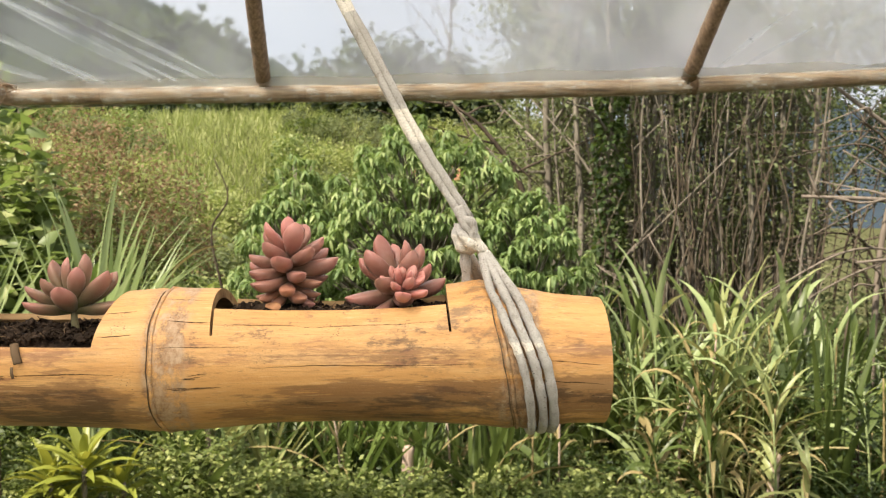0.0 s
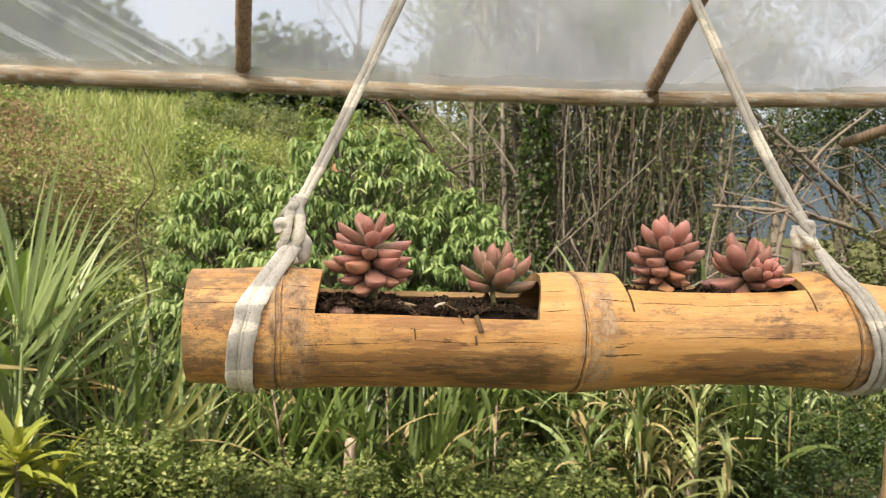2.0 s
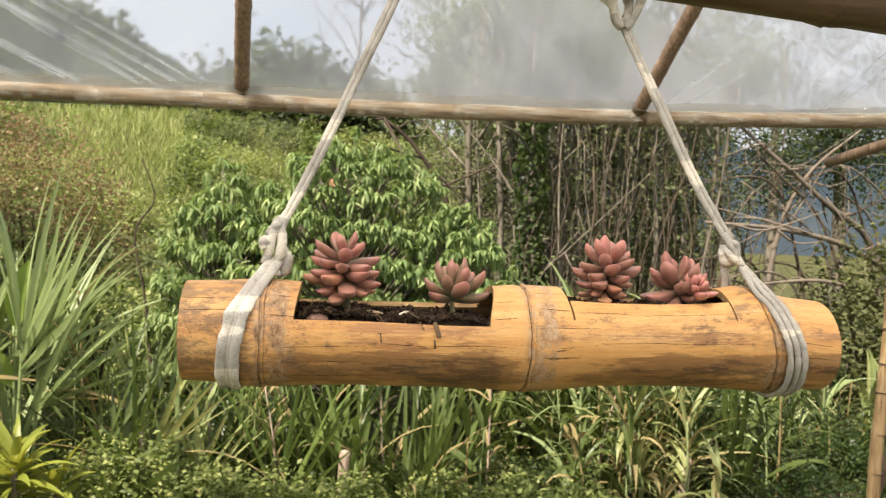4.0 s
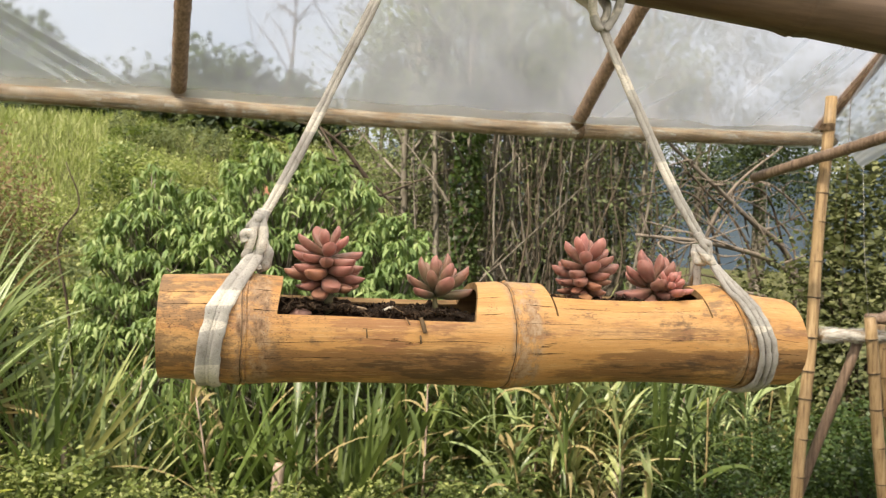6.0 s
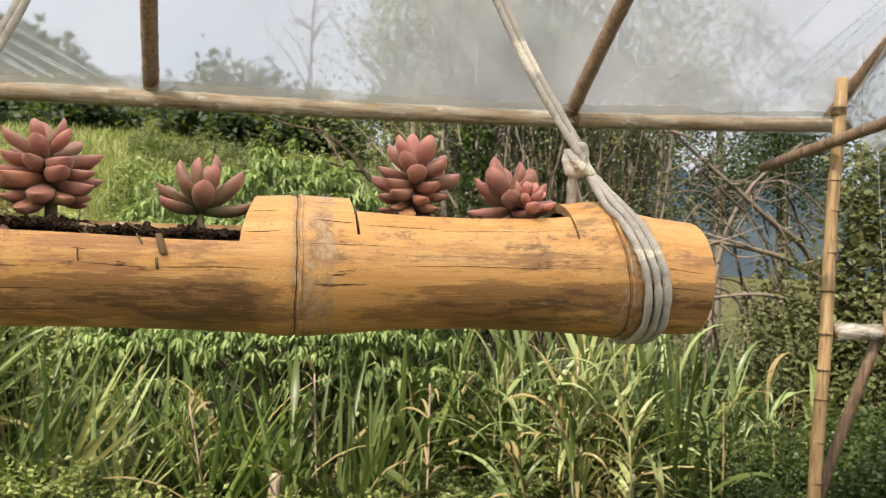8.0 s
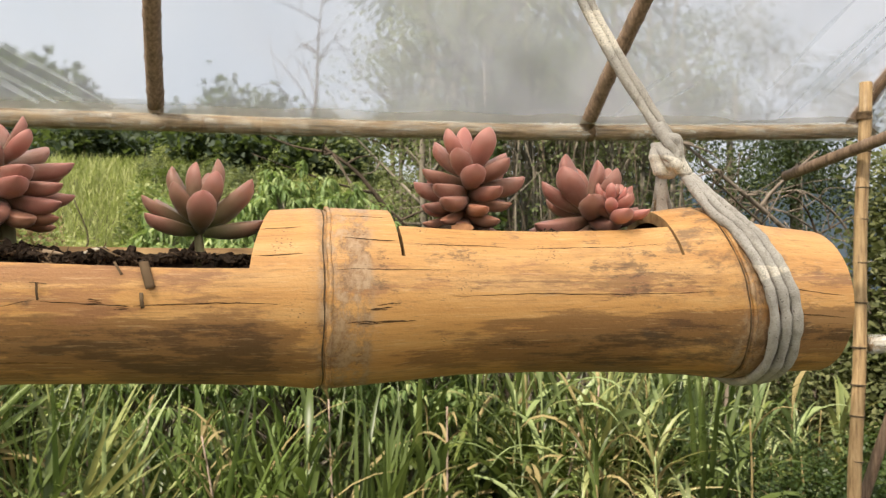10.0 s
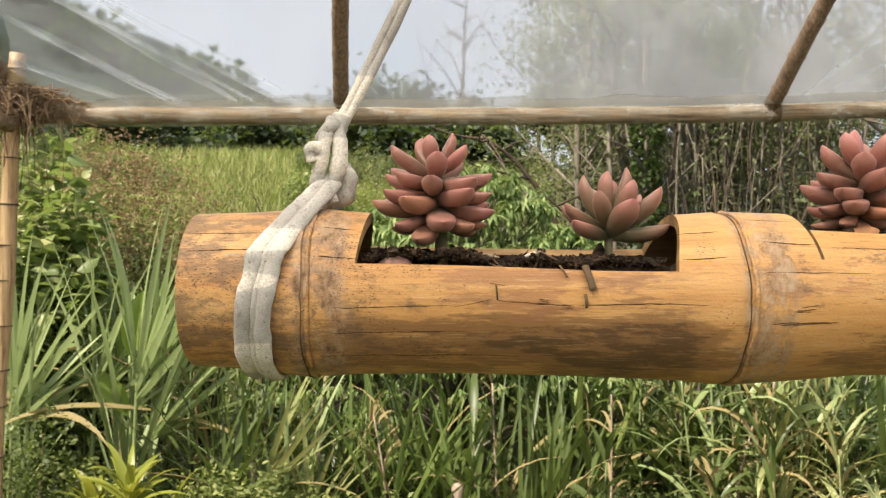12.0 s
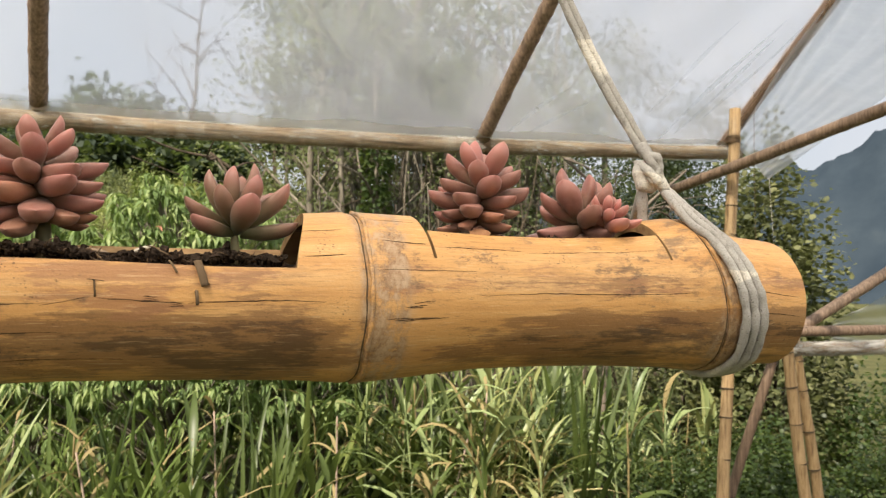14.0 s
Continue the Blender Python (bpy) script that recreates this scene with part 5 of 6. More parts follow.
# ---- wild growth ----
def cane_clump(x, y, h, n, spread, seed, mat=CANE, name="cane_grass", stalks=3, dry=0.12, wide=0.034, label=None, fan=0.0, single=False, bone=False):
    """Tall cane grass: upright stalks, each with a tuft of upright blades on top and arching blades below."""
    r = np.random.default_rng(seed)
    loc = on_ground(x, y, -0.03)
    ob = thing(name, loc, label or "clump of tall arching green cane grass", "cane grass", "cane grass in the dip")
    base, az, pitch, L, W, bend, stems = [], [], [], [], [], [], []
    per = max(4, n // stalks)
    for s in range(stalks):
        p = np.array([r.normal(0, spread), r.normal(0, spread), 0.0])
        hs = h * (r.uniform(0.55, 0.72) if bone else r.uniform(0.42, 0.62))
        top = p + np.array([r.normal(0, 0.07), r.normal(0, 0.07), hs])
        path = smooth_path([p, (p + top) / 2 + r.normal(0, 0.02, 3), top], 6)
        if not fan:
            stems.append(part("stalk", mesh_np("stalk", *tube(path, np.linspace(0.014, 0.008, len(path)), 6), CANE_PALE if s % 4 else DRY), ob, "pale jointed stalk"))
        plane = r.uniform(0, np.pi)
        for q in range(per):
            u = (q + r.uniform(0, 0.6)) / per
            base.append(path[int((0.12 + 0.88 * u) * (len(path) - 1))] if not fan else p + np.array([r.normal(0, 0.04), r.normal(0, 0.04), h * 0.12 * u]))
            az.append(plane + np.pi * (q % 2) + r.normal(0, 0.55))
            tuft = u > 0.5
            if fan:
                pitch.append(radians(r.uniform(42, 88)))
                bend.append(r.uniform(0.1, 1.0) * fan)
                L.append(h * r.uniform(0.55, 0.95))
            elif bone:
                az[-1] = plane + np.pi * (q % 2) + r.normal(0, 0.28)
                pitch.append(radians(r.uniform(62, 86) if u > 0.75 else r.uniform(34, 66)))
                bend.append(r.uniform(0.4, 1.5) if u > 0.75 else r.uniform(1.2, 2.5))
                L.append(h * r.uniform(0.30, 0.46))
            else:
                pitch.append(radians(r.uniform(70, 88) if tuft else r.uniform(42, 72)))
                bend.append(r.uniform(0.2, 1.3) if tuft else r.uniform(1.1, 2.6))
                L.append(h * (r.uniform(0.36, 0.60) if tuft else r.uniform(0.30, 0.50)))
            W.append(wide * r.uniform(0.65, 1.15) * (1.0 if tuft else 0.9))
    base, az, pitch, L, W, bend = [np.array(v) for v in (base, az, pitch, L, W, bend)]
    m = len(az)
    old = r.random(m) < dry
    bend = bend + 1.1 * old
    V, F = blades(base, az, pitch, L, W, bend)
    if single:
        nv = len(V) // m
        for q in range(m):
            part("blade", mesh_np("blade", V[q * nv:(q + 1) * nv], F[:14], DRY if old[q] else mat), stems[q // per] if stems else ob, "straw-coloured dry blade" if old[q] else "")
    else:
        VF = V.reshape(m, -1, 3)
        F0 = F[:14]
        for nm_, sel, mt_, lb in (("blades", ~old, mat, ""), ("dry_blades", old, DRY, "straw-coloured dry blades")):
            if sel.any():
                nv = VF.shape[1]
                k_ = int(sel.sum())
                FF = (F0[None] + (np.arange(k_) * nv)[:, None, None]).reshape(-1, 4)
                tagged(part(nm_, mesh_np(nm_, VF[sel], FF, mt_), ob, lb), kind="stuff")
    return ob


# the big pale clump on one side, the row in the middle, the large clump on the other side
for q, (x, y, h, n, sp) in enumerate([(-3.35, 7.5, 3.3, 16, 0.12), (-2.75, 7.6, 2.9, 16, 0.12), (-3.05, 7.9, 3.0, 16, 0.15), (-4.35, 7.3, 2.8, 20, 0.14),
                                      (-3.7, 7.9, 2.9, 18, 0.18), (-4.9, 8.2, 2.7, 18, 0.18), (-3.9, 8.6, 2.5, 18, 0.18)]):
    cane_clump(x, y, h, n, sp, 100 + q, CANE if q in (1, 2, 4) else CANE_PALE, wide=0.060, stalks=2, dry=0.10, fan=0.75 if q in (0, 1, 3, 5) else 0.0, bone=q not in (0, 1, 3, 5), single=q < 4, label="tall cane clump of bluish-green broad arching blades")


def cane_fan(x, y, z0, n, length, wide, seed, mat, lean, label):
    """A cane whose stiff blades all spring from the top of one stalk, most of them to one side."""
    r = np.random.default_rng(seed)
    loc = on_ground(x, y, -0.03)
    ob = thing("cane_grass", loc, label, "cane grass", "cane grass in the dip")
    top = np.array([0.0, 0.0, z0 - loc[2]])
    path = smooth_path([(-0.05, 0, 0), tuple(top * 0.5 + np.array([-0.03, 0, 0])), tuple(top)], 6)
    part("stalk", mesh_np("stalk", *tube(path, np.linspace(0.022, 0.014, len(path)), 7), CANE_PALE), ob, "pale jointed stalk")
    for q in range(n):
        u = (q + 0.5) / n
        side = lean > u or q % 3 == 0
        az = np.array([(0.0 if side else np.pi) + r.normal(0, 0.45)])
        dead = q % 9 == 7
        pitch = np.array([radians(r.uniform(5, 30) if dead else 36 + 54 * u + r.normal(0, 5))])
        L = np.array([length * r.uniform(0.70, 1.0) * (0.85 + 0.25 * u)])
        V, F = blades(top[None] - np.array([[0, 0, 0.30 * (1 - u)]]) + r.normal(0, 0.015, (1, 3)), az, pitch, L, np.array([wide * r.uniform(0.7, 1.1)]), np.array([r.uniform(0.8, 1.4) if dead else r.uniform(0.05, 0.45)]))
        part("blade", mesh_np("blade", V, F, DRY if dead else mat), ob, "straw-coloured dry blade" if dead else "")
    return ob


cane_fan(-3.02, 7.1, 0.05, 26, 1.6, 0.105, 131, CANE_FAN, 0.95, "tall cane with a fan of pale bluish-green blades")
cane_fan(-3.12, 7.0, 0.40, 18, 1.75, 0.085, 132, CANE_FAN, 0.70, "tall cane with a fan of pale bluish-green blades")
cane_fan(-4.15, 6.9, 0.15, 22, 1.5, 0.09, 133, CANE_FAN, 0.85, "tall cane with a fan of pale bluish-green blades")
cane_fan(-3.62, 7.3, 0.30, 18, 1.5, 0.08, 137, CANE_FAN, 0.7, "tall cane with a fan of pale bluish-green blades")
cane_fan(-2.06, 7.05, -0.45, 18, 1.55, 0.066, 134, CANE_YELLOW, 0.5, "slender cane with upright bright green blades")
cane_fan(-1.60, 7.0, -0.75, 14, 0.95, 0.060, 135, CANE_YELLOW, 0.6, "short cane with upright bright green blades")
cane_fan(-2.35, 6.75, -0.40, 12, 1.2, 0.055, 136, CANE, 0.3, "slender cane with dark green blades")
for q, (x, y, h) in enumerate([(-2.13, 7.0, 2.1), (-1.75, 7.0, 1.85), (-1.95, 7.3, 2.0), (-0.92, 7.0, 1.8), (-0.36, 7.05, 1.6), (0.5, 7.1, 1.7), (-1.35, 7.6, 2.0), (-0.65, 7.8, 2.0), (0.05, 7.7, 1.9), (0.8, 7.8, 1.9)]):
    cane_clump(x, y, h, 13, 0.03, 150 + q, CANE_PALE if q % 2 and x < -1.5 else CANE_GREEN if x < -0.3 else CANE, wide=0.07, stalks=1, dry=0.08, fan=0.55, single=True, label="tuft of upright green cane blades")
for q, (x, y, h, n, sp) in enumerate([(2.15, 7.4, 2.55, 40, 0.24), (2.75, 7.5, 2.7, 44, 0.24), (1.75, 7.9, 2.4, 36, 0.2), (3.30, 7.5, 2.55, 40, 0.24),
                                      (2.5, 6.9, 1.9, 34, 0.2), (3.2, 8.5, 2.6, 40, 0.2), (3.9, 8.0, 2.3, 34, 0.2), (2.1, 8.6, 2.3, 36, 0.2),
                                      (4.7, 8.8, 2.0, 30, 0.2), (5.4, 8.3, 1.9, 30, 0.2), (6.2, 8.9, 1.8, 28, 0.2)]):
    cane_clump(x, y, h, n, sp, 200 + q, (CANE_PALE, CANE_YELLOW, CANE)[q % 3], wide=0.088, stalks=4, dry=0.07, single=q < 7, bone=True, label="large clump of cane grass with sunlit arching blades")
    cane_clump(x + 0.15, y + 0.25, h * 0.92, n // 2, sp, 230 + q, CANE, wide=0.07, stalks=3, dry=0.05, fan=1.3, label="tuft of upright green cane blades")
r0 = np.random.default_rng(5)
for q in range(34):
    x = -2.1 + 6.3 * ((q * 0.618034) % 1.0) + r0.normal(0, 0.1)
    y = 6.7 + 2.4 * ((q * 0.754877) % 1.0)
    h = r0.uniform(1.45, 2.05) + (0.2 if x > 1.5 else 0)
    if q % 5 < 3:
        cane_clump(x, y, h * 1.05, int(r0.integers(9, 14)), 0.05, 300 + q, CANE_GREEN if x < -0.4 and q % 2 else CANE, wide=0.080, stalks=1, dry=0.05, single=y < 7.8, fan=0.75, label="tuft of upright green cane blades")
    else:
        cane_clump(x, y, h, int(r0.integers(11, 16)), 0.10, 300 + q, CANE_GREEN if x < -0.4 else CANE if q % 6 else CANE_PALE, wide=0.088, stalks=2 - q % 2, dry=0.06, single=y < 7.8, bone=True)
for q in range(16):
    x, y = r0.uniform(4.2, 8.5), r0.uniform(7.0, 10.0)
    cane_clump(x, y, r0.uniform(1.0, 1.5), 14, 0.14, 400 + q, CANE, wide=0.06, stalks=2, dry=0.1, bone=True)


for q, (x, y, h) in enumerate([(2.60, 6.8, 2.1), (2.2, 6.9, 1.7), (2.9, 6.65, 1.6), (1.7, 6.8, 1.3), (2.4, 6.5, 1.1), (2.35, 6.6, 1.6), (2.75, 6.45, 1.3)]):
    cane_clump(x, y, h, 34, 0.13, 450 + q, CANE_YELLOW if q % 2 == 0 else CANE, stalks=2, dry=0.30, wide=0.055, single=True, bone=True, label="sunlit yellowing cane grass with dry lower blades")


def leaf_cloud(P, size, shape, r, up_bias=0.6, out=None):
    """Leaves at the places P, facing at random but mostly upwards."""
    n = len(P)
    d = r.normal(0, 1, (n, 3))
    if out is not None:
        d += out
    d[:, 2] = d[:, 2] * 0.5 - 0.15
    up = r.normal(0, 1, (n, 3)) * (1 - up_bias) + np.array([0, 0, 1.0])
    return scatter(shape, P, orient(d, up), size * r.uniform(0.6, 1.25, n))


SMALL = leaf_shape(2, 0.62, 0.15, 0.15, 0.42)
LANCE = leaf_shape(4, 0.30, 0.26, 0.12, 0.45)
HANG = leaf_shape(5, 0.24, 0.62, 0.10, 0.45)
BROADL = leaf_shape(4, 0.50, 0.30, 0.16, 0.45)
ROUND = leaf_shape(3, 0.85, 0.18, 0.12, 0.48)


def mound(x, y, rx, ry, h, n, size, mat, seed, label, name="shrub", shape=SMALL, lift=0.0, category="shrub"):
    """A low bush: a few stems and a lumpy shell of leaves."""
    r = np.random.default_rng(seed)
    loc = on_ground(x, y)
    ob = thing(name, loc, label, category, "undergrowth shrubs")
    a, t = r.uniform(0, 2 * np.pi, n), np.arccos(r.uniform(-0.1, 1, n))
    lump = np.array([1 + 0.42 * noise.noise((math.cos(b) * 2.1 + seed, math.sin(b) * 2.1, c * 2.3)) for b, c in zip(a, t)])
    rad = lump * r.uniform(0.55, 1.03, n) ** 0.6
    P = np.stack([rx * rad * np.sin(t) * np.cos(a), ry * rad * np.sin(t) * np.sin(a), lift + (h - lift) * rad * np.cos(t)], -1)
    part("crown", mesh_np("crown", *leaf_cloud(P, size, shape, r, 0.55, P / (np.linalg.norm(P, axis=1)[:, None] + 0.1)), mat), ob)
    for s in range(5):
        tip = P[r.integers(n)] * 0.75
        V, F = tube(smooth_path([(0, 0, -0.05), tuple(tip * 0.4 + np.array([0, 0, 0.08 * h])), tuple(tip)], 4), np.linspace(0.02, 0.006, 9) * (0.6 + h * 0.3), 6)
        part("limb", mesh_np("limb", V, F, BARK_DARK), ob)
    return ob


for q in range(54):
    x = -4.8 + 11.5 * ((q * 0.618034 + 0.3) % 1.0)
    y = 6.1 + 2.9 * ((q * 0.754877 + 0.1) % 1.0)
    h = r0.uniform(0.35, 0.85 if x < -0.3 else 0.6)
    if (x + 2.9) ** 2 + (y - 6.2) ** 2 < 0.9 or (x + 0.29) ** 2 + (y - 6.6) ** 2 < 0.35 or (0.6 < x < 3.4 and y < 7.3):
        continue
    mound(x, y, r0.uniform(0.4, 0.65), r0.uniform(0.4, 0.6), h, 900, 0.055, IVY_AND_SHADED if x > 2.6 or q % 2 else UNDER, 500 + q, "low tangled shrub of small green leaves")
for q, (x, y, rx, h) in enumerate([(3.2, 7.0, 0.5, 1.35), (3.9, 7.2, 0.5, 1.1), (-3.62, 6.3, 0.40, 1.45), (-4.1, 6.6, 0.5, 1.35), (-1.9, 6.9, 0.5, 0.75), (4.9, 7.3, 0.6, 0.9)]):
    mound(x, y, rx, rx, h, 1500, 0.05, IVY_AND_SHADED if x > 2 else UNDER, 600 + q, "dense leafy vine-covered shrub in sun")


for q, (x, y, rx, h) in enumerate([(-1.95, 6.45, 0.45, 0.85), (-2.4, 6.6, 0.4, 0.8), (-1.4, 6.5, 0.45, 0.72), (-0.85, 6.6, 0.45, 0.6), (-3.3, 6.5, 0.4, 0.8), (-0.2, 6.5, 0.4, 0.55), (0.5, 6.55, 0.4, 0.5), (1.2, 6.45, 0.45, 0.5), (1.8, 6.35, 0.4, 0.45)]):
    mound(x, y, rx, 0.4, h, 2300, 0.058, LUSH, 640 + q, "low sunlit shrub of small bright green leaves")


# the broad shrub-tree with drooping leaves
def droop_tree(x, y, rx, ry, top, whorls, seed, label, skew=0.0):
    """Branches carry umbrella-like whorls of hanging leaves in tiers over a dome."""
    r = np.random.default_rng(seed)
    loc = on_ground(x, y, -0.05)
    h = top - loc[2]
    ob = thing("drooping_leaf_tree", loc, label, "tree")
    V, F = tube(smooth_path([(0, 0, 0), (0.05, 0.02, h * 0.35), (-0.03, 0, h * 0.7), (0.0, 0, h * 0.90)], 6), np.linspace(0.055, 0.015, 19), 8)
    part("trunk", mesh_np("trunk", V, F, BARK), ob)
    tips = []
    for q in range(whorls):
        u = (q + 0.5) / whorls
        az = q * 2.39996
        t_ = math.acos(1 - 0.84 * u)
        tier = round(t_ / 0.21) * 0.21
        t_ = 0.2 * t_ + 0.8 * tier + r.normal(0, 0.025)
        bulge = 1 + 0.14 * noise.noise((math.cos(az) * 1.7 + seed, math.sin(az) * 1.7, t_ * 2.0)) + r.normal(0, 0.03)
        p = np.array([rx * bulge * math.sin(t_) * math.cos(az), ry * bulge * math.sin(t_) * math.sin(az), h * (0.22 + 0.76 * bulge * math.cos(t_))])
        p[2] += skew * p[0]
        tips.append(p)
        if q % 3 == 0:
            start = np.array([0, 0, max(0.15, p[2] - 0.30 * h)])
            path = smooth_path([start, start * 0.4 + p * 0.6 + np.array([0, 0, 0.05]), p], 4)
            part("limb", mesh_np("limb", *tube(path, np.linspace(0.018, 0.006, len(path)), 5), BARK), ob)
    tips = np.array(tips)
    inner = tips[::2] * np.array([0.72, 0.72, 0.84])
    tips = np.vstack([tips, inner])
    k_ = 13
    P = np.repeat(tips, k_, 0) + r.normal(0, 0.015, (len(tips) * k_, 3))
    a = np.repeat(r.uniform(0, 6.28, len(tips)), k_) + np.tile(np.arange(k_) * 2 * np.pi / k_, len(tips)) + r.normal(0, 0.3, len(P))
    pit = np.radians(np.tile(np.linspace(-62, 14, k_), len(tips)) + r.normal(0, 9, len(P)))
    d = np.stack([np.cos(a) * np.cos(pit), np.sin(a) * np.cos(pit), np.sin(pit)], -1)
    up = np.tile(np.array([0, 0, 1.0]), (len(P), 1)) + r.normal(0, 0.15, (len(P), 3))
    part("crown", mesh_np("crown", *scatter(HANG, P, orient(d, up), r.uniform(0.10, 0.155, len(P))), DROOP), ob)
    return ob


droop_tree(-0.25, 10.0, 1.8, 1.4, 2.58, 1050, 21, "broad green tree with tiers of drooping lance leaves")
droop_tree(1.05, 9.5, 0.95, 0.9, 1.70, 400, 22, "smaller green tree with tiers of drooping lance leaves", -0.1)
droop_tree(-1.9, 10.3, 0.95, 0.9, 2.18, 400, 23, "smaller green tree with tiers of drooping lance leaves")


# slender trees of the thicket
def thicket_tree(name, h, r0_, seed, leaves, bare=False, lean=0.0, label="", kind_mat=BARK, leaf_m=THICK, size=0.075, limbs=7, reach=1.0):
    r = np.random.default_rng(seed)
    ob = thing(name, (0, 0, 0), label, "tree", "trees of the thicket")
    pts = [np.array([0, 0, -0.1])]
    for s in range(1, 7):
        pts.append(np.array([lean * s / 6 + r.normal(0, 0.03) * h * 0.25, r.normal(0, 0.03) * h * 0.25, h * s / 6]))
    path = smooth_path(pts, 5)
    part("trunk", mesh_np("trunk", *tube(path, np.linspace(r0_, r0_ * 0.25, len(path)), 7), kind_mat), ob)
    P, twigs = [], []
    for b in range(limbs):
        s = r.uniform(0.22, 0.98)
        p = path[int(s * (len(path) - 1))]
        az = r.uniform(0, 6.28)
        L = reach * h * r.uniform(0.10, 0.26) * (1.1 - 0.5 * s)
        d = np.array([math.cos(az), math.sin(az), r.uniform(0.2, 1.3)])
        mid = p + d * L * 0.5 + r.normal(0, 0.08, 3) * L
        end = p + d * L + r.normal(0, 0.15, 3) * L
        bp = smooth_path([p, mid, end], 4)
        part("limb", mesh_np("limb", *tube(bp, np.linspace(r0_ * 0.42, r0_ * 0.10, len(bp)), 5), kind_mat), ob)
        for t_ in range(2):
            e2 = mid + r.normal(0, 0.35, 3) * L
            tw = smooth_path([mid, (mid + e2) / 2 + r.normal(0, 0.06, 3) * L, e2], 3)
            twigs.append(tube(tw, np.linspace(r0_ * 0.2, r0_ * 0.06, len(tw)), 4))
            P += [e2 + r.normal(0, 0.28, 3) * max(0.5, L * 0.5) for _ in range(leaves // (2 * limbs))]
        P += [end + r.normal(0, 0.30, 3) * max(0.5, L * 0.5) for _ in range(leaves // (2 * limbs))]
    tagged(part("twig_mass", mesh_np("twig_mass", *join(*twigs), TWIG), ob), kind="stuff")
    if not bare and P:
        P = np.array(P)
        P = P[P[:, 2] > 0.15]
        P = P[r.random(len(P)) < 0.9]
        part("crown", mesh_np("crown", *leaf_cloud(P, size, SMALL, r, 0.4), leaf_m), ob)
    return ob


def plant(ob, x, y, turn, s=1.0, dz=0.0):
    ob.location = on_ground(x, y, dz)
    ob.rotation_euler = (0, 0, turn)
    ob.scale = (s, s, s)


KINDS = [thicket_tree("thicket_tree", 6.8, 0.055, 31, 700, label="slender grey-barked tree with sparse small leaves"),
         thicket_tree("thicket_tree", 7.8, 0.07, 32, 900, label="slender grey-barked tree with sparse small leaves"),
         thicket_tree("thicket_tree", 5.4, 0.04, 33, 500, lean=0.5, label="thin leaning tree with sparse small leaves"),
         thicket_tree("thicket_tree", 6.2, 0.045, 34, 120, lean=-0.4, label="thin leaning nearly bare tree"),
         thicket_tree("thicket_tree", 4.2, 0.035, 35, 900, label="young bushy tree with dense small leaves", limbs=14),
         thicket_tree("thicket_tree", 7.2, 0.05, 36, 60, label="thin nearly bare grey tree")]
first = [True] * len(KINDS)
rt = np.random.default_rng(77)
for q in range(86):
    u = (q * 0.618034 + 0.15) % 1.0
    x = 1.75 + 4.6 * u + rt.normal(0, 0.12)
    y = 11.3 + 4.2 * ((q * 0.754877) % 1.0) + 0.12 * x
    kd = int(rt.choice(len(KINDS), p=[0.24, 0.22, 0.14, 0.12, 0.16, 0.12]))
    s = rt.uniform(0.8, 1.15)
    m = Matrix.Translation(on_ground(x, y)) @ Matrix.Rotation(rt.uniform(0, 6.28), 4, "Z") @ Matrix.Diagonal((s, s, s, 1))
    if first[kd]:
        first[kd] = False
        KINDS[kd].matrix_basis = m
    else:
        c_ = copy_thing(KINDS[kd], m)
# shaded undergrowth at the foot of the thicket
for q in range(18):
    x = 1.6 + 6.8 * ((q * 0.618034) % 1.0)
    mound(x, 10.6 + 1.6 * ((q * 0.754877) % 1.0), 0.75, 0.6, rt.uniform(0.9, 1.4), 1500, 0.075, THICK, 700 + q, "dim tangled shrub at the foot of the thicket")

# thin bare stems and hanging vines that fill the thicket
rv = np.random.default_rng(78)
runs = []
for q in range(120):
    dense = q % 3 < 2
    x = rv.normal(3.6, 0.6) if dense else rv.uniform(2.3, 6.6)
    y = rv.uniform(10.7, 12.6)
    g_ = float(ground_z(x, y))
    h = rv.uniform(2.6, 5.4)
    lean = rv.normal(0, 0.42, 2)
    pts = [(x + lean[0] * s ** 1.5 + rv.normal(0, 0.075), y + lean[1] * s, g_ + h * s) for s in np.linspace(0, 1, 7)]
    path = smooth_path(pts, 3)
    runs.append(tube(path, np.linspace(1.0, 0.45, len(path)) * rv.choice([0.008, 0.012, 0.018, 0.028], p=[0.35, 0.35, 0.2, 0.1]), 5))
for nm_, sel, mt_, lb in (("bare_stems", runs[::6], BARK, "thin pale bare stems crowding the thicket"), ("hanging_vines", [t_ for q, t_ in enumerate(runs) if q % 6], STEM_BROWN, "thin brown stems and vines crowding the thicket")):
    tagged(part(nm_, mesh_np(nm_, *join(*sel), mt_)), lb, "stems", kind="stuff")

# trunk clothed in ivy
ivy = thicket_tree("ivy_tree", 6.5, 0.07, 41, 300, label="thin trunk thickly clothed in green ivy")
r = np.random.default_rng(42)
n = 2600
zz = r.uniform(0.1, 5.2, n)
aa = r.uniform(0, 6.28, n)
rad = 0.13 + 0.14 * np.abs(np.sin(zz * 2.3)) * r.random(n)
P = np.stack([rad * np.cos(aa), rad * np.sin(aa), zz], -1)
part("ivy", mesh_np("ivy", *leaf_cloud(P, 0.085, ROUND, r, 0.1, np.stack([np.cos(aa), np.sin(aa), -1 + 0 * aa], -1) * 1.5), IVY_AND_SHADED), ivy, "glossy green ivy leaves")
plant(ivy, 2.45, 11.2, 0.0)


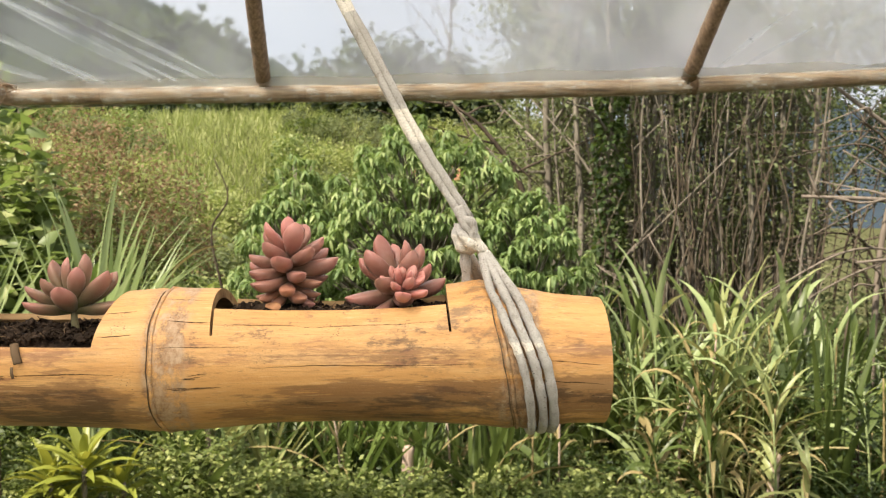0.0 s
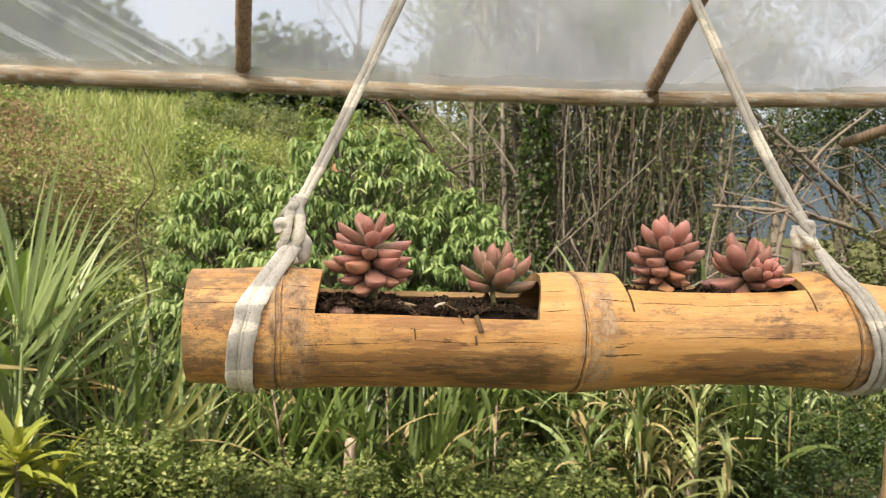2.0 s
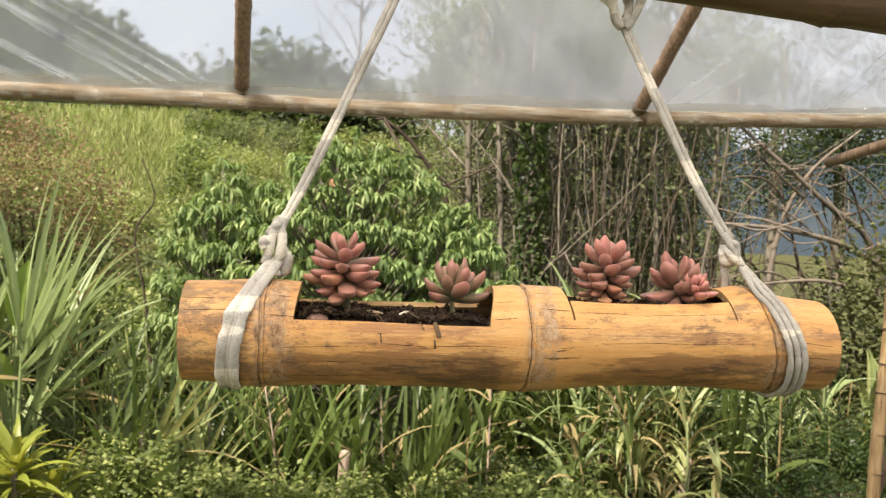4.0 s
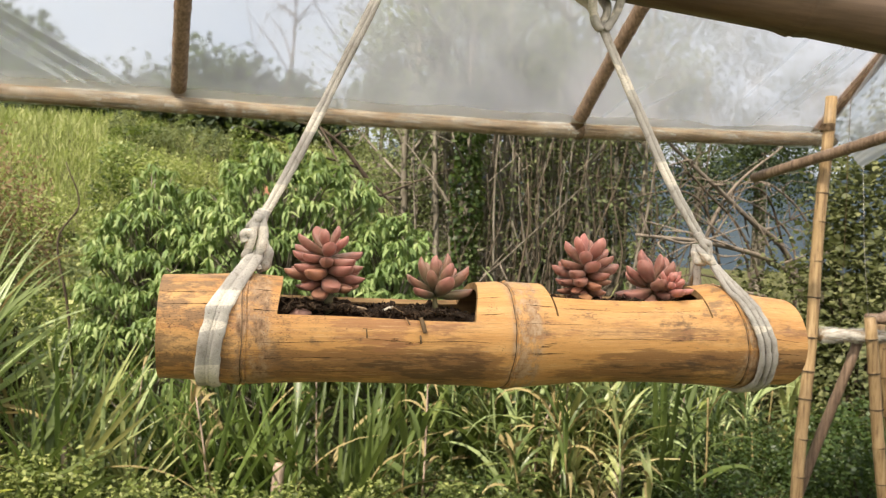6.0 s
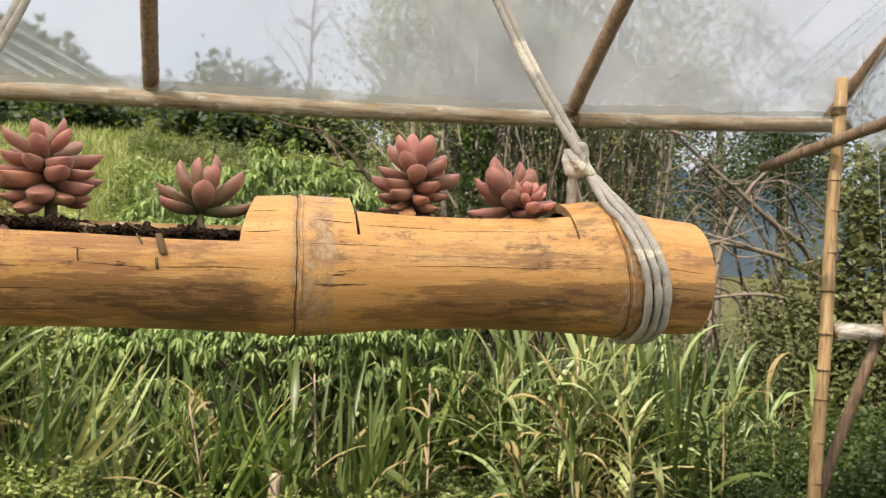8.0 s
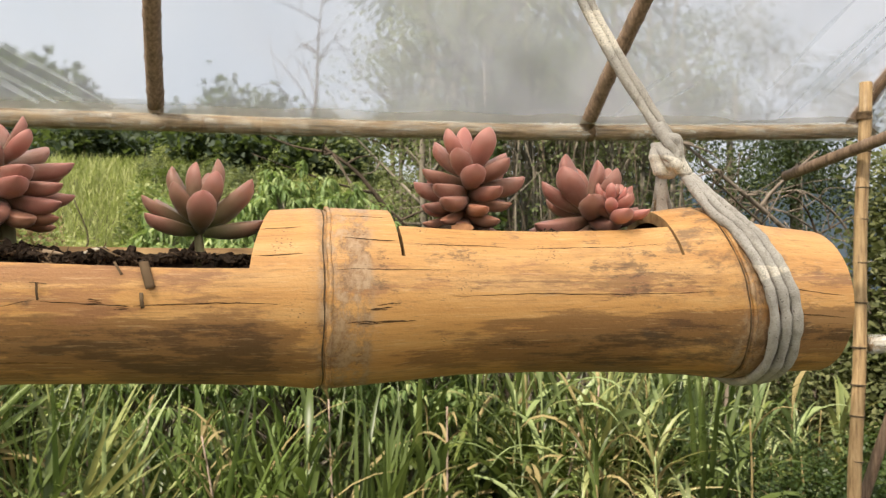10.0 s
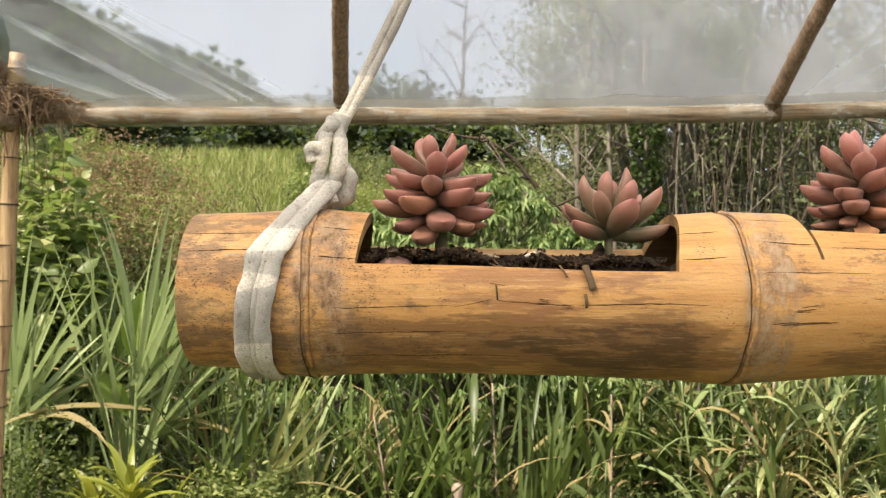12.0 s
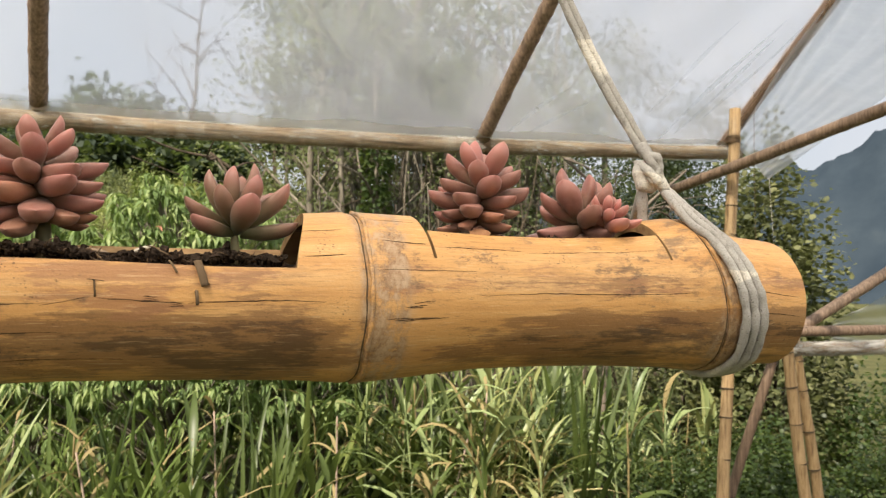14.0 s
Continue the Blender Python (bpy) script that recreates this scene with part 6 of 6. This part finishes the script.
# dead boughs and a leafy bush on the far side
def bough(pts, r_, seed, label, bark=TWIG, twigs=9):
    r = np.random.default_rng(seed)
    P = smooth_path(pts, 6)
    loc = P[0].copy()
    ob = thing("dead_bough", tuple(loc), label, "branch", "dead boughs")
    limb = part("limb", mesh_np("limb", *tube(P - loc, np.linspace(r_, r_ * 0.3, len(P)), 7), bark), ob)
    for q in range(twigs):
        i_ = r.integers(len(P) // 4, len(P) - 1)
        d = r.normal(0, 1, 3) * np.array([1, 0.6, 0.8])
        L = r.uniform(0.35, 0.9)
        tw = smooth_path([P[i_] - loc, P[i_] - loc + d * L * 0.4 + r.normal(0, 0.1, 3), P[i_] - loc + d * L], 4)
        part("twig", mesh_np("twig", *tube(tw, np.linspace(r_ * 0.35, r_ * 0.1, len(tw)), 5), bark), limb)
    return ob


bough([on_ground(8.6, 10.6), (8.2, 10.5, 0.6), (7.1, 10.2, 1.35), (5.9, 10.0, 1.62), (4.6, 9.9, 1.70)], 0.07, 51, "grey dead bough reaching sideways")
bough([on_ground(8.9, 11.2), (8.0, 10.9, 1.2), (6.8, 10.6, 2.1), (5.6, 10.4, 2.9), (5.0, 10.3, 3.3)], 0.06, 52, "grey dead bough with bare twigs")
bough([on_ground(8.4, 10.2), (7.6, 10.2, 0.4), (6.6, 10.0, 0.9), (5.3, 9.9, 0.85)], 0.055, 53, "grey dead bough lying low")
bough([on_ground(6.0, 10.8), (6.1, 10.7, 1.2), (6.5, 10.6, 2.4), (7.3, 10.4, 3.2)], 0.05, 54, "forked dead bough with bare twigs")
bough([on_ground(1.6, 11.4), (1.25, 11.2, 1.6), (0.7, 11.05, 2.62), (0.1, 11.0, 3.12)], 0.06, 55, "dark broken bough leaning out over the tree", BARK_DARK)
bough([on_ground(-2.6, 9.9), (-2.75, 9.9, 0.4), (-2.90, 9.9, 1.30), (-2.68, 9.9, 1.75), (-2.84, 9.9, 2.25)], 0.022, 56, "thin dark curving bare stem over the grass", BARK_DARK, 0)
for q in range(13):
    x = 5.9 + 3.1 * ((q * 0.618034) % 1.0)
    y = 10.4 + 2.4 * ((q * 0.754877) % 1.0)
    z_ = rt.uniform(0.6, 2.6)
    bough([on_ground(x + 0.4, y), (x + rt.normal(0, 0.3), y, z_ * 0.6), (x - 0.9 + rt.normal(0, 0.3), y - 0.2, z_), (x - 1.9, y - 0.3, z_ + rt.normal(0.2, 0.4))], 0.03, 1300 + q, "thin grey dead bough with bare twigs", (TWIG, STEM_BROWN, BARK_DARK)[q % 3])
for q in range(10):
    x = 6.2 + 4.6 * ((q * 0.618034) % 1.0)
    mound(x, 11.5 + 2.6 * ((q * 0.754877) % 1.0), 0.9, 0.7, rt.uniform(1.4, 2.6), 1400, 0.08, THICK, 1320 + q, "dim leafy bush behind the dead boughs")
mound(7.9, 9.3, 1.15, 0.9, 4.7, 13000, 0.10, BUSH, 61, "tall bush of rounded glossy leaves", shape=ROUND, lift=0.2)
mound(6.9, 10.0, 0.8, 0.8, 2.9, 4500, 0.08, BUSH, 62, "tall bush of rounded dull leaves", shape=ROUND, lift=0.2)
mound(8.8, 8.2, 0.9, 0.9, 1.7, 5200, 0.065, IVY_AND_SHADED, 63, "leafy bush beyond the fence", shape=ROUND)
mound(6.2, 7.6, 0.7, 0.7, 1.1, 4200, 0.055, IVY_AND_SHADED, 64, "leafy bush beyond the fence", shape=ROUND)
mound(5.4, 6.4, 0.7, 0.6, 0.9, 4200, 0.05, IVY_AND_SHADED, 65, "leafy bush beyond the fence", shape=ROUND)
mound(7.2, 6.6, 0.8, 0.7, 1.0, 4200, 0.055, IVY_AND_SHADED, 66, "leafy bush beyond the fence", shape=ROUND)

# rust-headed weed stand, broad leaves, a banana shoot and the yellow-green plant
for q, (x, y, rx, h) in enumerate([(-4.0, 9.9, 0.62, 4.0), (-4.6, 10.4, 0.6, 4.3), (-3.5, 10.3, 0.5, 3.6), (-5.3, 10.8, 0.6, 4.4)]):
    mound(x, y, rx * 1.2, 0.5, h, 2600, 0.05, RUST, 800 + q, "tall weed with rust-brown dry flower heads", "weed", SMALL, h * 0.60, "weed")
    mound(x, y - 0.1, rx * 1.1, 0.5, h * 0.80, 2200, 0.10, BROAD, 820 + q, "leafy green weed stems", "weed", LANCE, 0.3, "weed")
for q, (x, y, rx, h, s) in enumerate([(-5.1, 9.0, 0.75, 3.95, 0.20), (-5.9, 9.6, 0.9, 4.3, 0.22), (-4.6, 8.8, 0.6, 3.5, 0.22), (-6.6, 8.8, 0.9, 3.4, 0.2), (-5.0, 8.2, 0.5, 2.6, 0.2)]):
    mound(x, y, rx, 0.7, h, 1300, s * 1.15, BROAD, 840 + q, "tall shrub of broad bright-edged leaves", shape=BROADL, lift=0.3)

YELLOW_GREEN = leaf_mat("young_banana_leaf", [(0.2, (0.20, 0.30, 0.06)), (0.8, (0.32, 0.42, 0.10))], 0.45, 0.4)
loc = on_ground(-3.25, 7.15)
ban = thing("banana_shoot", loc, "young banana plant with one upright bright leaf", "banana plant")
part("stem", mesh_np("stem", *tube(smooth_path([(0, 0, -0.05), (0.02, 0, 0.8), (0, 0, 1.75)], 6), np.linspace(0.03, 0.012, 13), 8), CANE_PALE), ban)
LV, LF = leaf_shape(8, 0.36, 0.05, 0.22, 0.5)
for az, z_, L, tilt in ((0.5, 1.72, 0.62, 80), (3.6, 1.2, 0.5, 60)):
    d = np.array([[math.cos(az) * math.cos(radians(tilt)), math.sin(az) * math.cos(radians(tilt)), math.sin(radians(tilt))]])
    part("leaf", mesh_np("leaf", *scatter((LV, LF), np.array([[0, 0, z_]]), orient(d, np.array([[0.3, -1.0, 0.2]])), np.array([L])), YELLOW_GREEN), ban)


def strap_plant(x, y, n, L, seed, h0):
    r = np.random.default_rng(seed)
    loc = on_ground(x, y)
    ob = thing("variegated_plant", loc, "yellow-green strap-leaved ornamental plant", "plant")
    part("stem", mesh_np("stem", *tube(np.array([(0, 0, -0.05), (0, 0, h0 * 0.5), (0, 0, h0)]), 0.02, 7), BARK), ob)
    az = np.arange(n) * 2.4 + r.normal(0, 0.2, n)
    pt = np.radians(np.linspace(0, 72, n))
    base = np.stack([0 * az, 0 * az, h0 * (0.75 + 0.25 * np.linspace(0, 1, n))], -1)
    V, F = blades(base, az, pt, L * r.uniform(0.8, 1.1, n), np.full(n, 0.082), r.uniform(0.7, 1.6, n), 6)
    m = 7 * 3
    for q in range(n):
        part("leaf", mesh_np("leaf", V[q * m:(q + 1) * m], F[:12], YELLOW), ob)
    return ob


strap_plant(-2.85, 6.15, 32, 0.48, 71, 0.72)
strap_plant(-3.14, 6.2, 24, 0.44, 72, 0.58)
strap_plant(-2.58, 6.25, 14, 0.42, 73, 0.52)

# stakes and dry stalks
for q, (x, y, z1, r_, lean) in enumerate([(-0.335, 7.0, -0.62, 0.056, 0.02), (-2.12, 6.95, -0.42, 0.045, 0.0), (2.85, 6.7, -0.62, 0.05, 0.03)]):
    g_ = float(ground_z(x, y))
    V, F = tube(smooth_path([(0, 0, -0.1), (lean, 0, (z1 - g_) * 0.6), (lean * 1.6, 0, z1 - g_), (lean * 1.9, 0, z1 - g_ + 0.05)], 4), [r_] * 9 + [r_ * 0.9, r_ * 0.75, r_ * 0.5, r_ * 0.2], 8)
    ob = part("wooden_stake", mesh_np("wooden_stake", V, F, STAKE))
    ob.location = (x, y, g_)
    tagged(ob, "weathered pale wooden stake in the undergrowth", "stake", "stakes")
for q, (x, y, h) in enumerate([(-0.95, 7.1, 1.25), (0.1, 7.4, 1.5), (1.1, 7.3, 1.4), (2.45, 7.05, 1.6), (-1.6, 7.8, 1.4), (2.2, 6.95, 1.2)]):
    r = np.random.default_rng(900 + q)
    ob = thing("dry_stalk", on_ground(x, y), "dry straw-coloured stalk with hanging withered leaves", "dry stalk", "dry stalks")
    path = smooth_path([(0, 0, -0.05), (r.normal(0, 0.05), 0, h * 0.5), (r.normal(0, 0.1), 0, h)], 6)
    part("stalk", mesh_np("stalk", *tube(path, np.linspace(0.013, 0.008, len(path)), 6), STAKE), ob)
    nb = 7
    bs = path[r.integers(4, len(path), nb)]
    for b_ in range(nb):
        part("withered_blade", mesh_np("withered_blade", *blades(bs[b_:b_ + 1], r.uniform(0, 6.28, 1), np.radians(r.uniform(30, 70, 1)), r.uniform(0.3, 0.5, 1), np.full(1, 0.035), r.uniform(2.0, 3.0, 1)), DRY), ob)

# ---- the grassy hill and the far trees ----
n = 60000
r = np.random.default_rng(81)
y = 12.5 + 34 * r.random(n) ** 1.5
x = (-0.55 + 0.75 * r.random(n)) * y - 1.0
keep = ((y > 24) & (x / y > -0.37) & (x / y < -0.19)) | (r.random(n) < 0.4)
x, y = x[keep], y[keep]
n = len(x)
P = np.stack([x, y, ground_z(x, y) - 0.02], -1)
V, F = blades(P, r.uniform(0, 6.28, n), np.radians(r.uniform(55, 88, n)), r.uniform(0.25, 0.75, n) * (0.7 + 0.02 * y), 0.012 + 0.0009 * y * r.uniform(0.6, 1.3, n), r.uniform(0.3, 1.8, n), 3)
tagged(part("meadow_grass", mesh_np("meadow_grass", V, F, MEADOW)), "bright rough grass covering the hillside", "grass", kind="stuff")
n = 1500
y = 5.4 + 7.5 * r.random(n)
x = -6 + 15 * r.random(n)
P = np.stack([x, y, ground_z(x, y) - 0.02], -1)
V, F = blades(P, r.uniform(0, 6.28, n), np.radians(r.uniform(50, 88, n)), r.uniform(0.2, 0.45, n), r.uniform(0.012, 0.028, n), r.uniform(0.3, 2.0, n), 4)
tagged(part("rough_grass", mesh_np("rough_grass", V, F, UNDER)), "rank green grass between the cane clumps", "grass", kind="stuff")

for q in range(150):
    y = 12.5 + 27 * ((q * 0.754877) % 1.0) ** 1.2
    x = (-0.52 + 0.62 * ((q * 0.618034) % 1.0)) * y
    if y > 24 and -0.36 < x / y < -0.20:
        continue
    tall = rt.uniform(0.7, 1.7)
    mound(x, y, rt.uniform(0.5, 1.2), 0.8, tall, int(500 + 300 * tall), 0.15, (BROAD, THICK, MEADOW, UNDER, MEADOW, THICK)[q % 6], 1000 + q, "weedy shrub on the grassy hillside", shape=(BROADL, LANCE, LANCE, BROADL, SMALL, BROADL)[q % 6])


def far_tree(x, y, h, rad, seed, label, n=1500, size=0.5, leaf_m=FARLEAF):
    r = np.random.default_rng(seed)
    ob = thing("far_tree", on_ground(x, y, -0.2), label, "tree", "trees on the ridge")
    part("trunk", mesh_np("trunk", *tube(smooth_path([(0, 0, 0), (0.1, 0, h * 0.4), (0, 0, h * 0.8)], 4), np.linspace(0.016 * h, 0.006 * h, 9), 7), BARK), ob)
    c = r.normal(0, 1, (14, 3)) * np.array([rad * 0.55, rad * 0.55, h * 0.16]) + np.array([0, 0, h * 0.68])
    P = c[r.integers(0, 14, n)] + r.normal(0, 1, (n, 3)) * rad * 0.24
    part("crown", mesh_np("crown", *leaf_cloud(P, size, SMALL, r, 0.4), leaf_m), ob)
    return ob


for q, (x, y, h, rad) in enumerate([(-24, 52, 7, 3.2), (-21, 54, 9, 3.0), (-17.5, 52, 6, 3.2), (-13, 50, 4.5, 3.0), (-9.5, 50, 4.2, 3.0), (-6.5, 49, 5.6, 2.6), (-4.4, 48, 6.2, 2.6), (-2.0, 47, 6.2, 2.5), (-0.4, 47, 5.6, 2.0),
                                    (2.0, 46, 3.6, 2.0), (-29, 54, 8, 3.5), (4.5, 40, 5.0, 2.2), (-4.8, 38, 2.6, 1.8), (-2.4, 36, 2.4, 1.6), (0.2, 34, 2.4, 1.6)]):
    far_tree(x, y, h, rad, 1100 + q, "dull green leafy tree on the far ridge")
for q in range(7):
    far_tree(5.0 + 1.6 * q + rt.normal(0, 0.5), 19 + 4 * rt.random(), rt.uniform(8, 13) - (2.5 if q > 5 else 0), 2.0, 1200 + q, "tall hazy tree behind the thicket", 7500, 0.12)
n = 5200
r = np.random.default_rng(85)
az = np.radians(r.uniform(-62, -1, n))
el = r.uniform(0.0, 1.0, n)
crest = np.tan(np.radians(crest_angle(np.degrees(az)))) * 80 * 1.08
dd = 80 * (0.75 + 0.35 * el)
P = np.stack([dd * np.sin(az), dd * np.cos(az), crest * el ** 0.8 + r.uniform(-0.3, 0.9, n)], -1)
clump = np.array([noise.noise((p[0] * 0.11, p[1] * 0.11, 3.0)) for p in P])
P = P[clump > -0.02]
P = np.repeat(P, 7, 0) + r.normal(0, 0.8, (len(P) * 7, 3)) * np.array([1, 1, 0.8])
tagged(part("hillside_wood", mesh_np("hillside_wood", *leaf_cloud(P, 1.1, SMALL, r, 0.4), FARLEAF)), "dark woodland scattered over the far hillside", "woodland", kind="stuff")
bare = thicket_tree("bare_tree", 13.0, 0.16, 91, 0, True, 0.8, "tall bare forked tree", BARK_DARK, limbs=13, reach=1.7)
plant(bare, 0.3, 40, 0.3, 0.75)
copy_thing(bare, Matrix.Translation(on_ground(4.4, 38)) @ Matrix.Rotation(1.9, 4, "Z") @ Matrix.Diagonal((0.95, 0.95, 0.95, 1)))

# a small tiled roof showing among the trees
house = thing("far_house", on_ground(-0.1, 24.5, 0.35), "small far house with an orange-brown roof", "house")
zr = 0.5
V = np.array([(-0.6, -0.6, 0), (0.6, -0.6, 0), (0.6, 0.6, 0), (-0.6, 0.6, 0), (-0.6, -0.6, zr), (0.6, -0.6, zr), (0.6, 0.6, zr), (-0.6, 0.6, zr)], float)
kk = Mat("house_wall")
part("wall", mesh_np("wall", V, [[0, 1, 5, 4], [1, 2, 6, 5], [2, 3, 7, 6], [3, 0, 4, 7]], kk.done(kk.ramp(kk.noise(kk.coords("Object"), 4, 4), [(0.3, (0.35, 0.24, 0.18)), (0.7, (0.45, 0.33, 0.25))]), 0.9), False), house)
kk = Mat("house_roof")
RF = kk.done(kk.ramp(kk.noise(kk.coords("Object", (6, 1, 1)), 2, 5), [(0.3, (0.24, 0.10, 0.06)), (0.7, (0.42, 0.20, 0.12))]), 0.9)
V = np.array([(-0.75, -0.7, zr - 0.1), (0.75, -0.7, zr - 0.1), (0.75, 0, zr + 0.35), (-0.75, 0, zr + 0.35), (0.75, 0.7, zr - 0.1), (-0.75, 0.7, zr - 0.1)], float)
part("roof", mesh_np("roof", np.vstack([V, V + np.array([0, 0, 0.05])]), [[0, 1, 2, 3], [3, 2, 4, 5], [6, 7, 8, 9], [9, 8, 10, 11], [0, 6, 7, 1], [5, 4, 10, 11]], RF, False), house)
